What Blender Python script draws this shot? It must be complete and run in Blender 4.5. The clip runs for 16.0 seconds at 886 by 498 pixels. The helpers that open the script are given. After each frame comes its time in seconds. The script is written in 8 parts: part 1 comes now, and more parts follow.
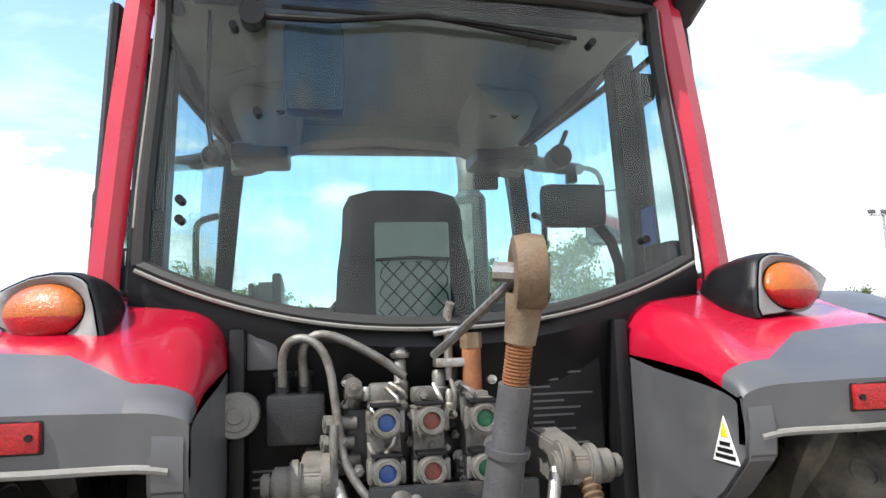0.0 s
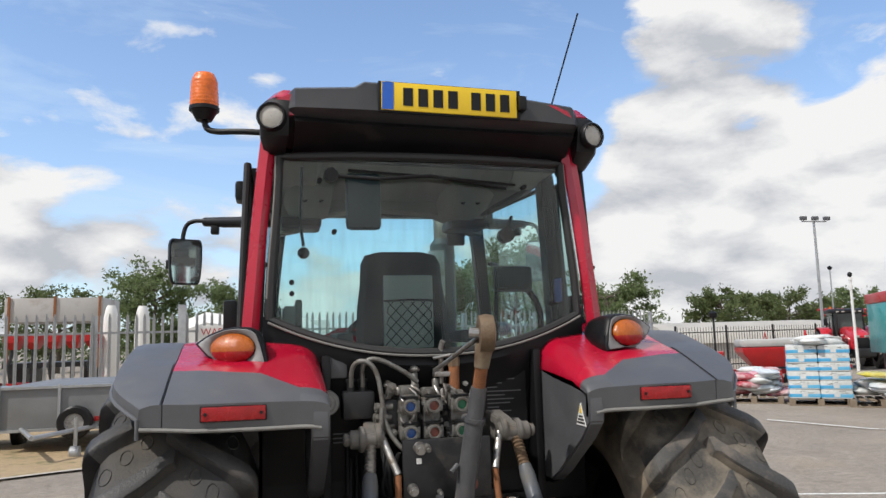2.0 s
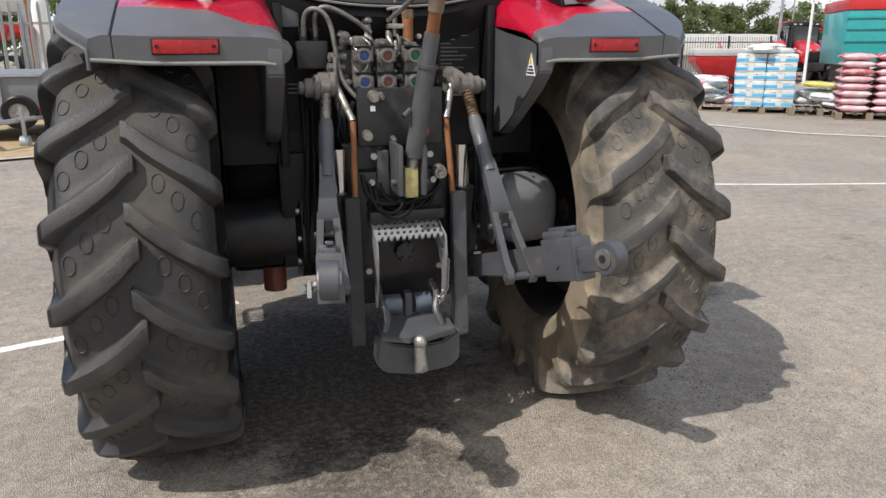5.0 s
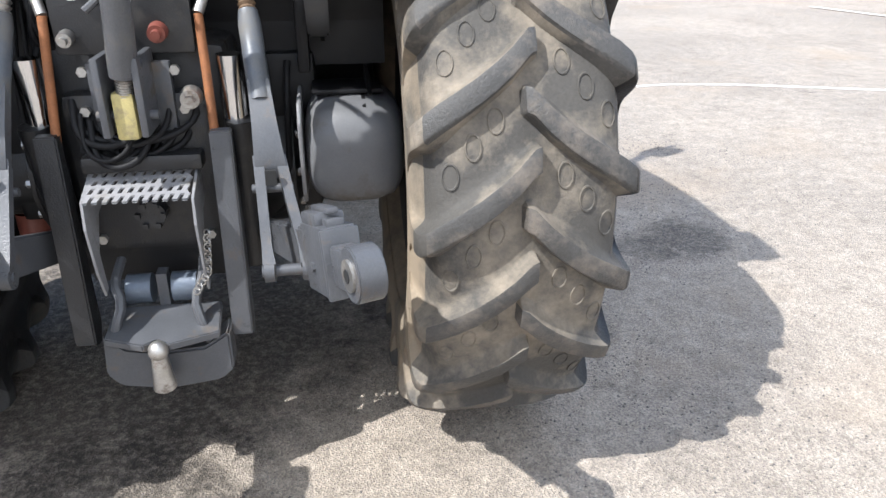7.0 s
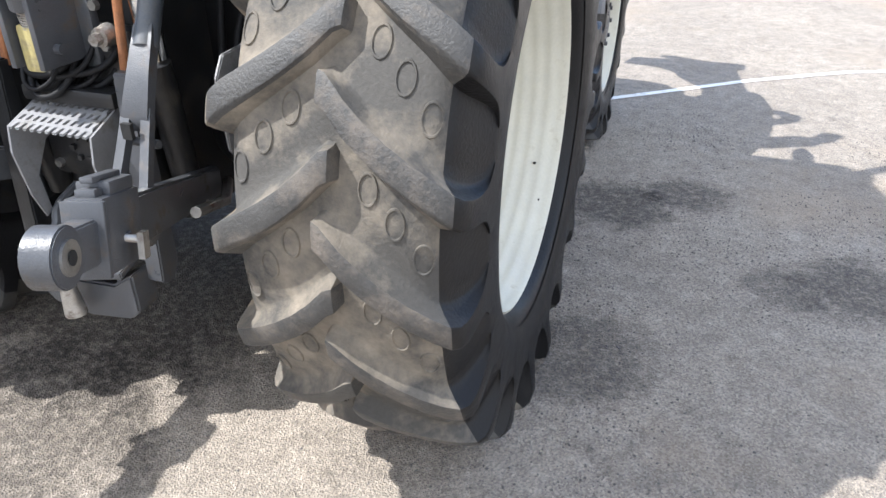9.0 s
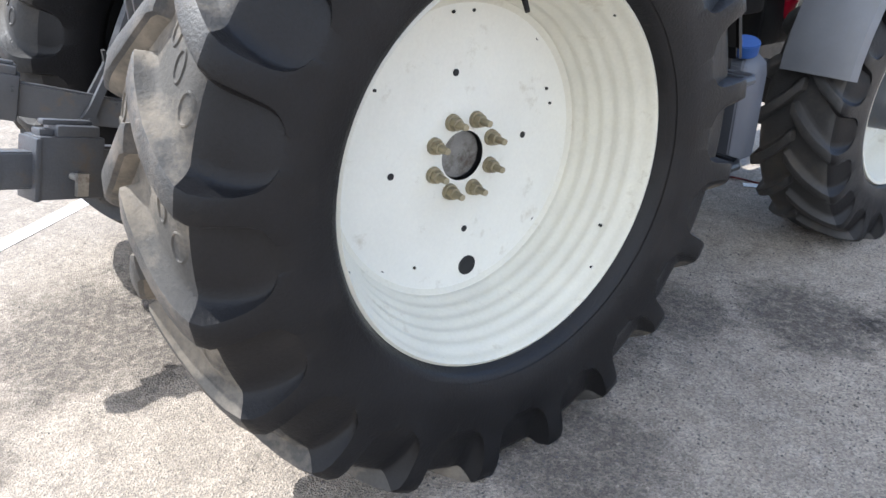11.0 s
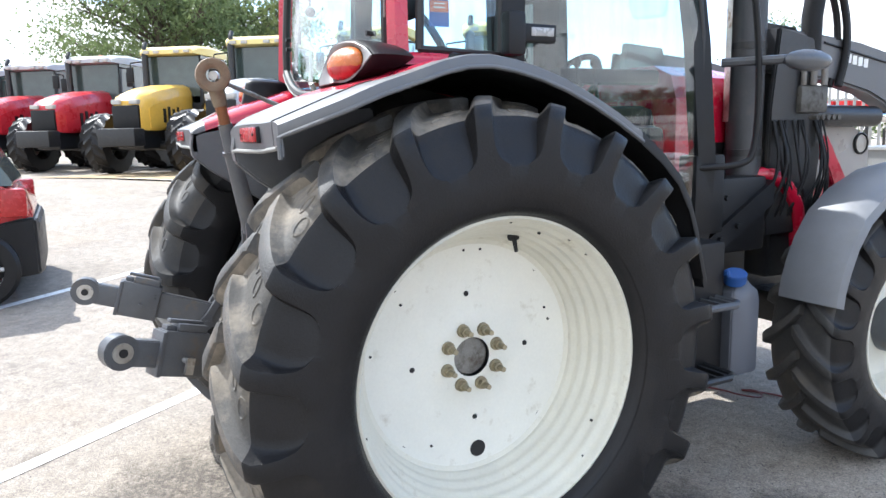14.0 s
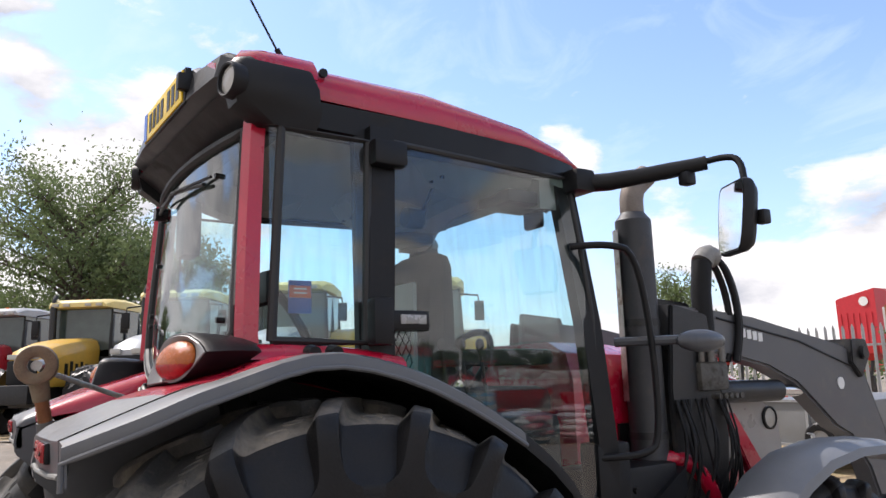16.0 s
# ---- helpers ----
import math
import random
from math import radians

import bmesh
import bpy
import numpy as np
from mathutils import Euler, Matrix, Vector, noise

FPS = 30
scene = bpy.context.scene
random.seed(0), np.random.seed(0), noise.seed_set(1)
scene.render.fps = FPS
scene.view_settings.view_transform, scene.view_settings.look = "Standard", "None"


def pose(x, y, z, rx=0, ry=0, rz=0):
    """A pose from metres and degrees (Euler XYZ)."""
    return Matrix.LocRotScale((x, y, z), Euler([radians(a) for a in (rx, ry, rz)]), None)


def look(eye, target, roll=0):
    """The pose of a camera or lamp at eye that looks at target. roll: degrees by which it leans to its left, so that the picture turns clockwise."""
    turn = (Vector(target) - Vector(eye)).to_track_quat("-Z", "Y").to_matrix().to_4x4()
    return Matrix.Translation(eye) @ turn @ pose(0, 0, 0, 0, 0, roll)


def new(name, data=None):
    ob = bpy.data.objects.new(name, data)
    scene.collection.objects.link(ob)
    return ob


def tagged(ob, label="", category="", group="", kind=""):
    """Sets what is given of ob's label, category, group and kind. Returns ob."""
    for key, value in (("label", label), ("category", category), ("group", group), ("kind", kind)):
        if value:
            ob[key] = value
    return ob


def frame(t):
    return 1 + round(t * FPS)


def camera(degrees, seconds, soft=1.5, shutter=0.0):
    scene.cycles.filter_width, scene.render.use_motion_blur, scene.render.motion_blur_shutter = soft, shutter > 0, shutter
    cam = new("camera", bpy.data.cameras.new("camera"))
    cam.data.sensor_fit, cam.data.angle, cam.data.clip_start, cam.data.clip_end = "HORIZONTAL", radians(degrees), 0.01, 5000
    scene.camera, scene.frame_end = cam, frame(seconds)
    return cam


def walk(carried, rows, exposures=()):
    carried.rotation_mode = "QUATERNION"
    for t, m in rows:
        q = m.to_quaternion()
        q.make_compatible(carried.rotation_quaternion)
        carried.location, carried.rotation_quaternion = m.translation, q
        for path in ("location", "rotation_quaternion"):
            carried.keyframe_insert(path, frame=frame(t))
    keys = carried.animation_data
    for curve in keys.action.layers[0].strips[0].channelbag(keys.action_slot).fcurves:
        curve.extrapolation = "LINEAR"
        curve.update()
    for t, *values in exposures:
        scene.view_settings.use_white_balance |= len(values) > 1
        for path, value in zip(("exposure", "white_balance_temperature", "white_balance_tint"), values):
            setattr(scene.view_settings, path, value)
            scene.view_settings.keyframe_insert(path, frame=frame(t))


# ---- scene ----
cam = camera(62.6, 16.0, soft=1.5)
PATH = [
    (0, (-0.226, -1.636, 1.537), (0.105, 0.319, 1.799), -1.9),
    (0.5, (-0.196, -2.001, 1.624), (0.1, -0.042, 1.894), -2.1),
    (1, (-0.219, -2.316, 1.641), (0.025, -0.355, 1.948), -0.7),
    (1.5, (-0.453, -2.562, 1.609), (-0.072, -0.617, 1.876), -2.0),
    (2, (-0.557, -2.773, 1.632), (-0.108, -0.839, 1.873), -1.6),
    (2.5, (-0.594, -2.936, 1.636), (-0.167, -0.997, 1.878), -1.8),
    (3, (-0.633, -2.998, 1.633), (-0.189, -1.064, 1.879), -1.7),
    (3.5, (-0.634, -2.985, 1.595), (-0.145, -1.051, 1.728), -1.3),
    (4, (-0.624, -2.957, 1.545), (-0.102, -1.026, 1.536), -0.3),
    (4.5, (-0.613, -2.929, 1.481), (-0.053, -1.029, 1.208), 0.3),
    (4.7, (-0.607, -2.899, 1.46), (-0.04, -1.024, 1.056), -0.2),
    (6.8, (0.284, -2.204, 1.387), (0.638, -0.397, 0.605), 0.4),
    (7, (0.452, -2.12, 1.403), (0.726, -0.328, 0.557), 0.1),
    (7.5, (0.776, -1.963, 1.412), (0.8, -0.194, 0.479), -0.5),
    (8, (0.964, -1.8, 1.391), (0.836, -0.049, 0.432), 1.3),
    (8.5, (1.128, -1.74, 1.396), (0.748, -0.045, 0.403), 1.7),
    (8.7, (1.224, -1.735, 1.404), (0.78, -0.059, 0.407), 1.1),
    (10.8, (2.159, -1.099, 1.335), (0.707, -0.01, 0.453), -2.2),
    (11, (2.162, -1.019, 1.318), (0.691, 0.039, 0.428), -0.6),
    (11.5, (2.319, -0.869, 1.292), (0.753, 0.081, 0.446), -0.8),
    (12, (2.515, -0.809, 1.314), (0.841, -0.036, 0.497), 0.7),
    (12.5, (2.595, -0.948, 1.322), (0.925, -0.151, 0.521), -0.8),
    (13, (2.642, -1.064, 1.315), (1.065, -0.134, 0.466), -1.8),
    (13.5, (2.712, -1.056, 1.375), (1.055, -0.122, 0.714), -0.4),
    (14, (2.727, -1.057, 1.437), (0.961, -0.159, 1.115), -1.2),
    (14.5, (2.715, -1.064, 1.486), (0.959, -0.116, 1.309), -1.5),
    (15, (2.668, -1.043, 1.527), (0.966, 0.009, 1.508), -2.0),
    (15.5, (2.634, -0.911, 1.545), (0.965, 0.159, 1.769), -2.8),
    (16, (2.567, -0.752, 1.578), (0.92, 0.316, 1.917), -1.7),
]
walk(cam, [(t, look(e, g, r)) for t, e, g, r in PATH],
     exposures=[(0, 0.72, 6330, 9), (0.6, 0.16, 6420, 10), (1.5, -0.22, 6450, 10), (3.5, -0.20, 6450, 10), (4.7, -0.03, 6480, 10), (6.8, 1.02, 6030, 10), (8.7, 1.08, 6020, 10), (10.8, 1.20, 5940, 10),
                (13, 1.20, 5960, 10), (14, 1.24, 5910, 8.5), (14.7, 1.08, 5870, 7.5), (15.4, 0.45, 6080, 11), (16, 0.12, 6480, 15)])

# ---- sky, sun ----
SUN_DIR = Vector((-0.70, -0.31, 1.0)).normalized()


def node(nt, kind, **kw):
    n = nt.nodes.new(kind)
    for k, v in kw.items():
        n.inputs[k].default_value = v
    return n


world = bpy.data.worlds.new("sky")
scene.world = world
world.use_nodes = True
wn = world.node_tree
wl = wn.links.new
bg = wn.nodes["Background"]
sky = wn.nodes.new("ShaderNodeTexSky")
sky.sky_type, sky.sun_disc = "NISHITA", False
sky.sun_elevation = math.asin(SUN_DIR.z)
sky.sun_rotation = math.atan2(SUN_DIR.x, SUN_DIR.y)
sky.air_density, sky.dust_density, sky.ozone_density = 1.0, 0.7, 2.5
tc = wn.nodes.new("ShaderNodeTexCoord")
sep = wn.nodes.new("ShaderNodeSeparateXYZ")
wl(tc.outputs["Generated"], sep.inputs[0])


def wmath(op, a, b=None, clamp=False):
    m = wn.nodes.new("ShaderNodeMath")
    m.operation, m.use_clamp = op, clamp
    for i, v in enumerate((a, b)):
        if v is None:
            continue
        if isinstance(v, (int, float)):
            m.inputs[i].default_value = v
        else:
            wl(v, m.inputs[i])
    return m.outputs[0]


up = wmath("MAXIMUM", sep.outputs[2], 0.0)
comb = wn.nodes.new("ShaderNodeCombineXYZ")
wl(sep.outputs[0], comb.inputs[0])
wl(sep.outputs[1], comb.inputs[1])
wl(wmath("MULTIPLY", up, 2.2), comb.inputs[2])
haze = wmath("POWER", wmath("SUBTRACT", 1.0, up, True), 5.0)


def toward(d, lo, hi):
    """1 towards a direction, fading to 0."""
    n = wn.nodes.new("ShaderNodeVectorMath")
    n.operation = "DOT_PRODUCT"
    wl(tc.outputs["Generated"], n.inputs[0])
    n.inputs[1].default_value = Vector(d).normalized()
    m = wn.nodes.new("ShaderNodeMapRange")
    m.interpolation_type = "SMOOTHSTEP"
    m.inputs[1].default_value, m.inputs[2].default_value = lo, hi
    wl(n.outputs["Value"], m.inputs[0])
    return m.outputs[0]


def billow(shift):
    """Heaped cloud density; shift moves the sampling point towards the sun."""
    mv = wn.nodes.new("ShaderNodeVectorMath")
    mv.inputs[1].default_value = shift
    wl(comb.outputs[0], mv.inputs[0])
    lo = node(wn, "ShaderNodeTexNoise", Scale=2.3, Detail=3.0, Roughness=0.5, Distortion=0.1)
    hi = node(wn, "ShaderNodeTexNoise", Scale=9.0, Detail=9.0, Roughness=0.62, Distortion=0.25)
    puff = node(wn, "ShaderNodeTexVoronoi", Scale=13.0)
    puff.feature = "SMOOTH_F1"
    wl(mv.outputs[0], lo.inputs["Vector"])
    wl(mv.outputs[0], hi.inputs["Vector"])
    wl(mv.outputs[0], puff.inputs["Vector"])
    d = wmath("ADD", wmath("MULTIPLY", lo.outputs[0], 0.80), wmath("MULTIPLY", hi.outputs[0], 0.26))
    return wmath("SUBTRACT", d, wmath("MULTIPLY", puff.outputs["Distance"], 0.07))


dens = billow((0, 0, 0))
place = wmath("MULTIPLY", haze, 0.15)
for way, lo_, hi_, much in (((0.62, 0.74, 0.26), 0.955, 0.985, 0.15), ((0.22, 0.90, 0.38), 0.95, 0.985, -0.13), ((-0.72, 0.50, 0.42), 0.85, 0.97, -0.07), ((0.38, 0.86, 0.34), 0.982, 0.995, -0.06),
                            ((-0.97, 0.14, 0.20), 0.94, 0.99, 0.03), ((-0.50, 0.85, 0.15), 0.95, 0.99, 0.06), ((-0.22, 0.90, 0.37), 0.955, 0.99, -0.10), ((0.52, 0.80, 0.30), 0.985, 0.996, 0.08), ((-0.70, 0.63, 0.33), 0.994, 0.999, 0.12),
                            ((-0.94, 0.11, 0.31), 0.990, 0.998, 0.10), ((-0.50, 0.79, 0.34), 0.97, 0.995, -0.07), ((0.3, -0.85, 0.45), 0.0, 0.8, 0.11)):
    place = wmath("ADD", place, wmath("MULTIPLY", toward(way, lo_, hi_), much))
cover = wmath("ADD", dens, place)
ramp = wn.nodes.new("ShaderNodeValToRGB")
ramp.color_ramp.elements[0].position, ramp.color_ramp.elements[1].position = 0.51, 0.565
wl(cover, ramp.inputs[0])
# sunlit heads and grey undersides
lit = wmath("SUBTRACT", dens, billow((-0.045, -0.02, 0.10)))
soft = node(wn, "ShaderNodeTexNoise", Scale=3.0, Detail=5.0, Roughness=0.55)
wl(comb.outputs[0], soft.inputs["Vector"])
lit = wmath("ADD", wmath("MULTIPLY", lit, 2.6), wmath("MULTIPLY", soft.outputs[0], 0.8))
shade = wn.nodes.new("ShaderNodeValToRGB")
shade.color_ramp.elements[0].position, shade.color_ramp.elements[1].position = 0.16, 0.52
shade.color_ramp.elements[0].color, shade.color_ramp.elements[1].color = (0.50, 0.52, 0.56, 1), (0.87, 0.865, 0.855, 1)
wl(lit, shade.inputs[0])
blue = wn.nodes.new("ShaderNodeMix")
blue.data_type, blue.blend_type = "RGBA", "MULTIPLY"
blue.inputs[0].default_value = 1.0
wl(sky.outputs[0], blue.inputs[6])
blue.inputs[7].default_value = (0.168, 0.180, 0.192, 1)
veil = wn.nodes.new("ShaderNodeMix")
veil.data_type = "RGBA"
streak = wn.nodes.new("ShaderNodeMapping")
streak.inputs["Scale"].default_value, streak.inputs["Rotation"].default_value = (1.2, 5.0, 3.0), (0.3, 0.2, 0.7)
wl(comb.outputs[0], streak.inputs[0])
cirrus = node(wn, "ShaderNodeTexNoise", Scale=1.6, Detail=9.0, Roughness=0.6, Distortion=0.6)
wl(streak.outputs[0], cirrus.inputs["Vector"])
wisp = wn.nodes.new("ShaderNodeMapRange")
wisp.inputs[1].default_value, wisp.inputs[2].default_value, wisp.inputs[4].default_value = 0.50, 0.80, 0.55
wl(cirrus.outputs[0], wisp.inputs[0])
wl(wmath("ADD", wmath("ADD", wmath("MULTIPLY", haze, 0.5), 0.06), wisp.outputs[0], True), veil.inputs[0])
wl(blue.outputs[2], veil.inputs[6])
veil.inputs[7].default_value = (0.66, 0.80, 0.95, 1)
mix = wn.nodes.new("ShaderNodeMix")
mix.data_type = "RGBA"
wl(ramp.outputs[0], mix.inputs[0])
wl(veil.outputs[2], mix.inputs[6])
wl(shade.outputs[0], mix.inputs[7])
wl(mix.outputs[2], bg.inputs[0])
bg.inputs[1].default_value = 1.22
sun = new("sun", bpy.data.lights.new("sun", "SUN"))
sun.data.energy, sun.data.angle, sun.data.color = 4.1, radians(0.55), (1.0, 0.95, 0.88)
sun.matrix_world = look(SUN_DIR * 60, (0, 0, 0))

# ---- materials ----


def mat(name, col, rough=0.5, metal=0.0, var=0.18, scale=6.0, fine=90.0, bump=0.08, dirt=None, dirt_at=0.55, dirt_scale=4.0,
        dirt_rough=0.9, coat=0.0, spec=0.5):
    """Base colour that varies at two scales, fine relief, and patches of dirt or wear."""
    m = bpy.data.materials.new(name)
    m.use_nodes = True
    nt = m.node_tree
    link = nt.links.new
    p = nt.nodes["Principled BSDF"]
    p.inputs["Metallic"].default_value = metal
    p.inputs["Coat Weight"].default_value = coat
    p.inputs["Coat Roughness"].default_value = 0.08
    p.inputs["Specular IOR Level"].default_value = spec
    co = nt.nodes.new("ShaderNodeTexCoord")
    n1 = node(nt, "ShaderNodeTexNoise", Scale=scale, Detail=5.0, Roughness=0.6)
    n2 = node(nt, "ShaderNodeTexNoise", Scale=fine, Detail=3.0, Roughness=0.65)
    link(co.outputs["Object"], n1.inputs["Vector"])
    link(co.outputs["Object"], n2.inputs["Vector"])
    add = nt.nodes.new("ShaderNodeMath")
    add.operation = "MULTIPLY_ADD"
    add.inputs[1].default_value = 0.6
    link(n1.outputs[0], add.inputs[0])
    half = nt.nodes.new("ShaderNodeMath")
    half.operation = "MULTIPLY"
    half.inputs[1].default_value = 0.4
    link(n2.outputs[0], half.inputs[0])
    link(half.outputs[0], add.inputs[2])
    r = nt.nodes.new("ShaderNodeValToRGB")
    r.color_ramp.elements[0].position, r.color_ramp.elements[1].position = 0.32, 0.68
    r.color_ramp.elements[0].color = (*[c * (1 - var) for c in col], 1)
    r.color_ramp.elements[1].color = (*[min(1, c * (1 + var)) for c in col], 1)
    link(add.outputs[0], r.inputs[0])
    colour = r.outputs[0]
    rr = nt.nodes.new("ShaderNodeMapRange")
    rr.inputs[1].default_value, rr.inputs[2].default_value = 0.3, 0.7
    rr.inputs[3].default_value, rr.inputs[4].default_value = max(0.02, rough - 0.08), min(1, rough + 0.1)
    link(n1.outputs[0], rr.inputs[0])
    roughness = rr.outputs[0]
    if dirt:
        n3 = node(nt, "ShaderNodeTexNoise", Scale=dirt_scale, Detail=7.0, Roughness=0.68)
        link(co.outputs["Object"], n3.inputs["Vector"])
        k = nt.nodes.new("ShaderNodeMapRange")
        k.inputs[1].default_value, k.inputs[2].default_value = dirt_at - 0.07, dirt_at + 0.13
        link(n3.outputs[0], k.inputs[0])
        mx = nt.nodes.new("ShaderNodeMix")
        mx.data_type = "RGBA"
        link(k.outputs[0], mx.inputs[0])
        link(colour, mx.inputs[6])
        mx.inputs[7].default_value = (*dirt, 1)
        colour = mx.outputs[2]
        mr = nt.nodes.new("ShaderNodeMix")
        link(k.outputs[0], mr.inputs[0])
        link(roughness, mr.inputs[2])
        mr.inputs[3].default_value = dirt_rough
        roughness = mr.outputs[0]
    link(colour, p.inputs["Base Color"])
    link(roughness, p.inputs["Roughness"])
    if bump:
        b = nt.nodes.new("ShaderNodeBump")
        b.inputs["Strength"].default_value = min(1.0, bump * 4)
        b.inputs["Distance"].default_value = 0.004 * (90.0 / fine)
        link(n2.outputs[0], b.inputs["Height"])
        link(b.outputs[0], p.inputs["Normal"])
    return m


def pane(name, tint, gloss=0.06):
    """Thin clear glass: light goes straight through, with a mirror's sheen on it."""
    m = bpy.data.materials.new(name)
    m.use_nodes = True
    nt = m.node_tree
    nt.nodes.remove(nt.nodes["Principled BSDF"])
    out = nt.nodes["Material Output"]
    t = nt.nodes.new("ShaderNodeBsdfTransparent")
    t.inputs[0].default_value = (*tint, 1)
    g = nt.nodes.new("ShaderNodeBsdfGlossy")
    g.inputs["Roughness"].default_value = 0.015
    lw = node(nt, "ShaderNodeLayerWeight", Blend=0.5)
    pw = nt.nodes.new("ShaderNodeMath")
    pw.operation = "POWER"
    pw.inputs[1].default_value = 2.8
    nt.links.new(lw.outputs["Facing"], pw.inputs[0])
    mr = nt.nodes.new("ShaderNodeMapRange")
    mr.inputs[3].default_value, mr.inputs[4].default_value = gloss, 0.8
    nt.links.new(pw.outputs[0], mr.inputs[0])
    mx = nt.nodes.new("ShaderNodeMixShader")
    nt.links.new(mr.outputs[0], mx.inputs[0])
    nt.links.new(t.outputs[0], mx.inputs[1])
    nt.links.new(g.outputs[0], mx.inputs[2])
    # dust and dried rain runs
    co = nt.nodes.new("ShaderNodeTexCoord")
    mp = nt.nodes.new("ShaderNodeMapping")
    mp.inputs["Scale"].default_value = (9.0, 9.0, 1.1)
    nz = node(nt, "ShaderNodeTexNoise", Scale=2.6, Detail=8.0, Roughness=0.62)
    nt.links.new(co.outputs["Object"], mp.inputs[0])
    nt.links.new(mp.outputs[0], nz.inputs["Vector"])
    dr = nt.nodes.new("ShaderNodeMapRange")
    dr.inputs[1].default_value, dr.inputs[2].default_value, dr.inputs[4].default_value = 0.46, 0.78, 0.13
    nt.links.new(nz.outputs[0], dr.inputs[0])
    df = nt.nodes.new("ShaderNodeBsdfDiffuse")
    df.inputs[0].default_value = (0.27, 0.28, 0.275, 1)
    md = nt.nodes.new("ShaderNodeMixShader")
    nt.links.new(dr.outputs[0], md.inputs[0])
    nt.links.new(mx.outputs[0], md.inputs[1])
    nt.links.new(df.outputs[0], md.inputs[2])
    nt.links.new(md.outputs[0], out.inputs[0])
    return m


def lens_mat(name, col):
    return mat(name, col, rough=0.24, var=0.3, scale=28, fine=190, bump=0.25, coat=0.15)


DUST = (0.32, 0.27, 0.21)
M_TREAD = mat("dusty tread rubber", (0.06, 0.056, 0.05), 0.75, var=0.3, scale=5, fine=120, bump=0.15, dirt=(0.25, 0.213, 0.165), dirt_at=0.51, dirt_scale=4.2)
M_TREADD = mat("dark tread rubber", (0.030, 0.029, 0.028), 0.62, var=0.3, scale=5, fine=120, bump=0.15, dirt=(0.085, 0.074, 0.060), dirt_at=0.56, dirt_scale=3.2)
M_LUGD = mat("dark lug rubber", (0.032, 0.031, 0.030), 0.52, var=0.35, scale=14, fine=160, bump=0.3, dirt=(0.08, 0.07, 0.06), dirt_at=0.58, dirt_scale=9)
M_WALLIN = mat("dusty inner sidewall", (0.09, 0.08, 0.065), 0.75, var=0.3, scale=5, fine=120, bump=0.12, dirt=(0.26, 0.21, 0.15), dirt_at=0.47, dirt_scale=3)
M_LUG = mat("worn lug rubber", (0.055, 0.053, 0.05), 0.6, var=0.35, scale=14, fine=160, bump=0.3, dirt=(0.17, 0.145, 0.12), dirt_at=0.55, dirt_scale=9)
M_WALL = mat("black sidewall rubber", (0.0105, 0.0102, 0.0108), 0.38, var=0.3, scale=7, fine=150, bump=0.12, dirt=(0.026, 0.022, 0.019), dirt_at=0.66, dirt_scale=5, spec=0.24)
M_RIM = mat("cream white wheel paint", (0.66, 0.65, 0.58), 0.42, var=0.06, scale=5, fine=120, bump=0.04, dirt=(0.42, 0.38, 0.29), dirt_at=0.66, dirt_scale=11)
M_RIMIN = mat("wheel barrel paint", (0.60, 0.58, 0.49), 0.45, var=0.08, scale=7, fine=120, bump=0.05, dirt=(0.40, 0.36, 0.27), dirt_at=0.66, dirt_scale=14)
M_NUT = mat("dusty brass wheel nut", (0.30, 0.26, 0.17), 0.55, 0.5, var=0.3, scale=40, fine=300, bump=0.2)
M_DARK = mat("dark opening", (0.012, 0.012, 0.012), 0.8, var=0.2, bump=0.05)
M_RED = mat("crimson tractor paint", (0.43, 0.006, 0.030), 0.26, var=0.12, scale=3, fine=140, bump=0.02, coat=0.5, dirt=(0.30, 0.03, 0.042), dirt_at=0.66, dirt_scale=9, dirt_rough=0.5)
M_GREY = mat("grey moulded plastic", (0.078, 0.080, 0.086), 0.46, coat=0.08, var=0.14, scale=9, fine=420, bump=0.04, dirt=(0.11, 0.108, 0.10), dirt_at=0.62, dirt_scale=7, dirt_rough=0.5, spec=0.8)
M_BLACK = mat("black trim plastic", (0.007, 0.007, 0.008), 0.42, var=0.25, scale=9, fine=300, bump=0.1, dirt=(0.026, 0.023, 0.020), dirt_at=0.64, dirt_scale=7, spec=0.3)
M_BLKMET = mat("black painted steel", (0.014, 0.0145, 0.016), 0.38, 0.0, var=0.35, scale=12, fine=200, bump=0.15, dirt=(0.05, 0.044, 0.036), dirt_at=0.60, dirt_scale=10)
M_GMET = mat("grey painted steel", (0.070, 0.073, 0.080), 0.34, 0.0, var=0.2, scale=12, fine=220, bump=0.12, dirt=(0.12, 0.09, 0.06), dirt_at=0.63, dirt_scale=14)
M_STEEL = mat("worn steel", (0.42, 0.41, 0.39), 0.35, 0.85, var=0.25, scale=20, fine=260, bump=0.15, dirt=(0.16, 0.11, 0.07), dirt_at=0.58, dirt_scale=18)
M_CHROME = mat("chrome rod", (0.7, 0.7, 0.7), 0.12, 1.0, var=0.08, bump=0.02)
M_RUST = mat("rusty rod", (0.27, 0.11, 0.045), 0.7, 0.2, var=0.35, scale=25, fine=240, bump=0.25)
M_OCHRE = mat("greasy ochre steel", (0.150, 0.098, 0.058), 0.55, 0.2, var=0.35, scale=22, fine=200, bump=0.2, dirt=(0.21, 0.165, 0.11), dirt_at=0.55, dirt_scale=16)
M_HOSE = mat("black rubber hose", (0.011, 0.011, 0.012), 0.55, var=0.3, scale=30, fine=260, bump=0.15, spec=0.22)
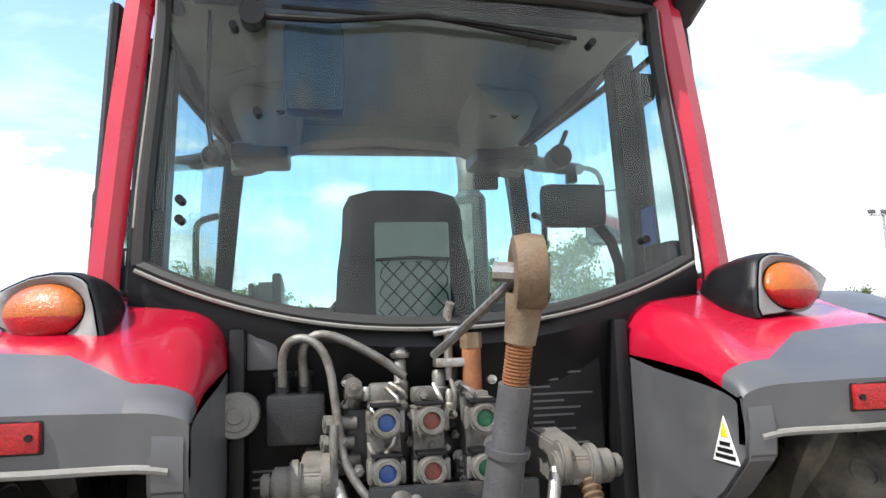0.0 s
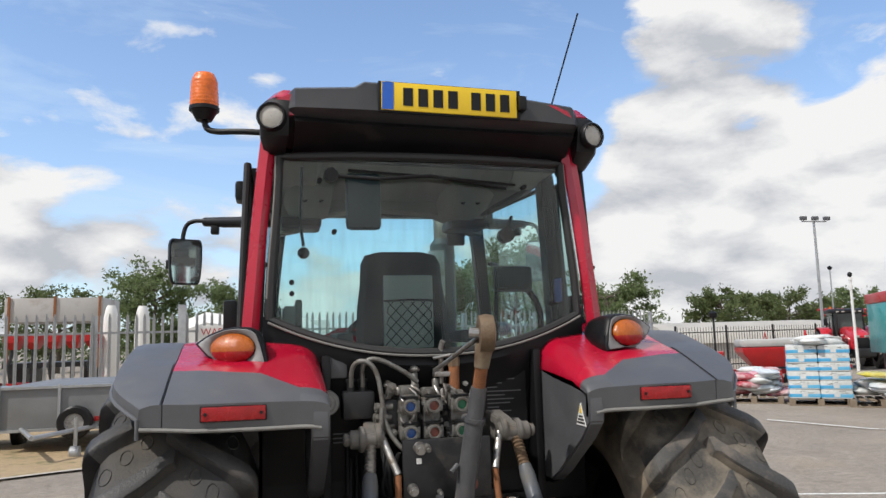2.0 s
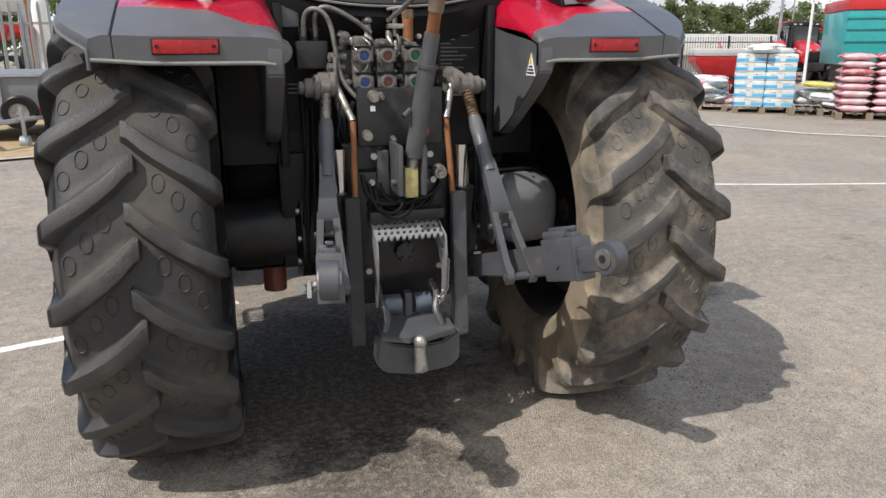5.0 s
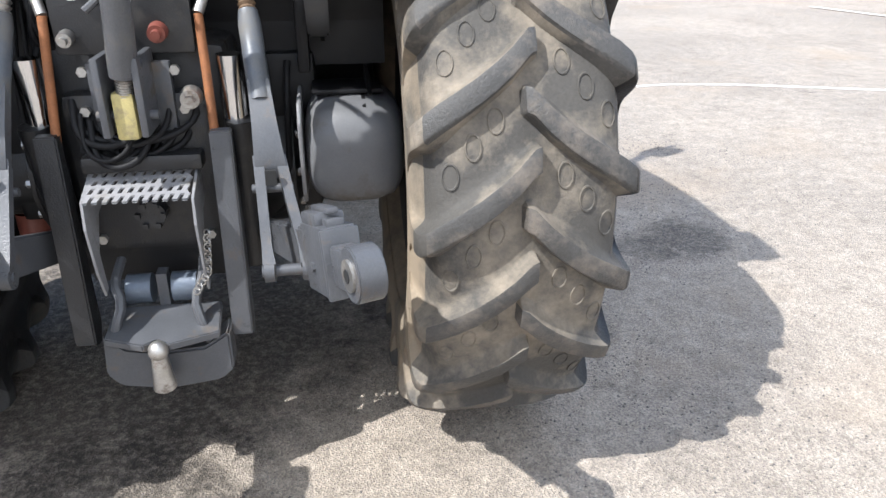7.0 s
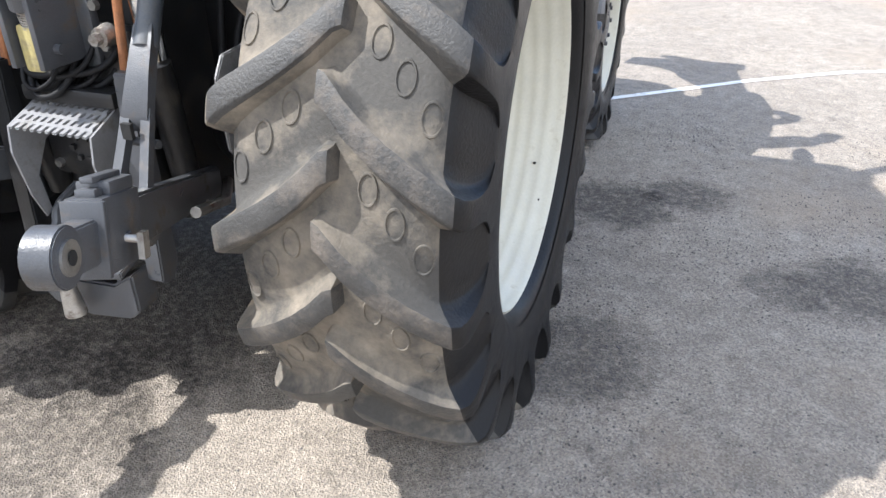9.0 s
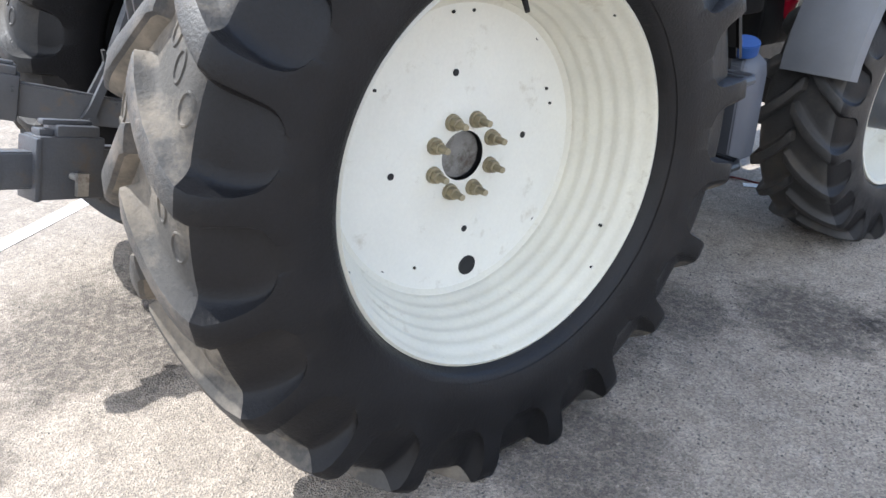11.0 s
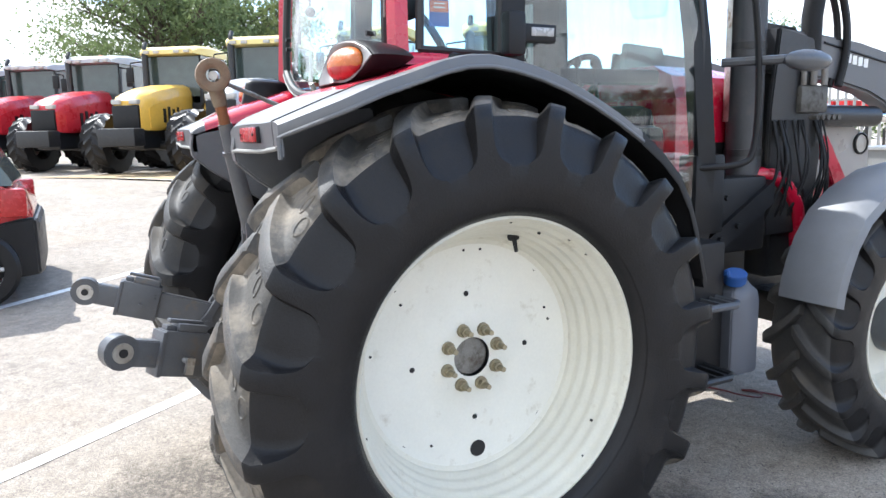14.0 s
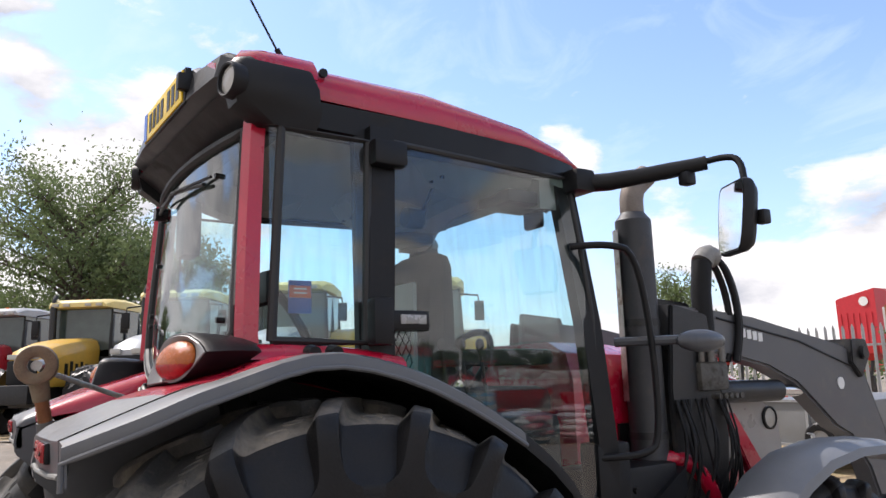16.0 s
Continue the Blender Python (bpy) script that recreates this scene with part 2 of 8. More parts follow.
M_SEAL = mat("window seal rubber", (0.02, 0.02, 0.02), 0.6, var=0.2, bump=0.05)
M_TRIMLINE = mat("light edge trim", (0.21, 0.205, 0.19), 0.55, var=0.2, scale=20, bump=0.05)
M_HEAD = mat("grey cab lining", (0.26, 0.25, 0.225), 0.85, var=0.12, scale=7, fine=300, bump=0.12)
M_SEAT = mat("dark seat fabric", (0.012, 0.013, 0.016), 0.85, var=0.25, scale=12, fine=380, bump=0.05)
M_SEATP = mat("pale seat back panel", (0.36, 0.37, 0.35), 0.6, var=0.12, scale=9, fine=200, bump=0.05)
M_AMBER = lens_mat("amber lens", (0.40, 0.095, 0.005))
M_REDLENS = lens_mat("red lens", (0.34, 0.007, 0.009))
M_BEACON = lens_mat("orange beacon dome", (0.78, 0.16, 0.01))
M_CLEAR = mat("clear lamp glass", (0.42, 0.40, 0.36), 0.18, var=0.12, scale=40, fine=200, bump=0.2, coat=0.6)
M_BEZEL = mat("grey lamp bezel plastic", (0.19, 0.19, 0.19), 0.42, var=0.12, scale=20, fine=300, bump=0.05)
M_SILVER = mat("silver lamp housing", (0.33, 0.325, 0.315), 0.32, 0.25, var=0.1, scale=9, fine=260, bump=0.04)
M_YPLATE = mat("yellow reflective plate", (0.86, 0.58, 0.02), 0.4, var=0.05, fine=300, bump=0.03)
M_BLUE = mat("blue plate band", (0.02, 0.12, 0.55), 0.4, var=0.1, bump=0.02)
M_CAPBLUE = mat("blue plastic cap", (0.02, 0.07, 0.24), 0.35, var=0.1, bump=0.05)
M_CAPGREEN = mat("green plastic cap", (0.015, 0.12, 0.055), 0.45, var=0.2, bump=0.05)
M_CAPRED = mat("faded red plastic cap", (0.17, 0.05, 0.035), 0.5, var=0.2, bump=0.05)
M_ALU = mat("cast aluminium", (0.20, 0.195, 0.18), 0.45, 0.5, var=0.25, scale=24, fine=260, bump=0.25, dirt=(0.12, 0.10, 0.08), dirt_at=0.55, dirt_scale=20)
M_CAN = mat("translucent grey canister", (0.085, 0.092, 0.11), 0.45, var=0.12, scale=10, fine=200, bump=0.05)
M_MIRROR = mat("mirror glass", (0.9, 0.9, 0.9), 0.02, 1.0, var=0.01, bump=0.0)
M_GLASS = pane("green tinted cab glass", (0.74, 0.93, 0.90), 0.045)
M_GLASSC = pane("clear side glass", (0.76, 0.90, 0.90), 0.09)
M_FARGLASS = mat("dark far glass", (0.055, 0.075, 0.07), 0.16, var=0.3, scale=2, bump=0.0, coat=0.5)
M_GUARD = mat("pale worn grey paint", (0.215, 0.215, 0.222), 0.45, var=0.2, scale=14, fine=200, bump=0.1, dirt=(0.13, 0.12, 0.10), dirt_at=0.6, dirt_scale=14)
M_PIN = mat("pale dusty cast steel", (0.17, 0.16, 0.145), 0.6, 0.3, var=0.25, scale=30, fine=220, bump=0.2, dirt=(0.18, 0.14, 0.10), dirt_at=0.6, dirt_scale=22)
M_VISOR = mat("dark visor plastic", (0.034, 0.034, 0.036), 0.40, var=0.15, scale=9, fine=380, bump=0.1, dirt=(0.06, 0.058, 0.054), dirt_at=0.62, dirt_scale=6)
M_WHITE = mat("white paint", (0.72, 0.72, 0.70), 0.6, var=0.06, bump=0.05)
M_LINE = mat("worn white road paint", (0.80, 0.79, 0.75), 0.8, var=0.15, scale=9, fine=60, bump=0.2, dirt=(0.26, 0.24, 0.22), dirt_at=0.62, dirt_scale=12)
M_GALV = mat("galvanised steel", (0.38, 0.39, 0.40), 0.42, 0.55, var=0.2, scale=9, fine=60, bump=0.05)
M_WOOD = mat("grey pallet wood", (0.22, 0.17, 0.12), 0.8, var=0.3, scale=8, fine=60, bump=0.3)
M_BARK = mat("bark", (0.10, 0.08, 0.06), 0.9, var=0.35, scale=8, fine=30, bump=0.5)


def ground_mat():
    m = mat("worn pale asphalt", (0.325, 0.287, 0.243), 0.92, var=0.22, scale=0.6, fine=55, bump=0.0, dirt=(0.26, 0.228, 0.192), dirt_at=0.58, dirt_scale=0.9)
    nt = m.node_tree
    link = nt.links.new
    p = nt.nodes["Principled BSDF"]
    src = p.inputs["Base Color"].links[0].from_socket
    co = nt.nodes.new("ShaderNodeTexCoord")
    v = node(nt, "ShaderNodeTexVoronoi", Scale=185.0)
    link(co.outputs["Object"], v.inputs["Vector"])
    cr = nt.nodes.new("ShaderNodeValToRGB")
    cr.color_ramp.elements[0].color, cr.color_ramp.elements[1].color = (0.54, 0.54, 0.55, 1), (1.38, 1.36, 1.32, 1)
    link(v.outputs["Color"], cr.inputs[0])
    mul = nt.nodes.new("ShaderNodeMix")
    mul.data_type, mul.blend_type = "RGBA", "MULTIPLY"
    mul.inputs[0].default_value = 1.0
    link(src, mul.inputs[6])
    link(cr.outputs[0], mul.inputs[7])
    # paler bald patches between coarser scabs
    sn = node(nt, "ShaderNodeTexNoise", Scale=11.0, Detail=9.0, Roughness=0.78)
    link(co.outputs["Object"], sn.inputs["Vector"])
    sr = nt.nodes.new("ShaderNodeValToRGB")
    sr.color_ramp.elements[0].position, sr.color_ramp.elements[1].position = 0.36, 0.64
    sr.color_ramp.elements[0].color, sr.color_ramp.elements[1].color = (0.74, 0.73, 0.72, 1), (1.14, 1.13, 1.12, 1)
    link(sn.outputs[0], sr.inputs[0])
    mul2 = nt.nodes.new("ShaderNodeMix")
    mul2.data_type, mul2.blend_type = "RGBA", "MULTIPLY"
    mul2.inputs[0].default_value = 1.0
    link(mul.outputs[2], mul2.inputs[6])
    link(sr.outputs[0], mul2.inputs[7])
    mul = mul2
    # dark dropped gravel and oil in patches
    pn = node(nt, "ShaderNodeTexNoise", Scale=2.1, Detail=13.0, Roughness=0.8)
    link(co.outputs["Object"], pn.inputs["Vector"])
    pr = nt.nodes.new("ShaderNodeMapRange")
    pr.inputs[1].default_value, pr.inputs[2].default_value = 0.585, 0.70
    link(pn.outputs[0], pr.inputs[0])
    m2 = nt.nodes.new("ShaderNodeMix")
    m2.data_type, m2.blend_type = "RGBA", "MULTIPLY"
    link(pr.outputs[0], m2.inputs[0])
    link(mul.outputs[2], m2.inputs[6])
    m2.inputs[7].default_value = (0.38, 0.37, 0.37, 1)
    # brown mud tints
    bn = node(nt, "ShaderNodeTexNoise", Scale=0.9, Detail=4.0, Roughness=0.6)
    off = nt.nodes.new("ShaderNodeVectorMath")
    off.inputs[1].default_value = (7.3, 2.1, 0)
    link(co.outputs["Object"], off.inputs[0])
    link(off.outputs[0], bn.inputs["Vector"])
    br = nt.nodes.new("ShaderNodeMapRange")
    br.inputs[1].default_value, br.inputs[2].default_value, br.inputs[4].default_value = 0.55, 0.75, 0.5
    link(bn.outputs[0], br.inputs[0])
    m3 = nt.nodes.new("ShaderNodeMix")
    m3.data_type = "RGBA"
    link(br.outputs[0], m3.inputs[0])
    link(m2.outputs[2], m3.inputs[6])
    m3.inputs[7].default_value = (0.33, 0.255, 0.18, 1)
    # oil and damp stains; the broad ones under the tractor also paint in shade
    colour = m3.outputs[2]
    en = node(nt, "ShaderNodeTexNoise", Scale=5.0, Detail=13.0, Roughness=0.84)
    link(co.outputs["Object"], en.inputs["Vector"])
    fn = node(nt, "ShaderNodeTexNoise", Scale=34.0, Detail=8.0, Roughness=0.75)
    link(co.outputs["Object"], fn.inputs["Vector"])
    fr_ = nt.nodes.new("ShaderNodeMapRange")
    fr_.inputs[1].default_value, fr_.inputs[2].default_value, fr_.inputs[3].default_value = 0.38, 0.54, 0.40
    link(fn.outputs[0], fr_.inputs[0])
    for at, size, much in (((-0.3, 0.3, 0), 1.2, 0.9), ((-0.2, -0.7, 0), 0.6, 0.75), ((1.16, 1.22, 0), 0.34, 0.85), ((1.45, 1.40, 0), 0.26, 0.75), ((0.85, 0.90, 0), 0.30, 0.7), ((2.06, 0.80, 0), 0.30, 0.75), ((1.80, 0.72, 0), 0.20, 0.6), ((1.18, 0.12, 0), 0.34, 0.7), ((0.75, 0.5, 0), 0.4, 0.6), ((-0.9, -1.3, 0), 0.16, 0.45), ((0.3, -1.15, 0), 0.16, 0.5)):
        dn_ = nt.nodes.new("ShaderNodeVectorMath")
        dn_.operation = "DISTANCE"
        link(co.outputs["Object"], dn_.inputs[0])
        dn_.inputs[1].default_value = at
        sm = nt.nodes.new("ShaderNodeMath")
        sm.operation = "MULTIPLY_ADD"
        link(en.outputs[0], sm.inputs[0])
        sm.inputs[1].default_value = size * 1.8
        link(dn_.outputs["Value"], sm.inputs[2])
        mr_ = nt.nodes.new("ShaderNodeMapRange")
        mr_.inputs[1].default_value, mr_.inputs[2].default_value = size * 1.72, size * 1.42
        mr_.inputs[3].default_value, mr_.inputs[4].default_value = 0.0, much
        link(sm.outputs[0], mr_.inputs[0])
        mo = nt.nodes.new("ShaderNodeMix")
        mo.data_type, mo.blend_type = "RGBA", "MULTIPLY"
        crumb = nt.nodes.new("ShaderNodeMath")
        crumb.operation = "MULTIPLY"
        link(mr_.outputs[0], crumb.inputs[0])
        link(fr_.outputs[0], crumb.inputs[1])
        link(crumb.outputs[0], mo.inputs[0])
        link(colour, mo.inputs[6])
        mo.inputs[7].default_value = (0.20, 0.195, 0.195, 1)
        colour = mo.outputs[2]
    link(colour, p.inputs["Base Color"])
    b = nt.nodes.new("ShaderNodeBump")
    b.inputs["Strength"].default_value, b.inputs["Distance"].default_value = 1.0, 0.0045
    link(v.outputs["Distance"], b.inputs["Height"])
    link(b.outputs[0], p.inputs["Normal"])
    return m


M_GROUND = ground_mat()

# ---- mesh helpers ----


class Build:
    """Collects vertices and faces, each face with a material slot."""

    def __init__(self):
        self.v, self.f, self.m = [], [], []

    def add(self, vs, fs, slot=0, m=None):
        o = len(self.v)
        self.v += [tuple((m @ Vector(p)) if m else p) for p in vs]
        self.f += [tuple(o + i for i in q) for q in fs]
        self.m += [slot] * len(fs)
        return self

    def box(self, x0, x1, y0, y1, z0, z1, m=None, slot=0, bev=0.0):
        if bev <= 0:
            vs = [(x, y, z) for z in (z0, z1) for y in (y0, y1) for x in (x0, x1)]
            return self.add(vs, [(0, 2, 3, 1), (4, 5, 7, 6), (0, 1, 5, 4), (2, 6, 7, 3), (0, 4, 6, 2), (1, 3, 7, 5)], slot, m)
        b = min(bev, abs(x1 - x0) * 0.45, abs(y1 - y0) * 0.45, abs(z1 - z0) * 0.45)
        bm = bmesh.new()
        bmesh.ops.create_cube(bm, size=1, matrix=Matrix.Translation(((x0 + x1) / 2, (y0 + y1) / 2, (z0 + z1) / 2)) @ Matrix.Diagonal((abs(x1 - x0), abs(y1 - y0), abs(z1 - z0), 1)))
        bmesh.ops.bevel(bm, geom=bm.edges[:], offset=b, segments=2, affect="EDGES", profile=0.6)
        bm.verts.index_update()
        self.add([tuple(v.co) for v in bm.verts], [[v.index for v in f.verts] for f in bm.faces], slot, m)
        bm.free()
        return self

    def loft(self, rings, slot=0, closed=True, cap=True, m=None):
        """Rings of equal length, joined one to the next."""
        n = len(rings[0])
        vs = [p for r in rings for p in r]
        fs = []
        for i in range(len(rings) - 1):
            for j in range(n if closed else n - 1):
                k = (j + 1) % n
                fs.append((i * n + j, i * n + k, (i + 1) * n + k, (i + 1) * n + j))
        if cap and closed:
            fs.append(tuple(range(n - 1, -1, -1)))
            fs.append(tuple((len(rings) - 1) * n + j for j in range(n)))
        return self.add(vs, fs, slot, m)

    def cyl(self, a, b, r0, r1=None, seg=16, slot=0, cap=True):
        a, b = Vector(a), Vector(b)
        r1 = r0 if r1 is None else r1
        q = (b - a).to_track_quat("Z", "Y")
        ring = [Vector((math.cos(t), math.sin(t), 0)) for t in (2 * math.pi * i / seg for i in range(seg))]
        return self.loft([[tuple(a + q @ (c * r0)) for c in ring], [tuple(b + q @ (c * r1)) for c in ring]], slot, True, cap)

    def tube(self, pts, r, seg=10, slot=0, smooth=0):
        """A round bar along points; smooth: rounds of corner cutting. r may be a list."""
        pts = [Vector(p) for p in pts]
        for _ in range(smooth):
            q = [pts[0]]
            for a, b in zip(pts, pts[1:]):
                q += [a.lerp(b, 0.25), a.lerp(b, 0.75)]
            pts = q + [pts[-1]]
        rings, up = [], None
        for i, p in enumerate(pts):
            d = (pts[min(i + 1, len(pts) - 1)] - pts[max(i - 1, 0)]).normalized()
            if up is None:
                up = d.orthogonal().normalized()
            up = (up - d * up.dot(d)).normalized()
            side = d.cross(up)
            rr = r if isinstance(r, (int, float)) else r[min(len(r) - 1, int(i * len(r) / len(pts)))]
            rings.append([tuple(p + (up * math.cos(t) + side * math.sin(t)) * rr) for t in (2 * math.pi * k / seg for k in range(seg))])
        return self.loft(rings, slot)

    def lathe(self, prof, c, axis="x", seg=48, slot=0, sign=1, a0=0.0):
        """prof: (along the axis, radius) round an axis through c."""
        c = Vector(c)
        rings = []
        for d, r in prof:
            ring = []
            for i in range(seg):
                t = a0 + 2 * math.pi * i / seg
                u, w = math.cos(t) * r, math.sin(t) * r
                o = {"x": (d * sign, u, w), "y": (u, d * sign, w), "z": (u, w, d * sign)}[axis]
                ring.append(tuple(c + Vector(o)))
            rings.append(ring)
        return self.loft(rings, slot, True, False)

    def prism(self, poly, axis, a, b, slot=0, m=None):
        """A flat outline given thickness along an axis."""
        def p3(p, d):
            return {"x": (d, p[0], p[1]), "y": (p[0], d, p[1]), "z": (p[0], p[1], d)}[axis]
        return self.loft([[p3(p, a) for p in poly], [p3(p, b) for p in poly]], slot, True, True, m)

    def ball(self, c, rx, ry, rz, seg=20, rows=12, slot=0, m=None):
        rings = []
        for i in range(rows + 1):
            f = math.pi * i / rows
            s, z = max(math.sin(f), 0.001), -math.cos(f)
            rings.append([(c[0] + rx * s * math.cos(t), c[1] + ry * s * math.sin(t), c[2] + rz * z) for t in (2 * math.pi * k / seg for k in range(seg))])
        return self.loft(rings, slot, True, True, m)

    def mesh(self, name, mats, smooth=True, bevel=0.0, angle=35, clean=True):
        me = bpy.data.meshes.new(name)
        me.from_pydata(self.v, [], self.f)
        mats = mats if isinstance(mats, (list, tuple)) else [mats]
        for mm in mats:
            me.materials.append(mm)
        if len(mats) > 1:
            me.polygons.foreach_set("material_index", self.m)
        if clean or bevel:
            bm = bmesh.new()
            bm.from_mesh(me)
            bmesh.ops.recalc_face_normals(bm, faces=bm.faces[:])
            if bevel:
                es = [e for e in bm.edges if len(e.link_faces) == 2 and e.calc_face_angle(0) > radians(30)]
                bmesh.ops.bevel(bm, geom=es, offset=bevel, segments=2, affect="EDGES", clamp_overlap=True)
            bm.to_mesh(me)
            bm.free()
        if smooth:
            me.polygons.foreach_set("use_smooth", [True] * len(me.polygons))
            me.set_sharp_from_angle(angle=radians(angle))
        me.update()
        return me


def thing(name, label, category, group="", at=(0, 0, 0)):
    ob = new(name)
    ob.location = at
    ob.empty_display_size = 0.1
    return tagged(ob, label, category, group)


def part(name, b, mats, parent, label="", **kw):
    """One mesh object under a thing or a part."""
    ob = new(name, b.mesh(name, mats, **kw) if isinstance(b, Build) else b)
    ob.parent = parent
    if label:
        tagged(ob, label)
    return ob


def solo(name, b, mats, label, category, kind="", group="", **kw):
    return tagged(new(name, b.mesh(name, mats, **kw)), label, category, group, kind)


def lerp(a, b, k):
    return a + (b - a) * k


def step01(v, a, b):
    k = min(1.0, max(0.0, (v - a) / (b - a)))
    return k * k * (3 - 2 * k)


def rise(x, y):
    """The yard climbs gently towards the row of parked tractors."""
    return 0.62 * step01(-x, 1.4, 13.5) * (1 - step01(y, 7.0, 13.0))


# ---- ground ----
b = Build()
xs = [-600, -200, -80, -40] + [-26 + 1.0 * i for i in range(27)] + [0, 2, 6, 12, 30, 80, 250, 600]
xs = sorted(set(xs))
ys = [-600, -150, -40, -15] + [-8 + 1.5 * i for i in range(18)] + [22, 30, 60, 150, 600]
ys = sorted(set(ys))
b.add([(x, y, rise(x, y)) for y in ys for x in xs], [(j * len(xs) + i, j * len(xs) + i + 1, (j + 1) * len(xs) + i + 1, (j + 1) * len(xs) + i) for j in range(len(ys) - 1) for i in range(len(xs) - 1)])
solo("ground", b, M_GROUND, "pale worn asphalt yard with stains and loose grit", "ground", "structure")


def strip(name, pts, w, mats, label, h=0.004, cat="road marking"):
    """A painted line or band along the ground."""
    bb = Build()
    v = []
    fine = []
    for (x0, y0), (x1, y1) in zip(pts, pts[1:]):
        n = max(2, int(math.hypot(x1 - x0, y1 - y0) / 0.5))
        fine += [(lerp(x0, x1, i / n), lerp(y0, y1, i / n)) for i in range(n)]
    fine.append(pts[-1])
    for i, (x, y) in enumerate(fine):
        xa, ya = fine[max(0, i - 1)]
        xb, yb = fine[min(len(fine) - 1, i + 1)]
        d = math.hypot(xb - xa, yb - ya)
        nx, ny = -(yb - ya) / d * w / 2, (xb - xa) / d * w / 2
        v += [(x - nx, y - ny, rise(x - nx, y - ny) + h), (x + nx, y + ny, rise(x + nx, y + ny) + h)]
    bb.add(v, [(2 * i, 2 * i + 1, 2 * i + 3, 2 * i + 2) for i in range(len(fine) - 1)])
    return solo(name, bb, mats, label, cat, "structure", clean=False)


M_KERB = mat("pale concrete kerb", (0.46, 0.42, 0.36), 0.9, var=0.2, scale=6, fine=60, bump=0.2)
strip("parking_line", [(-0.35, -2.05), (-0.77, -1.43), (-1.41, -0.58), (-2.6, 1.0), (-4.0, 2.9)], 0.09, M_LINE, "worn white parking line on the asphalt")
strip("parking_line", [(-3.4, -2.6), (-6.4, 1.4)], 0.09, M_LINE, "worn white parking line on the asphalt")
strip("kerb_line", [(0.3, 2.15), (1.0, 2.70), (1.76, 3.31), (2.36, 3.70), (2.85, 3.90), (3.4, 3.95), (4.0, 3.85), (5.11, 3.48), (9.5, 2.3)], 0.05, M_LINE, "thin pale joint line across the asphalt")
strip("kerb_line", [(-13.0, -0.2), (-9.0, 3.05), (-3.97, 7.1), (-3.4, 7.58), (-2.68, 8.12), (-0.5, 9.8), (2.4, 12.1)], 0.10, M_KERB, "pale kerb edge beside a gravel strip", 0.03)
strip("kerb_line", [(-3.2, 0.45), (-1.72, 0.96), (-1.40, 1.06), (-0.6, 1.35)], 0.07, M_LINE, "pale edge line across the asphalt")
strip("drain_hose", [(8.0, 8.9), (8.6, 7.2), (10.4, 5.6), (13, 4.2)], 0.06, M_LINE, "pale flat hose lying on the asphalt", 0.02, "hose")
M_GRAVEL = mat("brown gravel", (0.40, 0.29, 0.17), 0.95, var=0.4, scale=3, fine=40, bump=0.4, dirt=(0.12, 0.12, 0.05), dirt_at=0.55, dirt_scale=3)
b = Build()
VX = [-15 + 1.0 * i for i in range(19)]
verge = lambda x: 10.28 + .78 * x if x > -3.4 else 7.63 + .81 * (x + 3.4)
b.add([(x, lerp(verge(x), 20, j / 10), rise(x, lerp(verge(x), 20, j / 10)) + .02) for j in range(11) for x in VX], [(j * 19 + i, j * 19 + i + 1, (j + 1) * 19 + i + 1, (j + 1) * 19 + i) for j in range(10) for i in range(18)])
solo("gravel_verge", b, M_GRAVEL, "brown gravel strip in front of the fence", "gravel", "structure", clean=False)
random.seed(5)
b = Build()
heaps = [(1.16, 1.22, .16), (1.45, 1.4, .12), (.85, .9, .14), (2.06, .8, .13), (1.8, .72, .09), (1.18, .12, .13), (1.25, -.12, .10), (1.1, .45, .12), (1.62, .95, .16), (1.3, .7, .2)]
heaps += [(random.uniform(.9, 3.0), random.uniform(-1.2, 2.4), .09) for k in range(24)]
for i in range(14000):
    hx, hy, hs = heaps[int(random.random() ** 1.3 * 34)]
    x, y = random.gauss(hx, hs * (1 + .5 * (i % 3))), random.gauss(hy, hs * (1 + .4 * (i % 4)))
    if i % 6 == 0:
        x, y = random.uniform(-1.5, 3.2), random.uniform(-2.2, 2.2)
    r = 0.0010 + 0.0042 * random.random() ** 4
    z = rise(x, y)
    a = random.uniform(0, 3)
    c, s = math.cos(a) * r, math.sin(a) * r
    b.add([(x + c, y + s, z), (x - s, y + c, z), (x - c * 1.3, y - s, z), (x + s, y - c, z), (x, y, z + r * 1.1)], [(0, 1, 4), (1, 2, 4), (2, 3, 4), (3, 0, 4)])
solo("loose_grit", b, mat("dark grit", (0.11, 0.10, 0.095), 0.9, var=0.4, scale=40), "dark loose grit scattered on the asphalt", "grit", "stuff", clean=False, smooth=False)

# thin cable dropped by the wheel
cb_ = thing("cable", "thin dark red cable lying under the tractor", "cable")
part("lead", Build().tube([(-.10, 1.95, .006), (.03, 2.02, .006), (.14, 2.0, .02), (.22, 2.10, .006), (.12, 2.18, .006), (.05, 2.08, .006), (.20, 2.2, .006), (.34, 2.22, .006)], .005, 6, smooth=2), mat("dark red cable", (.16, .03, .025), .5), cb_)

# ---- the tractor ----
tractor = thing("tractor", "red and dark grey farm tractor with cream wheels and loader", "tractor")


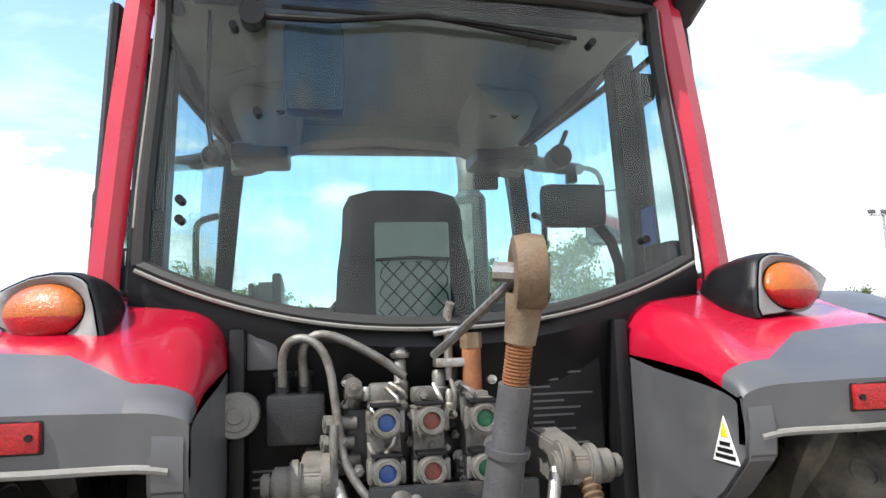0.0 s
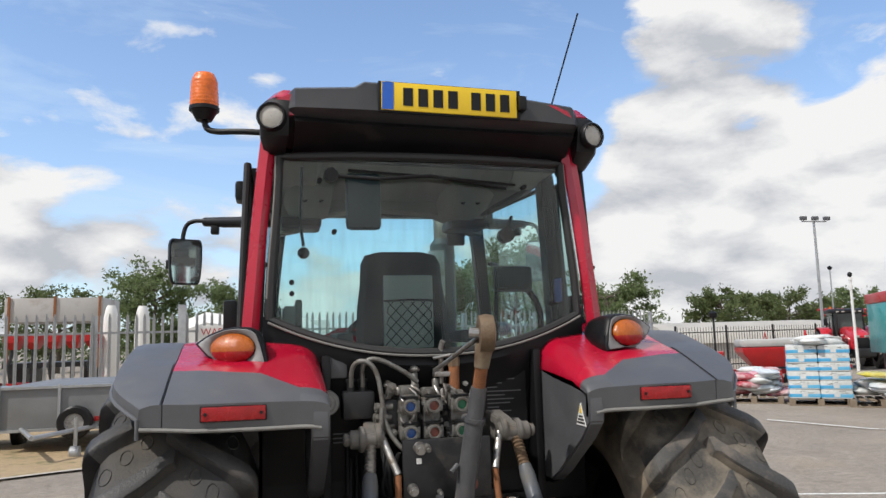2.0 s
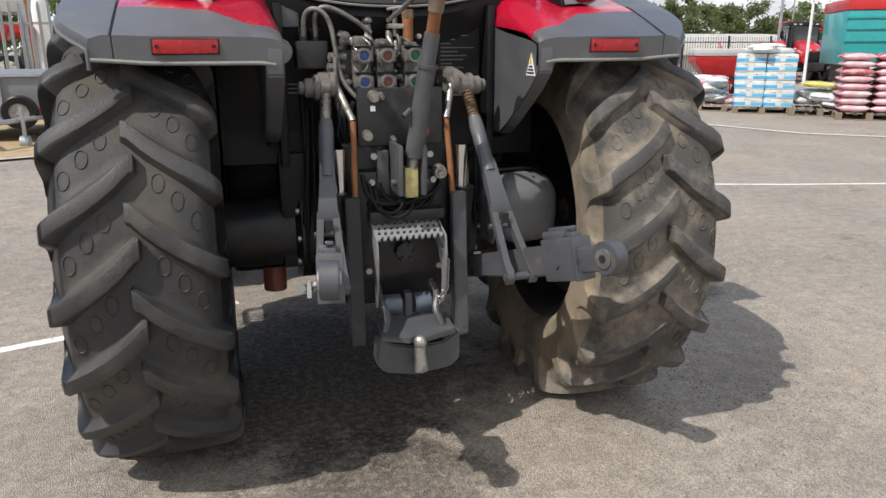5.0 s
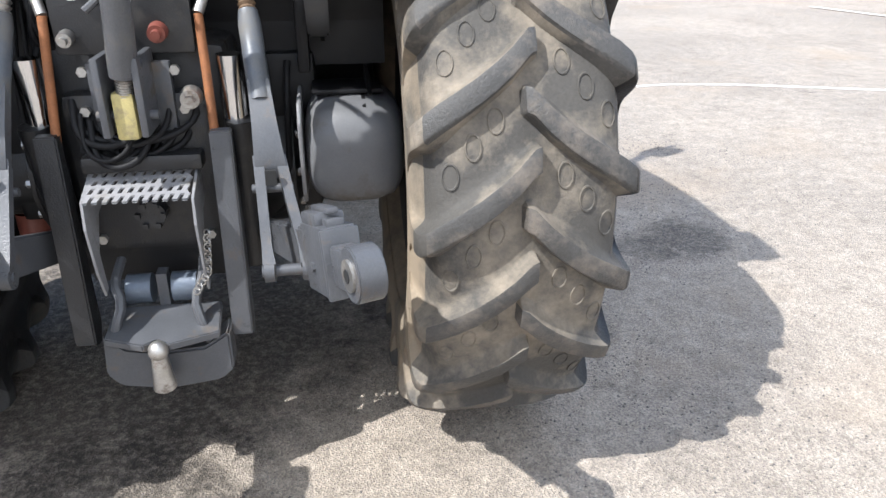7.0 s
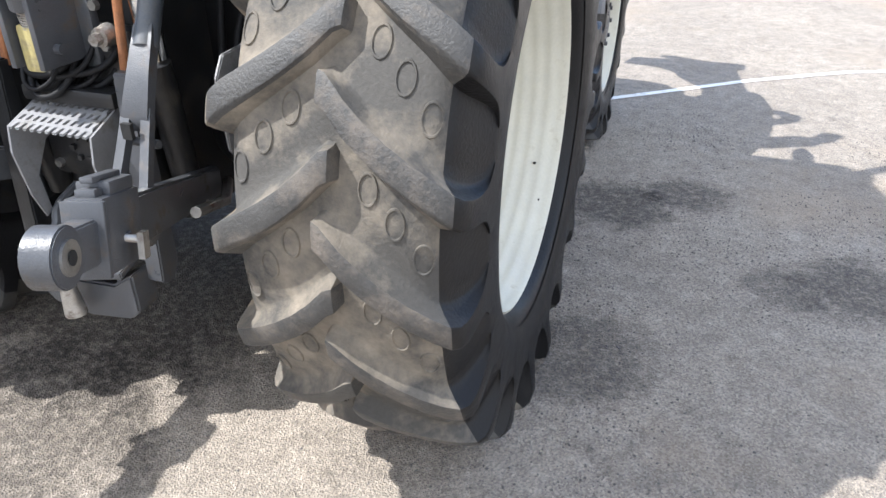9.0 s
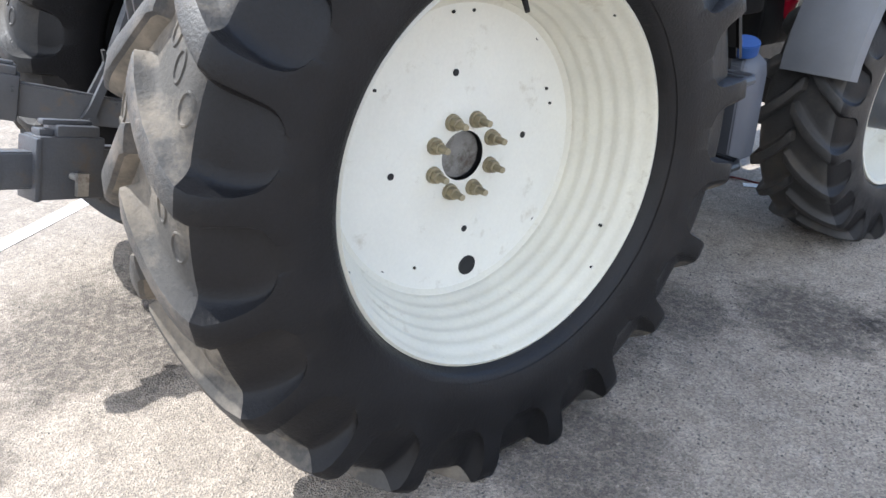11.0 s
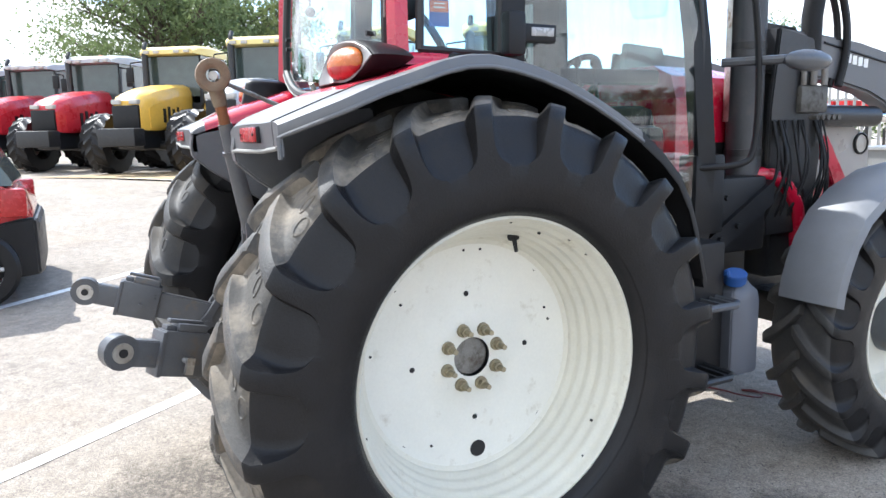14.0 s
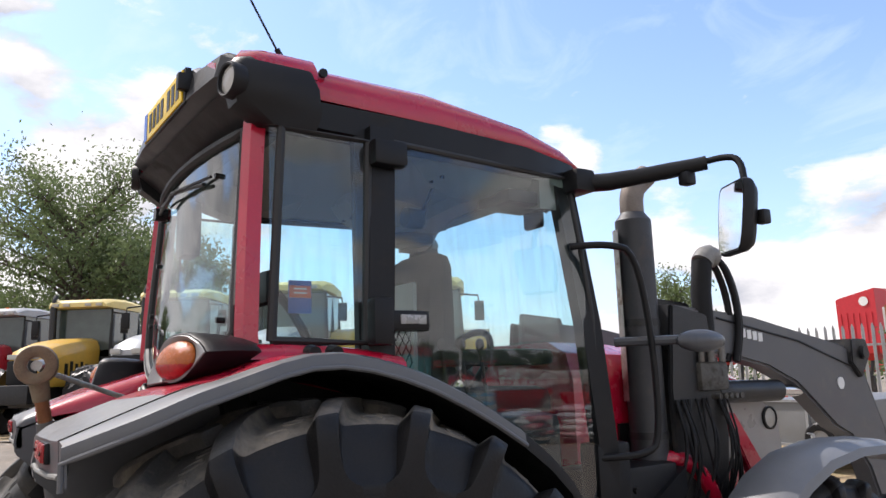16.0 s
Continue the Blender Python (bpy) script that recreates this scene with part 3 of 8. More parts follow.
# across the tread: share of the half width, share of R between the lugs, share of half width and of R on the lug, half width of the lug as a share of the pitch, its two fillets, run of the sweep
TREAD = [(-.10, .935, -.10, .935, .085, .03, .03, 0), (-.075, .945, -.085, .952, .095, .03, .03, 0), (-.05, .9500, -.06, .994, .105, .045, .03, 0), (.0, .9515, .0, 1.0, .112, .07, .045, .02), (.15, .9515, .15, 1.0, .112, .10, .05, .20),
         (.30, .9510, .30, .998, .110, .115, .05, .36), (.45, .9500, .46, .996, .110, .125, .055, .51), (.60, .9470, .64, .991, .110, .125, .06, .66), (.71, .9400, .81, .982, .110, .12, .065, .79), (.79, .924, .925, .968, .110, .11, .065, .90),
         (.835, .900, .978, .948, .110, .10, .06, .95), (.865, .876, 1.0, .920, .110, .09, .055, .975), (.890, .852, 1.008, .888, .112, .08, .05, .99), (.912, .830, 1.010, .858, .118, .072, .046, 1.0), (.932, .811, 1.010, .832, .130, .065, .042, 1.0),
         (.952, .794, 1.009, .809, .152, .055, .038, 1.0), (.970, .780, 1.008, .791, .190, .045, .032, 1.0), (.985, .770, 1.007, .777, .25, .035, .026, 1.0), (.995, .763, 1.006, .766, .33, .03, .022, 1.0), (1.003, .752, 1.004, .752, .345, .03, .02, 1.0)]
ACROSS = [(-2, 0), (-1.35, .70), (-1, .95), (-.78, 1), (0, 1), (.78, 1), (1, .95)]


def tyre(cx, cy, cz, side, R, half, lugs, rim_r, sweep, ph_out, ph_in, ovals, name, parent, mats):
    """Bar-lug tyre. side: +1 where its outer face looks to +x."""
    b = Build()
    h = half
    pitch = 2 * math.pi / lugs

    def at(off, ang, r):
        return (cx + off, cy - math.cos(ang) * r, cz + math.sin(ang) * r)
    base = [(r[0], r[1]) for r in TREAD]

    def floor_r(u):
        for (u0, r0), (u1, r1) in zip(base, base[1:]):
            if u0 <= u <= u1:
                return R * lerp(r0, r1, (u - u0) / (u1 - u0))
        return R * base[-1][1]
    for s in (-1, 1):
        ph = radians(ph_out if s == side else ph_in)
        rows = []
        for ub, rb, ul, rl, w, hi, lo, run in TREAD:
            row = []
            for k in range(lugs):
                mid = ph + pitch * k - radians(sweep) * run ** .9
                cols = [(-w - lo if q == -2 else -w - lo * .35 if q == -1.35 else w * q, f) for q, f in ACROSS]
                cols += [(w + hi * q, f) for q, f in ((.18, .66), (.42, .34), (.7, .12), (1, 0))]
                gap = (1 - w - lo) - (w + hi)
                cols += [(w + hi + gap * q, 0) for q in (.2, .4, .6, .8)]
                for q, f in cols:
                    row.append(at(lerp(ub, ul, f) * h * s, mid + q * pitch, R * lerp(rb, rl, f)))
            rows.append(row)
        # sidewall down to the rim
        nc = len(rows[0]) // lugs
        wall = []
        for u, r in ((1.0, lerp(rim_r, R * .752, .72)), (.985, lerp(rim_r, R * .752, .45)), (.93, lerp(rim_r, R * .752, .24)), (.915, rim_r + .050), (.93, rim_r + .044), (.90, rim_r + .024), (.84, rim_r + .014), (.72, rim_r)):
            row = []
            for i in range(len(rows[-1])):
                x, y, zz = rows[-1][i]
                ang = math.atan2(zz - cz, -(y - cy))
                row.append(at(u * h * s, ang, r))
            wall.append(row)
        n0 = len(b.f)
        b.loft(rows + wall, 0, True, False)
        n = len(rows[0])
        for i in range(len(rows) + len(wall) - 1):
            for j in range(n):
                c = j % nc
                slot = 0 if s == side else 3
                if i < 9:
                    slot = 2 if 1 <= c <= 5 else 1
                elif i < 12 and s != side:
                    slot = 1
                b.m[n0 + i * n + j] = slot
        if ovals:
            for k in range(lugs):
                for off, da in ((.30, 4.2), (.5, 1.8), (.70, -1.0)):
                    ang = ph + radians(4.6 + da - sweep * off * .6) + pitch * k
                    vs, fs = [], []
                    for q, hh in ((1.0, -.001), (.92, .003), (.82, .003), (.74, -.001)):
                        for j in range(16):
                            t = 2 * math.pi * j / 16
                            o = off + math.cos(t) * .019 * q / h
                            vs.append(at(s * o * h, ang + math.sin(t) * .033 * q / R, floor_r(o) + hh))
                    for ring_ in range(3):
                        for j in range(16):
                            fs.append((ring_ * 16 + j, ring_ * 16 + (j + 1) % 16, (ring_ + 1) * 16 + (j + 1) % 16, (ring_ + 1) * 16 + j))
                    b.add(vs, fs, 1)
    # pressed flat where it stands
    b.v = [(x + (0.018 * (1 if x > cx else -1) * step01(.14 - z, 0, .14) * (1 if abs(x - cx) > h * .6 else .3)), y, max(z, 0.0)) for x, y, z in b.v]
    return part(name, b, mats, parent, "dusty black bar-lug tyre", angle=42)


def rear_wheel(side):
    X, Z = .85 * side, .745
    b = Build()
    s = side
    barrel = [(.168, .463), (.190, .457), (.193, .450), (.184, .444)]
    for k in range(41):
        u = k / 40
        barrel.append((lerp(.172, -.018, u), lerp(.442, .366, u ** .9) + .0020 * math.sin(u * 2 * math.pi * 5)))
    b.lathe(barrel + [(-.026, .352)], (X, 0, Z), "x", 96, 1, s)
    b.lathe([(-.026, .352), (-.030, .335), (-.030, .2), (-.029, .15), (-.022, .13), (-.020, .062)], (X, 0, Z), "x", 96, 0, s)
    # inner face: cream paint given in black, its shade and dirt put into the colour
    b.lathe([(.168, .468), (-.17, .468), (-.18, .455), (-.16, .42), (-.05, .36), (-.045, .05)], (X, 0, Z), "x", 64, 2, s)
    w = part("rear_wheel", b, [M_RIM, M_RIMIN, M_BLKMET], tractor, "cream painted steel rear wheel", angle=50)
    tyre(X, 0, Z, side, .788, .243, 20, .450, 14.0, 5.7 if side > 0 else 11.5, 14.7 if side > 0 else 1.3, True, "tyre", w, [M_WALL, M_TREAD, M_LUG, M_WALLIN] if side > 0 else [M_WALL, M_TREADD, M_LUGD, M_WALL])
    hub = Build()
    hub.lathe([(-.04, .062), (-.036, .058), (-.036, .03), (-.034, .001)], (X, 0, Z), "x", 32, 0, s)
    part("hub", hub, M_ALU, w, "grey hub centre")
    for k in range(8):
        a = 2 * math.pi * (k + .42) / 8
        y, z = math.cos(a) * .092, Z + math.sin(a) * .092
        n = Build()
        n.cyl((X - .022 * s, y, z), (X - .012 * s, y, z), .021, .020, 16)
        n.cyl((X - .012 * s, y, z), (X + .006 * s, y, z), .0155, .0155, 6)
        n.cyl((X + .006 * s, y, z), (X + .034 * s, y, z), .009, .008, 12)
        part("wheel_nut", n, M_NUT, w, smooth=True)
    for r, a0, rad in ((.2, 3.5, .0085), (.347, -43.5, .0085)):
        for k in range(4):
            a = radians(a0 + 90 * k)
            y, z = math.cos(a) * r, Z + math.sin(a) * r
            part("hole", Build().cyl((X - .0305 * s, y, z), (X - .0285 * s, y, z), rad, seg=14), M_DARK, w)
    y, z = math.cos(radians(-86)) * .308, Z + math.sin(radians(-86)) * .308
    part("hole", Build().cyl((X - .031 * s, y, z), (X - .028 * s, y, z), .027, seg=24), M_DARK, w)
    random.seed(3)
    for k in range(15):
        a, r = random.uniform(0, 6.28), random.choice((.30, .335, .40, .418, .436))
        d = -.029 if r < .34 else {.40: .08, .418: .125, .436: .155}[r] if r > .36 else -.028
        part("rivet", Build().cyl((X + (d - .004) * s, math.cos(a) * r, Z + math.sin(a) * r), (X + (d + .003) * s, math.cos(a) * r, Z + math.sin(a) * r), .004, seg=8), M_DARK, w)
    v = Build()
    a = radians(74)
    v.cyl((X + .05 * s, math.cos(a) * .395, Z + math.sin(a) * .395), (X + .085 * s, math.cos(a) * .35, Z + math.sin(a) * .35), .008, .006, 10)
    v.cyl((X + .045 * s, math.cos(a) * .40, Z + math.sin(a) * .40), (X + .055 * s, math.cos(a) * .385, Z + math.sin(a) * .385), .018, .018, 12)
    part("valve", v, M_DARK, w, "dark tyre valve")
    return w


def front_wheel(side):
    X, Y, Z = .82 * side, 2.08, .565
    s = side
    b = Build()
    b.lathe([(.135, .335), (.150, .330), (.148, .318), (.12, .305), (.09, .30), (.06, .28), (.03, .268), (.0, .26), (-.01, .245)], (X, Y, Z), "x", 64, 1, s)
    b.lathe([(-.01, .245), (-.012, .2), (.02, .13), (.03, .12)], (X, Y, Z), "x", 64, 0, s)
    b.lathe([(.135, .335), (-.135, .335), (-.13, .31), (-.03, .25), (-.03, .05)], (X, Y, Z), "x", 48, 1, s)
    w = part("front_wheel", b, [M_RIM, M_RIMIN], tractor, "cream painted steel front wheel", angle=50)
    tyre(X, Y, Z, side, .585, .172, 19, .322, 17.0, 4.0, 13.0, False, "tyre", w, [M_WALL, M_TREADD, M_LUGD, M_WALL])
    h = Build()
    h.lathe([(.03, .125), (.10, .12), (.125, .10), (.13, .085), (.13, .02), (.128, .001)], (X, Y, Z), "x", 32, 0, s)
    for k in range(8):
        a = 2 * math.pi * k / 8
        h.cyl((X + .12 * s, Y + math.cos(a) * .095, Z + math.sin(a) * .095), (X + .14 * s, Y + math.cos(a) * .095, Z + math.sin(a) * .095), .011, seg=6)
    part("hub", h, M_GMET, w, "grey planetary hub")
    return w


for sd in (1, -1):
    rear_wheel(sd)
    front_wheel(sd)

# chassis
part("transmission", Build().box(-.21, .21, -.30, .75, .50, 1.12, bev=.04), M_BLKMET, tractor, "dirty black transmission housing")
part("rear_cover", Build().box(-.17, .17, -.36, -.29, .62, 1.02, bev=.03), M_BLKMET, tractor)
part("engine_block", Build().box(-.2, .2, .76, 2.66, .55, 1.04, bev=.03), M_BLKMET, tractor)
part("front_axle", Build().box(-.62, .62, 1.98, 2.18, .46, .62, bev=.03), M_BLKMET, tractor)
bolt_me = Build().cyl((0, 0, 0), (.015, 0, 0), .012, seg=6).mesh("bolt", M_STEEL)
for s in (1, -1):
    ax = part("axle_tube", Build().lathe([(.20, .001), (.20, .17), (.24, .19), (.34, .19), (.345, .175), (.36, .14), (.62, .13), (.62, .001)], (0, 0, .745), "x", 32, 0, s), M_BLKMET, tractor, "dirty black axle tube")
    for k in range(10):
        a = 2 * math.pi * k / 10
        o = part("bolt", bolt_me, None, ax)
        o.matrix_basis = pose(.342 * s, math.cos(a) * .165, .745 + math.sin(a) * .165, 0, 0, 0 if s > 0 else 180)
for x, z in ((-.11, .98), (.11, .98), (-.13, .66), (.13, .66), (-.1, 1.07), (.1, 1.07)):
    o = part("bolt", bolt_me, None, tractor)
    o.matrix_basis = pose(x, -.36, z, 0, 0, -90)

# assumed fuel tanks, added on both sides to keep light from under the tractor
for s in (1, -1):
    part("tank_blocker", Build().box(*sorted((.24 * s, .60 * s)), .36, 1.14, .47, 1.02, bev=.04), M_BLACK, tractor, "black tank-shaped box added under the cab to block light")

# hood and front
b = Build()
rings = []
for y, w, zt, zb in ((1.28, .36, 1.70, 1.05), (1.6, .37, 1.69, 1.0), (2.1, .36, 1.63, 1.0), (2.45, .33, 1.55, 1.0), (2.62, .29, 1.46, 1.0), (2.68, .22, 1.36, 1.02)):
    rings.append([(-w, y, zb), (-w, y, zt - .16), (-w * .9, y, zt - .05), (-w * .6, y, zt), (w * .6, y, zt), (w * .9, y, zt - .05), (w, y, zt - .16), (w, y, zb)])
b.loft(rings)
part("hood", b, M_RED, tractor, "glossy crimson engine hood", angle=40)
for s in (1, -1):
    part("hood_cheek", Build().prism([(2.12, 1.16), (2.60, 1.10), (2.58, 1.36), (2.40, 1.44), (2.14, 1.46)], "x", *sorted((.30 * s, .386 * s))), M_SILVER, tractor, "silver grey front cheek of the hood", bevel=.015)
    part("headlamp", Build().lathe([(.36, .055), (.395, .055), (.400, .048), (.392, .044)], (0, 2.50, 1.33), "x", 24, 0, s).lathe([(.392, .044), (.398, .02), (.399, .001)], (0, 2.50, 1.33), "x", 24, 1, s), [M_BLACK, M_CLEAR], tractor, "round lamp in a black ring", angle=50)
    for i in range(9):
        part("hood_vent", Build().box(min(.365 * s, .38 * s), max(.365 * s, .38 * s), 1.5 + i * .1, 1.56 + i * .1, 1.12, 1.36), M_BLACK, tractor, smooth=False)

# rear fenders
FS = [(.42, [(-.598, 1.392), (-.602, 1.462), (-.545, 1.498), (-.30, 1.580), (-.02, 1.642), (.30, 1.60), (.58, 1.25), (.66, .92)]),
      (.60, [(-.602, 1.392), (-.606, 1.465), (-.455, 1.540), (-.30, 1.584), (-.02, 1.650), (.30, 1.60), (.58, 1.25), (.66, .92)]),
      (.78, [(-.592, 1.394), (-.596, 1.465), (-.400, 1.552), (-.29, 1.582), (-.02, 1.644), (.30, 1.58), (.58, 1.24), (.66, .92)]),
      (.862, [(-.586, 1.40), (-.59, 1.468), (-.380, 1.552), (-.28, 1.580), (-.02, 1.638), (.31, 1.56), (.60, 1.26), (.70, .93)])]
# outer edge of the fender: y, z and x
EDGE = [(-.588, 1.404, .922), (-.590, 1.458, .922), (-.462, 1.512, 1.012), (-.30, 1.573, 1.024), (-.03, 1.633, 1.014), (.30, 1.528, 1.03), (.635, 1.285, 1.04), (.765, .94, 1.04)]


def densify(prof, n=4):
    """A smooth run through the profile, its lip left crisp."""
    out = [prof[0], prof[1]]
    q = prof[1:]
    for i in range(len(q) - 1):
        p0, p1, p2, p3 = q[max(0, i - 1)], q[i], q[i + 1], q[min(len(q) - 1, i + 2)]
        for k in range(1, n + 1):
            t = k / n
            out.append(tuple(0.5 * (2 * b1 + (c - a) * t + (2 * a - 5 * b1 + 4 * c - d) * t * t + (3 * b1 - a - 3 * c + d) * t ** 3) for a, b1, c, d in zip(p0, p1, p2, p3)))
    return out


def fender_sheet(side, stations, i0, i1, thick=.018, drop=0.0):
    """The part of the fender between two profile points, a sheet with thickness."""
    b = Build()
    top, bot = [], []
    for x, prof in stations:
        d = densify([p if len(p) > 2 else (*p, x) for p in prof])[i0:i1 + 1]
        top.append([(q * side, y, z + drop) for y, z, q in d])
        row = []
        for k, (y, z, q) in enumerate(d):
            y2, z2, _ = d[min(k + 1, len(d) - 1)]
            y1, z1, _ = d[max(k - 1, 0)]
            ty, tz = y2 - y1, z2 - z1
            ll = math.hypot(ty, tz) or 1
            row.append((q * side, y + tz / ll * thick, z - ty / ll * thick + drop))
        bot.append(row)
    m, n = len(top), len(top[0])
    vs = [p for r in top for p in r] + [p for r in bot for p in r]
    fs = []
    o = m * n
    for i in range(m - 1):
        for j in range(n - 1):
            a = i * n + j
            fs += [(a, a + 1, a + n + 1, a + n), (o + a, o + a + n, o + a + n + 1, o + a + 1)]
    for i in range(m - 1):
        for j in (0, n - 1):
            a = i * n + j
            fs.append((a, a + n, o + a + n, o + a))
    for j in range(n - 1):
        for i in (0, m - 1):
            a = i * n + j
            fs.append((a, a + 1, o + a + 1, o + a))
    return b.add(vs, fs)


# lamp face outline: outwards and up from the lens centre, then as angle and radius
FACE = [(.120, .017), (.082, .040), (.032, .059), (-.010, .064), (-.052, .061), (-.077, .049), (-.094, .007), (-.113, -.060), (-.060, -.056), (-.010, -.050), (.040, -.040), (.082, -.022)]
LAMP = []
for i in range(len(FACE)):
    for k in range(4):
        u, w = [lerp(a, b_, k / 4) for a, b_ in zip(FACE[i], FACE[(i + 1) % len(FACE)])]
        LAMP.append((math.atan2(w, u) % (2 * math.pi), math.hypot(u, w)))
LAMP.sort()
LAMP = [(LAMP[-1][0] - 2 * math.pi, LAMP[-1][1])] + LAMP + [(LAMP[0][0] + 2 * math.pi, LAMP[0][1])]

for sd in (1, -1):
    def dropped(a):
        """The profile on the rounded inner shoulder, deeper towards the front."""
        return [(y, z - lerp(.02, .10, min(1, max(0, (y + .6) / .4))) * (1 - math.sin(a))) for y, z in FS[0][1]]
    shoulder = [(.402 + .085 * (1 - math.cos(a)), dropped(a)) for a in [radians(15 * k) for k in range(7)]]
    inner = shoulder[-1:] + FS[1:4]
    near = [(y + .001, z, .865) for y, z in FS[3][1]]
    outer = [(0, near), (0, [(lerp(a[0], b_[0], .5), lerp(a[1], b_[1], .5) + .004, lerp(a[2], b_[2], .5)) for a, b_ in zip(near, EDGE)]), (0, [(y + .003, z + .004, x - .012) for y, z, x in EDGE]), (0, EDGE), (0, [(y, z - .024, x + .004) for y, z, x in EDGE])]
    fo = part("fender", fender_sheet(sd, outer, 0, 19, .012), M_GREY, tractor, "dark grey moulded plastic rear fender", angle=45)
    part("fender_front", fender_sheet(sd, outer, 19, 29, .012), M_BLACK, fo, "black front half of the fender", angle=40)
    part("rear_edge", fender_sheet(sd, inner, 0, 5), M_GREY, fo, "dark grey fender end moulding", angle=32)
    part("rear_corner", fender_sheet(sd, shoulder, 0, 5), M_GREY, fo, angle=32)
    part("fender_cover", fender_sheet(sd, inner, 5, 17), M_RED, fo, "crimson upper fender cover", angle=50)
    part("fender_shoulder", fender_sheet(sd, shoulder, 5, 17), M_RED, fo, "crimson rounded fender shoulder", angle=60)
    part("fender_front", fender_sheet(sd, shoulder + FS[1:4], 17, 29), M_BLACK, fo, angle=40)
    # rolled edges
    for run, mt in (([(x * sd, y - .004, z - .002) for y, z, x in EDGE[:1]] + [(x * sd, p[0][0] - .004, p[0][1] - .002) for x, p in reversed(shoulder[3:] + FS[1:4])], M_TRIMLINE),
                    ([((x + .006) * sd, y, z - .03) for y, z, x in densify(EDGE)[:20]], M_GREY)):
        part("edge_bead", Build().tube(run, .006, 8), mt, fo)
    part("seam", Build().tube([(.868 * sd, y - .001, z + .001) for y, z in densify(FS[3][1])[1:9]], .0016, 6), M_BLACK, fo)
    # inner wall and hanging skirt
    part("arch_wall", Build().prism([(.55, 1.2), (.30, 1.515), (-.02, 1.592), (-.30, 1.54), (-.48, 1.475), (-.50, 1.40), (-.2, 1.1), (.5, 1.0)], "x", *sorted((.432 * sd, .442 * sd))), M_BLACK, fo)
    sk = Build().prism([(-.15, 1.515), (-.30, 1.503), (-.48, 1.483), (-.598, 1.445), (-.606, 1.395), (-.60, 1.352), (-.53, 1.29), (-.33, 1.16), (-.25, 1.118), (-.15, 1.12), (-.14, 1.45)], "x", *sorted((.402 * sd, .455 * sd)))
    part("skirt", sk, M_GREY, fo, "dark grey hanging fender skirt", bevel=.006)
    # wheel-arch liner
    ln = Build()
    ln.loft([[(.42 * sd, y, z - .045), ((xe - .012) * sd, ye, ze - .014), ((xe - .012) * sd, ye, ze - .030), (.42 * sd, y, z - .06)] for (y, z), (ye, ze, xe) in list(zip(densify(FS[3][1]), densify(EDGE)))[3:]])
    part("arch_liner", ln, M_BLACK, fo)
    # reflector
    rf = Build().box(*sorted((.583 * sd, .758 * sd)), -.612, -.594, 1.417, 1.456, bev=.004)
    rf.box(*sorted((.579 * sd, .762 * sd)), -.606, -.592, 1.414, 1.459, bev=.004, slot=1)
    for xx in (.595, .747):
        rf.cyl((xx * sd, -.615, 1.437), (xx * sd, -.611, 1.437), .005, seg=8, slot=1)
    part("reflector", rf, [M_REDLENS, M_BLACK], fo, "red oblong reflector")
    # tail lamp: a hooded cup turned outwards, domed lens in its face
    cxs, cys, czs, yaw = .688, (-.315 if sd > 0 else -.295), (1.632 if sd > 0 else 1.616), 19

    def local(u, d, w, k=0.0):
        """Across, backwards and up from the lens centre; k: how far the hood has run forwards."""
        a = radians(yaw * (1 - k)) * sd
        return (cxs * sd - .03 * k * sd + u * math.cos(a) + d * math.sin(a), cys + .24 * k - d * math.cos(a) + u * math.sin(a) + .22 * w * (1 - k), czs + w + .012 * k)
    circ = [2 * math.pi * k / 48 for k in range(48)]

    def almond(k, d, t, run=0.0):
        """Point of the lamp's outline, drawn out to a tip outwards and a corner low inside."""
        for (a0, r0), (a1, r1) in zip(LAMP, LAMP[1:]):
            if a0 <= t <= a1:
                r = lerp(r0, r1, (t - a0) / (a1 - a0)) * k
        return local(r * math.cos(t) * sd, d, r * math.sin(t), run)
    hs = Build()
    hs.loft([[almond(k, d, t, q) for t in circ] for d, k, q in ((.002, .95, 0), (.011, 1.02, 0), (.006, 1.075, 0), (0, 1.08, .08), (0, 1.0, .3), (0, .8, .6), (0, .48, .85), (0, .14, 1))])
    lamp = part("tail_lamp", hs, M_BLACK, fo, "black hooded lamp housing", angle=50)
    rim = Build()
    rim.loft([[almond(.985, .0125, t) for t in circ], [almond(.95, .015, t) for t in circ], [local(.081 * math.cos(t) * sd, .011, .054 * math.sin(t)) for t in circ], [local(.076 * math.cos(t) * sd, .006, .049 * math.sin(t)) for t in circ]], cap=False)
    part("bezel", rim, M_BEZEL, lamp, "grey lamp bezel", angle=50)
    dome = Build()
    rings = []
    for i in range(25):
        f = math.pi / 2 * i / 24
        rings.append([local(.074 * math.cos(f) * math.cos(t), .008 + .036 * math.sin(f), .048 * math.cos(f) * math.sin(t)) for t in [2 * math.pi * k / 72 for k in range(72)]])
    dome.loft(rings)
    for i, f in enumerate(dome.f):
        z = sum(dome.v[j][2] for j in f) / len(f)
        dome.m[i] = 1 if z < czs - .010 else 0
    part("lens", dome, [M_AMBER, M_REDLENS], lamp, "amber lens with a red lower half", angle=60)

# warning sticker on the skirt
b = Build().prism([(-.545, 1.412), (-.582, 1.340), (-.506, 1.340)], "x", .3985, .4005)
st = part("warning_sticker", b, M_WHITE, tractor, "white triangular warning sticker", smooth=False)
part("sticker_sign", Build().prism([(-.545, 1.404), (-.555, 1.380), (-.535, 1.380)], "x", .3975, .3986), M_YPLATE, st, smooth=False)
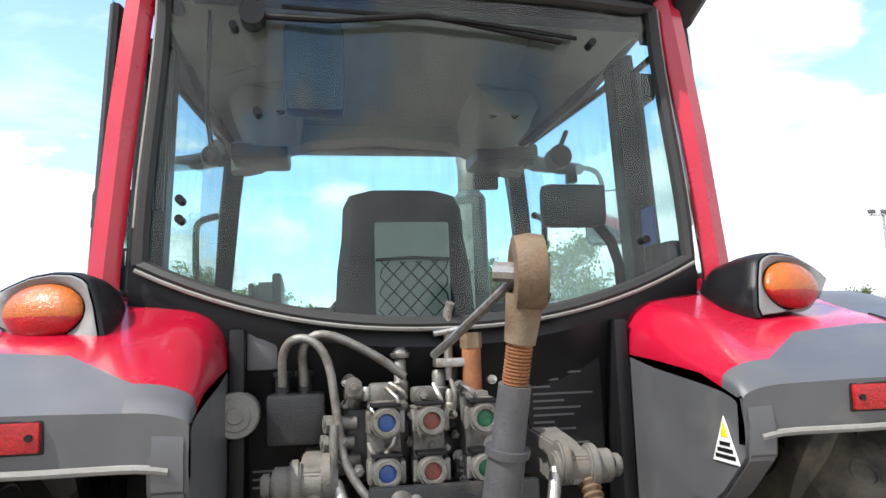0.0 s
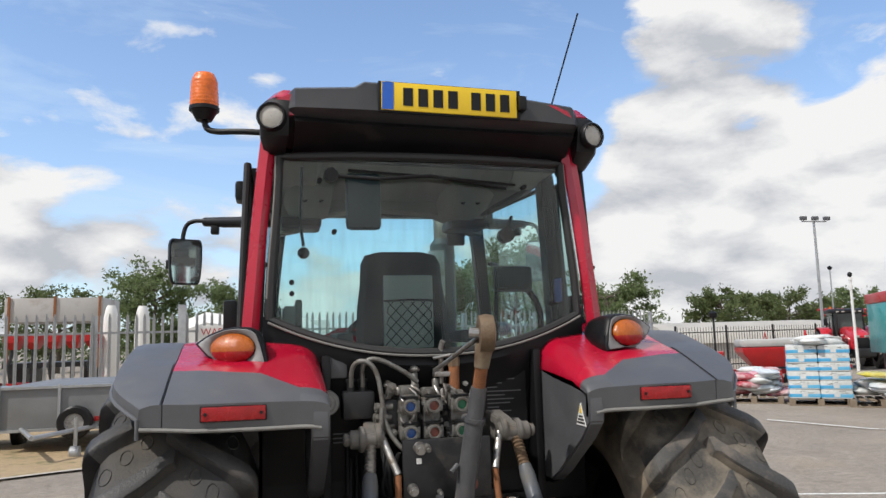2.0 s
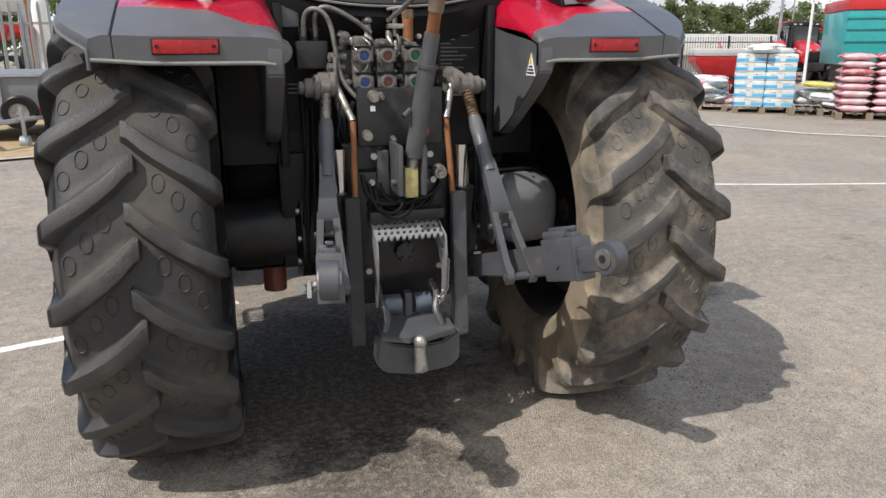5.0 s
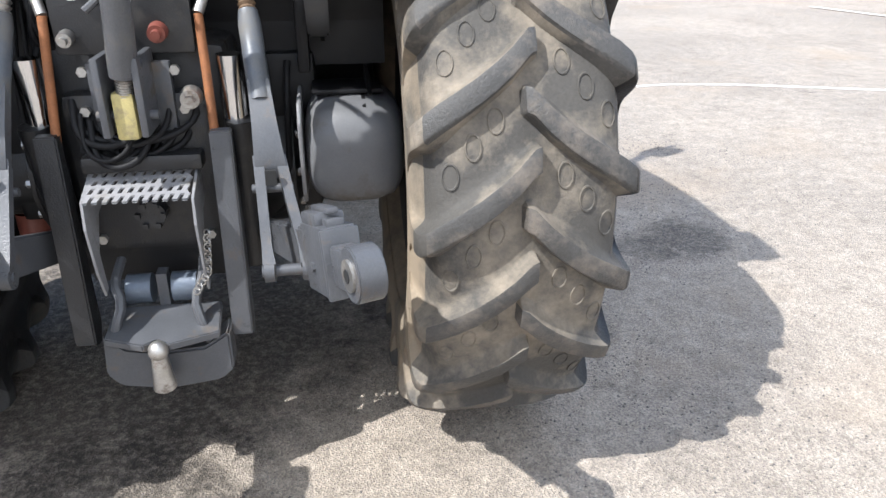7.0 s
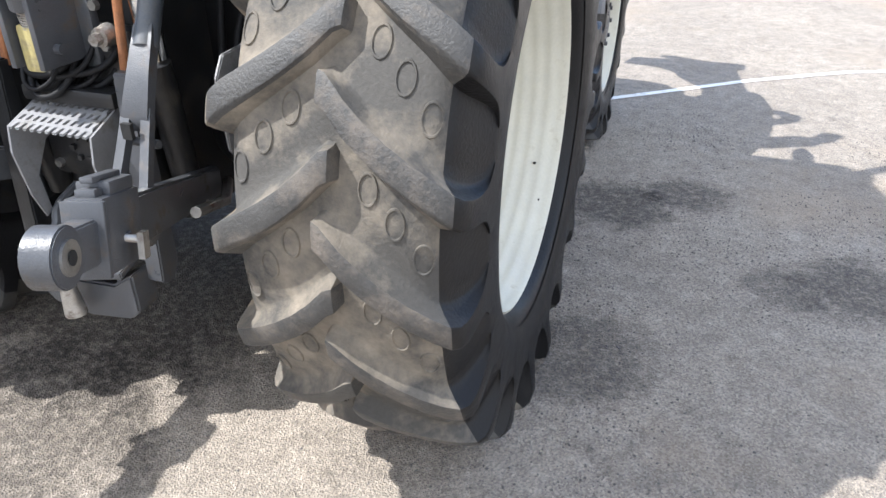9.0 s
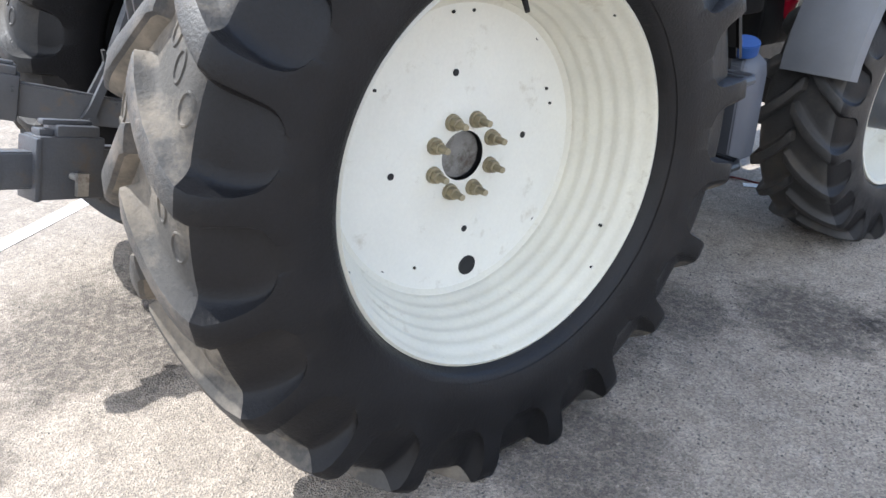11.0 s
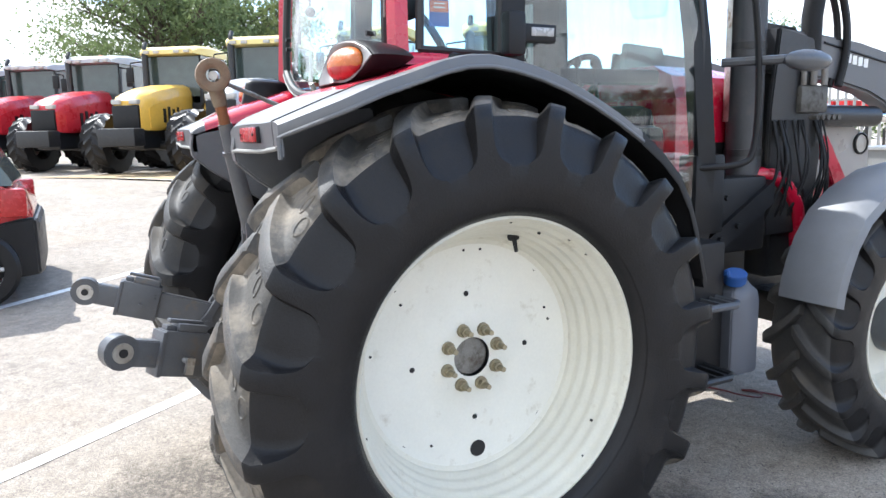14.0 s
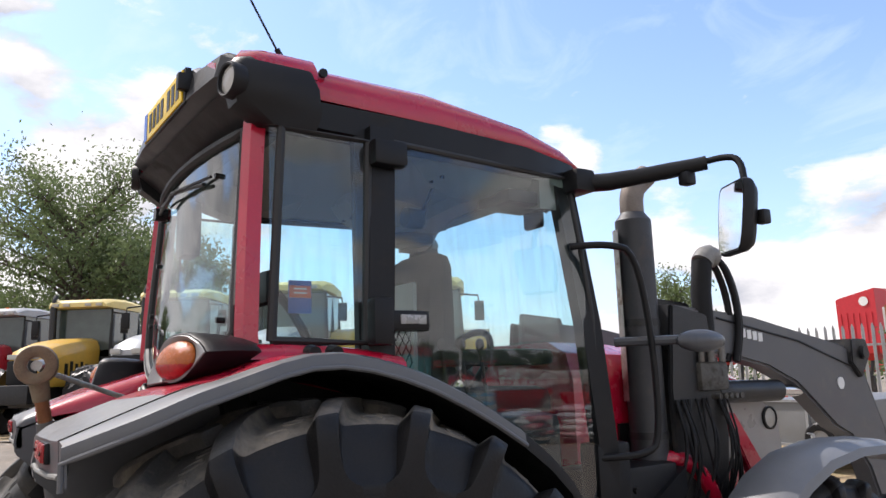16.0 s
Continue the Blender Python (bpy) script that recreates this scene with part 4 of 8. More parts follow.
for y0, y1, z in ((-.560, -.530, 1.366), (-.567, -.523, 1.356), (-.573, -.516, 1.346)):
    part("print_bar", Build().box(.3975, .3986, y0, y1, z, z + .006), M_BLACK, st, smooth=False)

# ---- cab ----
ZB = lambda x: 1.570 + .132 * (abs(x) / .58) ** 2.2
YW = lambda x, z: -.135 - .062 * (1 - (min(abs(x), .6) / .6) ** 2) + .03 * step01(z, 1.7, 2.35)
b = Build()
n = 24
rows = []
for i in range(n + 1):
    x = lerp(-.60, .60, i / n)
    rows.append([(x, YW(x, 1.6) + .012, ZB(x) + .012), (x, YW(x, 1.6) + .0, ZB(x) - .035), (x, YW(x, 1.6) + .03, 1.50), (x, -.10, 1.25), (x, -.08, 1.02)])
b.loft(rows, closed=False)
part("rear_panel", b, M_BLACK, tractor, "black rear body panel below the window", angle=40)
b = Build()
for s in (1, -1):
    rings = []
    for z, x, y in ((1.615, .650, -.128), (1.65, .648, -.130), (1.70, .645, -.132), (2.0, .622, -.12), (2.25, .598, -.105), (2.42, .58, -.09)):
        rings.append([(s * (x - .035), y - .012, z), (s * (x - .01), y - .036, z), (s * (x + .022), y - .022, z), (s * (x + .026), y + .018, z), (s * (x - .02), y + .024, z)])
    pl = Build().loft(rings)
    part("rear_pillar", pl, M_RED, tractor, "crimson rear cab pillar", angle=50)
# rear glass
g = Build()
grid = []
for i in range(n + 1):
    x = lerp(-.575, .575, i / n)
    row = []
    for j in range(9):
        z = lerp(ZB(x) + .01, 2.30, j / 8)
        xx = x * (1 - .055 * step01(z, 1.7, 2.3))
        row.append((xx, YW(x, z), z))
    grid.append(row)
g.loft(grid, closed=False)
rw = part("rear_window", g, M_GLASS, tractor, "curved green tinted rear window", clean=False)
seal = [p[0] for p in grid] + grid[-1][1:] + [p[-1] for p in reversed(grid[:-1])] + list(reversed(grid[0][:-1]))
part("seal", Build().tube([(x, y - .006, z) for x, y, z in seal], .016, 8), M_SEAL, rw)
part("edge_trim", Build().tube([(x * 1.012, y - .018, z - .010) for x, y, z in [p[0] for p in grid]], .0045, 6), M_TRIMLINE, rw, "pale window edge trim")
for s in (1, -1):
    part("edge_trim", Build().tube([(x * 1.022, y - .014, z) for x, y, z in grid[-1 if s > 0 else 0][1:]], .004, 6), M_TRIMLINE, rw)
for x, z in ((-.40, 2.21), (.38, 2.2), (-.35, 2.02), (-.50, 1.84), (-.50, 1.80), (.47, 1.75)):
    part("glass_bolt", Build().cyl((x, YW(x, z) - .012, z), (x, YW(x, z) + .02, z), .009, seg=12), M_BLACK, rw)
# wiper over the glass, box of its motor inside
wp = Build().tube([(-.36, -.165, 2.225), (-.2, -.19, 2.21), (0, -.20, 2.225), (.3, -.17, 2.19)], .007, 8)
wp.tube([(-.30, -.17, 2.245), (.08, -.205, 2.215), (.34, -.16, 2.205)], .005, 6)
wp.cyl((-.36, -.14, 2.225), (-.36, -.185, 2.225), .026, seg=16)
part("rear_wiper", wp, M_BLACK, tractor, "black rear wiper parked along the top")
part("wiper_motor", Build().box(-.30, -.17, -.12, -.05, 2.04, 2.25, bev=.02), mat("dark blue grey plastic", (.012, .014, .020), .5), tractor, "dark wiper motor cover behind the glass")

# side frames
for s in (1, -1):
    x0, x1 = sorted((.655 * s, .70 * s))
    fr = Build()
    rings = []
    for z, x, y in ((1.56, .695, .245), (1.75, .690, .25), (2.0, .68, .262), (2.34, .655, .28)):
        rings.append([(s * (x - .05), y - .045, z), (s * x, y - .045, z), (s * (x + .008), y + .035, z), (s * (x - .04), y + .04, z)])
    fr.loft(rings)
    part("door_pillar", fr, M_BLACK, tractor, "black pillar between side window and door", angle=40)
    gp = Build()
    rings = []
    for z, x in ((1.58, .62), (2.34, .59)):
        rings.append([(s * (x - .01), .20, z), (s * (x + .02), .20, z), (s * (x + .03), .25, z), (s * (x - .01), .27, z)])
    gp.loft(rings)
    part("pillar_lining", gp, M_BLACK, tractor, "black inner pillar lining")
    ap = Build()
    rings = []
    for z, x, y in ((.98, .60, 1.20), (1.30, .615, 1.205), (1.75, .605, 1.165), (2.10, .57, 1.135), (2.36, .535, 1.12)):
        rings.append([(s * (x - .055), y - .045, z), (s * (x + .004), y - .055, z), (s * (x + .012), y + .03, z), (s * (x - .045), y + .045, z)])
    ap.loft(rings)
    part("front_pillar", ap, M_BLACK, tractor, "black front cab pillar", angle=40)
    # belt under the side window
    be = Build()
    be.loft([[(s * .62, y, zt - .045), (s * .66, y, zt), (s * .715, y, zt - .008), (s * .735, y, zt - .025), (s * .738, y, zt - .045)] for y, zt in ((-.19, 1.675), (-.05, 1.675), (.1, 1.668), (.22, 1.655), (.30, 1.64))])
    part("belt_panel", be, M_RED, tractor, "crimson panel under the side window", angle=50)
    # glass
    q = Build().loft([[(s * (.675 - .02 * k), y, lerp(1.675, 2.29, k)) for k in (0, .5, 1)] for y in (-.085, .06, .21)], closed=False)
    qw = part("side_window", q, M_GLASSC, tractor, "rear side window with a dark border", clean=False)
    part("window_seal", Build().tube([(s * .677, -.08, 1.68), (s * .677, .205, 1.675), (s * .656, .225, 2.285), (s * .656, -.05, 2.285), (s * .677, -.08, 1.68)], .014, 8), M_SEAL, qw)
    dn = []
    for i in range(9):
        y = lerp(.29, 1.17, i / 8)
        zb = 1.60 if y < .36 else max(1.02, 1.60 - 1.1 * (y - .36) ** 1.0)
        yy = y
        row = []
        for j in range(6):
            z = lerp(zb, 2.30, j / 5)
            xw = lerp(.69, .605, (y - .29) / .88) - .075 * step01(z, 1.8, 2.4) * .6
            row.append((s * xw, yy - .05 * step01(z, 1.6, 2.4) * (y / 1.17), z))
        dn.append(row)
    dg = Build().loft(dn, closed=False)
    dw = part("door_glass", dg, M_GLASSC, tractor, "full-height glass cab door", clean=False)
    part("door_seal", Build().tube([r[0] for r in dn] + dn[-1][1:] + [r[-1] for r in reversed(dn[:-1])], .011, 8), M_SEAL, dw)
    # handle and hinges
    hd = Build().box(*sorted((.70 * s, .755 * s)), .19, .255, 1.665, 1.80, bev=.012)
    hd.box(*sorted((.715 * s, .75 * s)), .235, .375, 1.705, 1.765, bev=.012)
    hh = part("door_handle", hd, M_BLACK, tractor, "black door handle and lock")
    part("handle_plate", Build().box(*sorted((.749 * s, .754 * s)), .275, .36, 1.725, 1.752, bev=.002), M_SILVER, hh, "silver handle insert")
    part("hinge", Build().box(*sorted((.66 * s, .715 * s)), .22, .335, 2.205, 2.285, bev=.015), M_BLACK, tractor)
    # bolts on the belt
    for y in (.005, .068):
        part("knob", Build().cyl((s * .735, y, 1.648), (s * .775, y, 1.645), .02, .017, 16), M_BLACK, tractor)
    # grab rail
    part("grab_rail", Build().tube([(s * .60, 1.08, 2.03), (s * .68, 1.20, 2.035), (s * .71, 1.30, 2.01), (s * .71, 1.36, 1.70), (s * .71, 1.365, 1.32), (s * .69, 1.30, 1.275), (s * .61, 1.16, 1.27)], .013, 10, smooth=2), M_BLACK, tractor, "black tubular grab rail")
    # mirror
    mx = 1.04 * s
    ar = Build().tube([(.53 * s, 1.13, 2.30), (.62 * s, 1.2, 2.275), (.80 * s, 1.36, 2.295), (.94 * s, 1.46, 2.312)], [.036, .034, .030, .026], 12, smooth=1)
    ar.tube([(.90 * s, 1.44, 2.312), (1.0 * s, 1.49, 2.325), (1.05 * s, 1.50, 2.30), (1.065 * s, 1.49, 2.20), (1.07 * s, 1.49, 2.05)], .012, 10, smooth=2)
    ar.box(*sorted((.86 * s, .905 * s)), 1.39, 1.44, 2.235, 2.285, bev=.01)
    ar.box(*sorted((.52 * s, .64 * s)), 1.10, 1.20, 2.24, 2.33, bev=.02)
    arm = part("mirror_arm", ar, M_BLACK, tractor, "black mirror arm on the front pillar", angle=50)
    mm = pose(mx, 1.445, 2.085, -7 if s > 0 else 0, 0, -27 if s > 0 else 27)
    outline = [(-.80, 1), (.80, 1), (.93, .93), (1, .72), (1, .1), (.93, -.6), (.84, -.9), (.7, -1), (-.7, -1), (-.84, -.9), (-.93, -.6), (-1, .1), (-1, .72), (-.93, .93)]
    hd = Build()
    hd.loft([[tuple(mm @ Vector((.092 * k * u, d, .128 * k * w))) for u, w in outline] for d, k in ((-.010, .93), (-.014, .97), (0, 1.0), (.02, .98), (.045, .80), (.058, .5))])
    part("mirror_head", hd, M_BLACK, arm, "black mirror shell", angle=40)
    part("mirror_glass", Build().add([tuple(mm @ Vector((.092 * .92 * u, -.0145, .128 * .92 * w))) for u, w in outline], [tuple(range(14))]), M_MIRROR, arm, "mirror glass", clean=False)
    part("arm_knob", Build().box(mx + .085 * s - .02, mx + .085 * s + .02, 1.46, 1.50, 2.05, 2.1, bev=.008), M_BLACK, arm)

# roof
rf = Build()
rings = []
RO = [(-.215, .56, 2.43, 2.515), (-.15, .585, 2.425, 2.535), (.1, .60, 2.415, 2.548), (.5, .60, 2.405, 2.545), (.9, .575, 2.395, 2.50), (1.12, .545, 2.375, 2.44), (1.22, .515, 2.36, 2.395), (1.25, .50, 2.355, 2.37)]
for y, w, zl, zt in RO:
    dz = zt - zl
    rings.append([(-w, y, zl), (-w * 1.012, y, zl + dz * .3), (-w * .985, y, zl + dz * .66), (-w * .90, y, zl + dz * .9), (-w * .6, y, zt + .012), (0, y, zt + .022),
                  (w * .6, y, zt + .012), (w * .90, y, zl + dz * .9), (w * .985, y, zl + dz * .66), (w * 1.012, y, zl + dz * .3), (w, y, zl)])
rf.loft(rings)
roof = part("roof", rf, M_RED, tractor, "crimson cab roof sloping to the front", angle=50)
for s in (1, -1):
    part("roof_plug", Build().cyl((s * .600, .10, 2.50), (s * .612, .10, 2.50), .014, seg=16), M_BLACK, roof)
CORN = ((-.10, .575, 2.335, 2.424), (.1, .61, 2.30, 2.414), (.5, .625, 2.285, 2.404), (.9, .60, 2.28, 2.394), (1.15, .56, 2.285, 2.37), (1.24, .51, 2.30, 2.352))
for s in (1, -1):
    co = Build().loft([[(s * w * .93, y, zb), (s * w, y, zb + .02), (s * w, y, zt - .01), (s * w * .95, y, zt), (s * w * .90, y, zt), (s * w * .90, y, zb + .01)] for y, w, zb, zt in CORN])
    part("roof_cornice", co, M_BLACK, roof, "black band under the roof edge", angle=40)
part("front_cornice", Build().box(-.50, .50, 1.13, 1.235, 2.30, 2.36, bev=.012), M_BLACK, roof)
# rear visor
vi = Build()
rings = []
for x, ty, zt in ((-.565, -.20, 2.505), (-.53, -.235, 2.528), (-.32, -.252, 2.54), (-.285, -.254, 2.562), (.30, -.254, 2.562), (.335, -.252, 2.54), (.53, -.235, 2.528), (.565, -.20, 2.505)):
    rings.append([(x, ty + .02, zt), (x, ty, zt - .012), (x, ty - .018, 2.445), (x, ty + .01, 2.425), (x, -.06, 2.345), (x, -.02, 2.40), (x, -.08, zt - .002)])
vi.loft(rings)
vis = part("visor", vi, M_VISOR, roof, "dark grey rear visor panel", angle=35)
un = Build()
un.loft([[(x, -.215, 2.424), (x, -.235, 2.40), (x, -.10, 2.30), (x, -.05, 2.30), (x, -.02, 2.42)] for x in (-.53, -.3, .3, .53)])
part("visor_underside", un, M_BLACK, roof, "black underside of the visor", angle=35)
for s in (1, -1):
    wg = Build()
    rings = []
    for z, y0, y1, x0, x1 in ((2.30, -.14, .02, .56, .63), (2.35, -.215, .03, .55, .645), (2.42, -.235, .02, .55, .65), (2.475, -.225, .0, .55, .635), (2.50, -.2, -.05, .555, .61)):
        rings.append([(s * x0, y0, z), (s * (x1 - .02), y0, z), (s * x1, y0 + .03, z), (s * x1, y1, z), (s * x0, y1, z)])
    wg.loft(rings)
    part("corner_pod", wg, M_BLACK, roof, "black lamp pod at the roof corner", angle=40)
    cap = Build()
    rings = []
    for z, y0, x1 in ((2.455, -.205, .635), (2.49, -.215, .628), (2.525, -.19, .60), (2.54, -.14, .57)):
        rings.append([(s * .545, y0, z), (s * (x1 - .03), y0, z), (s * x1, y0 + .05, z), (s * x1, .02, z), (s * .545, .02, z)])
    cap.loft(rings)
    part("corner_cap", cap, M_RED, roof, "crimson roof corner", angle=50)
    wl_ = Build()
    wl_.lathe([(.0, .052), (.035, .052), (.042, .047), (.040, .042), (.03, .041)], (0, 0, 0), "y", 28, 1, -1)
    wl_.lathe([(.03, .041), (.036, .02), (.037, .001)], (0, 0, 0), "y", 28, 0, -1)
    mm = pose(.605 * s, -.205, 2.412, 0, 0, -12 * -s)
    wl_.v = [tuple(mm @ Vector(p)) for p in wl_.v]
    part("work_lamp", wl_, [M_CLEAR, M_BLACK], roof, "round rear work lamp", angle=50)
# number plate
pl = Build().box(-.229, .284, -.281, -.274, 2.447, 2.552, bev=.003)
plate = part("number_plate", pl, M_YPLATE, roof, "yellow rear plate with plain dark bars")
part("blue_band", Build().box(-.227, -.185, -.2825, -.2812, 2.449, 2.550), M_BLUE, plate, smooth=False)
for i in range(7):
    x = -.150 + i * .056 + (.032 if i > 3 else 0)
    part("plate_bar", Build().box(x, x + .036, -.2828, -.2812, 2.466, 2.533, bev=.0), M_BLACK, plate, smooth=False)
part("plate_backing", Build().box(-.24, .30, -.275, -.255, 2.44, 2.556, bev=.004), M_BLACK, roof)
part("plate_lamp", Build().box(.288, .318, -.30, -.25, 2.475, 2.53, bev=.006), M_BLACK, roof, "small black plate lamp")
# antenna
part("antenna", Build().tube([(.548, .02, 2.50), (.556, -.03, 2.57)], .009, 8).tube([(.555, -.028, 2.565), (.60, -.24, 2.88)], .0034, 6), M_BLACK, roof, "thin black whip antenna")
# the visor and its fittings sit slightly askew on the roof
ASKEW = Matrix(((1, 0, 0, 0), (.045, 1, 0, .02), (-.030, 0, 1, -.002), (0, 0, 0, 1)))
for o in [q for q in roof.children if q.name.split(".")[0] in ("visor", "visor_underside", "corner_pod", "corner_cap", "work_lamp", "number_plate", "plate_backing", "plate_lamp")]:
    o.matrix_basis = ASKEW
# beacon
bb = Build().tube([(-.60, .06, 2.44), (-.70, .09, 2.45), (-.79, .13, 2.455), (-.825, .15, 2.475), (-.83, .152, 2.53)], .012, 10, smooth=2)
bb.cyl((-.83, .152, 2.505), (-.83, .152, 2.545), .03, .052, 20)
bb.cyl((-.83, .152, 2.545), (-.83, .152, 2.56), .058, .058, 24)
bec = part("beacon", bb, M_BLACK, tractor, "beacon bracket of black tube", angle=45)
prof = [(.0, .054)]
for k in range(7):
    z = .012 + .014 * k
    prof += [(z, .0555 - z * .05), (z + .004, .0568 - z * .05), (z + .008, .0555 - z * .05)]
dm = Build().lathe(prof + [(.12, .045), (.135, .038), (.142, .02), (.143, .001)], (-.83, .152, 2.56), "z", 28)
part("dome", dm, M_BEACON, bec, "orange flashing beacon dome", angle=50)

# inside the cab
b = Build()
b.loft([[(x, y, z - dz) for x, z in ((-.56, 2.31), (-.46, 2.36), (-.25, 2.392), (.25, 2.392), (.46, 2.36), (.56, 2.31), (.56, 2.405), (-.56, 2.405))] for y, dz in ((-.02, .0), (.4, 0), (.85, .01), (1.0, .035), (1.12, .05))])
for s in (1, -1):
    b.loft([[(s * .36, y, 2.38), (s * .40, y, z), (s * .51, y, z), (s * .57, y, 2.30)] for y, z in ((-.02, 2.36), (.04, 2.28), (.14, 2.25), (.30, 2.30), (.45, 2.36))])
for s in (1, -1):
    pod = Build()
    pod.loft([[(s * x, y, z) for x, y, z in ((.28, y0, 2.38), (.30, y0, zb + .02), (.33, y0, zb), (.44, y0, zb), (.49, y0, zb + .03), (.53, y0, 2.36))] for y0, zb in ((.60, 2.34), (.66, 2.27), (.74, 2.24), (.88, 2.235), (1.02, 2.25))])
    pd = part("air_pod", pod, M_HEAD, tractor, "beige moulded air duct pod over the windscreen", angle=45)
    for x in (.345, .42):
        part("air_vent", Build().cyl((s * x, .645, 2.30), (s * x, .69, 2.29), .019, seg=16), M_BLACK, pd)
    part("pod_base", Build().box(*sorted((.33 * s, .53 * s)), .86, 1.08, 2.195, 2.25, bev=.02), M_BLACK, pd)
part("header_beam", Build().prism([(-.54, 2.18), (-.44, 2.20), (-.36, 2.255), (-.26, 2.295), (0, 2.312), (.26, 2.295), (.36, 2.255), (.44, 2.20), (.54, 2.18), (.54, 2.36), (-.54, 2.36)], "y", 1.0, 1.12), M_HEAD, tractor, "beige header beam over the windscreen")
part("headliner", b, M_HEAD, tractor, "grey cab roof lining with side ducts", angle=40)
b = Build()
b.box(-.60, .60, -.06, 1.18, 1.02, 1.06)
b.box(-.60, .60, -.09, -.05, 1.02, 1.52)
part("cab_floor", b, M_BLACK, tractor)
st = Build()
rings = []
for z, w, y0, y1 in ((1.42, .20, .36, .50), (1.55, .215, .37, .50), (1.75, .205, .385, .51), (1.86, .19, .40, .515), (1.96, .185, .415, .515), (2.005, .165, .43, .51), (2.02, .11, .44, .50)):
    rings.append([(.04 + w * 1.05 * c, lerp(y0, y1, (1 - d) / 2), z) for c, d in ((-1, .2), (-.86, .9), (0, 1), (.86, .9), (1, .2), (.8, -1), (-.8, -1))])
st.loft(rings)
seat = part("seat", st, M_SEAT, tractor, "dark fabric driver's seat", angle=50)
seat.matrix_basis = Matrix.Translation((.045, .74, 2.055)) @ Matrix.Scale(1.02, 4) @ Matrix.Translation((-.04, -.44, -2.02))
part("cushion", Build().box(-.19, .29, .42, .92, 1.36, 1.50, bev=.05), M_SEAT, seat)
part("armrest", Build().box(.30, .38, .35, .85, 1.58, 1.64, bev=.02), M_SEAT, seat)
part("armrest", Build().box(-.28, -.20, .35, .75, 1.58, 1.64, bev=.02), M_SEAT, seat)
part("seat_base", Build().box(-.12, .22, .45, .85, 1.05, 1.37, bev=.03), M_BLACK, seat)
part("back_panel", Build().box(-.06, .175, .352, .372, 1.56, 1.90, bev=.012), M_SEATP, seat, "pale grey seat back panel")
net = Build()
for i in range(5):
    for d in (1, -1):
        x0 = -.055 + i * .050
        pts = []
        for k in range(9):
            z = 1.575 + k * .025
            x = x0 + d * k * .0235
            w = .23
            u = (x + .055) / w
            u = u - math.floor(u / 2) * 2
            u = 2 - u if u > 1 else u
            pts.append((-.055 + u * w, .345 + .002 * d, z))
        net.tube(pts, .0026, 4)
net.tube([(-.06, .345, 1.78), (.06, .335, 1.785), (.175, .345, 1.78)], .005, 6)
part("net_pocket", net, M_SEAT, seat, "black mesh net pocket")
b = Build()
a = [2 * math.pi * k / 28 for k in range(29)]
mm = pose(-.02, .98, 1.60, 55, 0, 0)
b.tube([tuple(mm @ Vector((.19 * math.cos(t), .19 * math.sin(t), 0))) for t in a], .015, 8)
for k in (0, 1, 2):
    t = 2.1 * k + .5
    b.tube([tuple(mm @ Vector((0, 0, -.02))), tuple(mm @ Vector((.18 * math.cos(t), .18 * math.sin(t), 0)))], .012, 6)
b.tube([tuple(mm @ Vector((0, 0, -.02))), tuple(mm @ Vector((0, 0, -.4)))], .03, 10)
part("steering_wheel", b, M_BLACK, tractor, "black steering wheel on its column")
part("dashboard", Build().box(-.22, .22, 1.10, 1.24, 1.05, 1.46, bev=.04), M_BLACK, tractor)
b = Build().box(.38, .60, .25, 1.0, 1.05, 1.44, bev=.04)
for y in (.55, .63, .71, .79):
    b.cyl((.46, y, 1.43), (.455, y - .03, 1.66), .008, .007, 8)
    b.ball((.455, y - .03, 1.68), .017, .017, .022, 10, 8)
part("side_console", b, M_BLACK, tractor, "black side console with levers")
part("left_console", Build().box(-.60, -.38, .2, .9, 1.05, 1.5, bev=.04), M_BLACK, tractor)
b = Build().box(.29, .45, -.02, .03, 1.805, 1.91, bev=.022)
b.tube([(.42, .03, 1.84), (.50, .06, 1.76), (.53, .12, 1.62)], .014, 8, smooth=1)
part("monitor", b, M_BLACK, tractor, "black display on an arm")
b = Build().box(.36, .46, 1.06, 1.09, 2.13, 2.21, bev=.015)
b.tube([(.46, 1.09, 2.19), (.52, 1.11, 2.24)], .01, 6)
part("inner_mirror", b, M_BLACK, tractor, "small inner mirror")
b = Build().cyl((.50, .5, 2.10), (.50, .44, 2.10), .035, .035, 20)
b.tube([(.50, .5, 2.1), (.55, .52, 2.2)], .008, 6)
part("cab_fan", b, M_BLACK, tractor)
part("cord", Build().tube([(-.46, -.06, 2.28), (-.465, -.06, 2.05), (-.455, -.06, 1.98)], .006, 6).ball((-.455, -.06, 1.955), .022, .022, .022, 12, 8), M_BLACK, tractor, "black pull with a round knob")
part("gas_strut", Build().cyl((-.555, -.09, 1.83), (-.55, -.09, 2.05), .011, seg=10).cyl((-.55, -.09, 2.05), (-.545, -.09, 2.2), .006, seg=8), M_BLACK, tractor)
# small notice hung inside the side window
b = Build().box(.575, .578, .005, .075, 1.765, 1.86)
nt_ = part("notice", b, mat("blue card", (.02, .07, .33), .5), tractor, "blue and orange notice hung in the window", smooth=False)
part("notice_band", Build().box(.5785, .5795, .007, .073, 1.81, 1.845), mat("orange card", (.62, .12, .06), .5), nt_, smooth=False)
for z in (1.822, 1.834):
    part("notice_bar", Build().box(.5796, .5803, .02, .06, z, z + .004), M_WHITE, nt_, smooth=False)
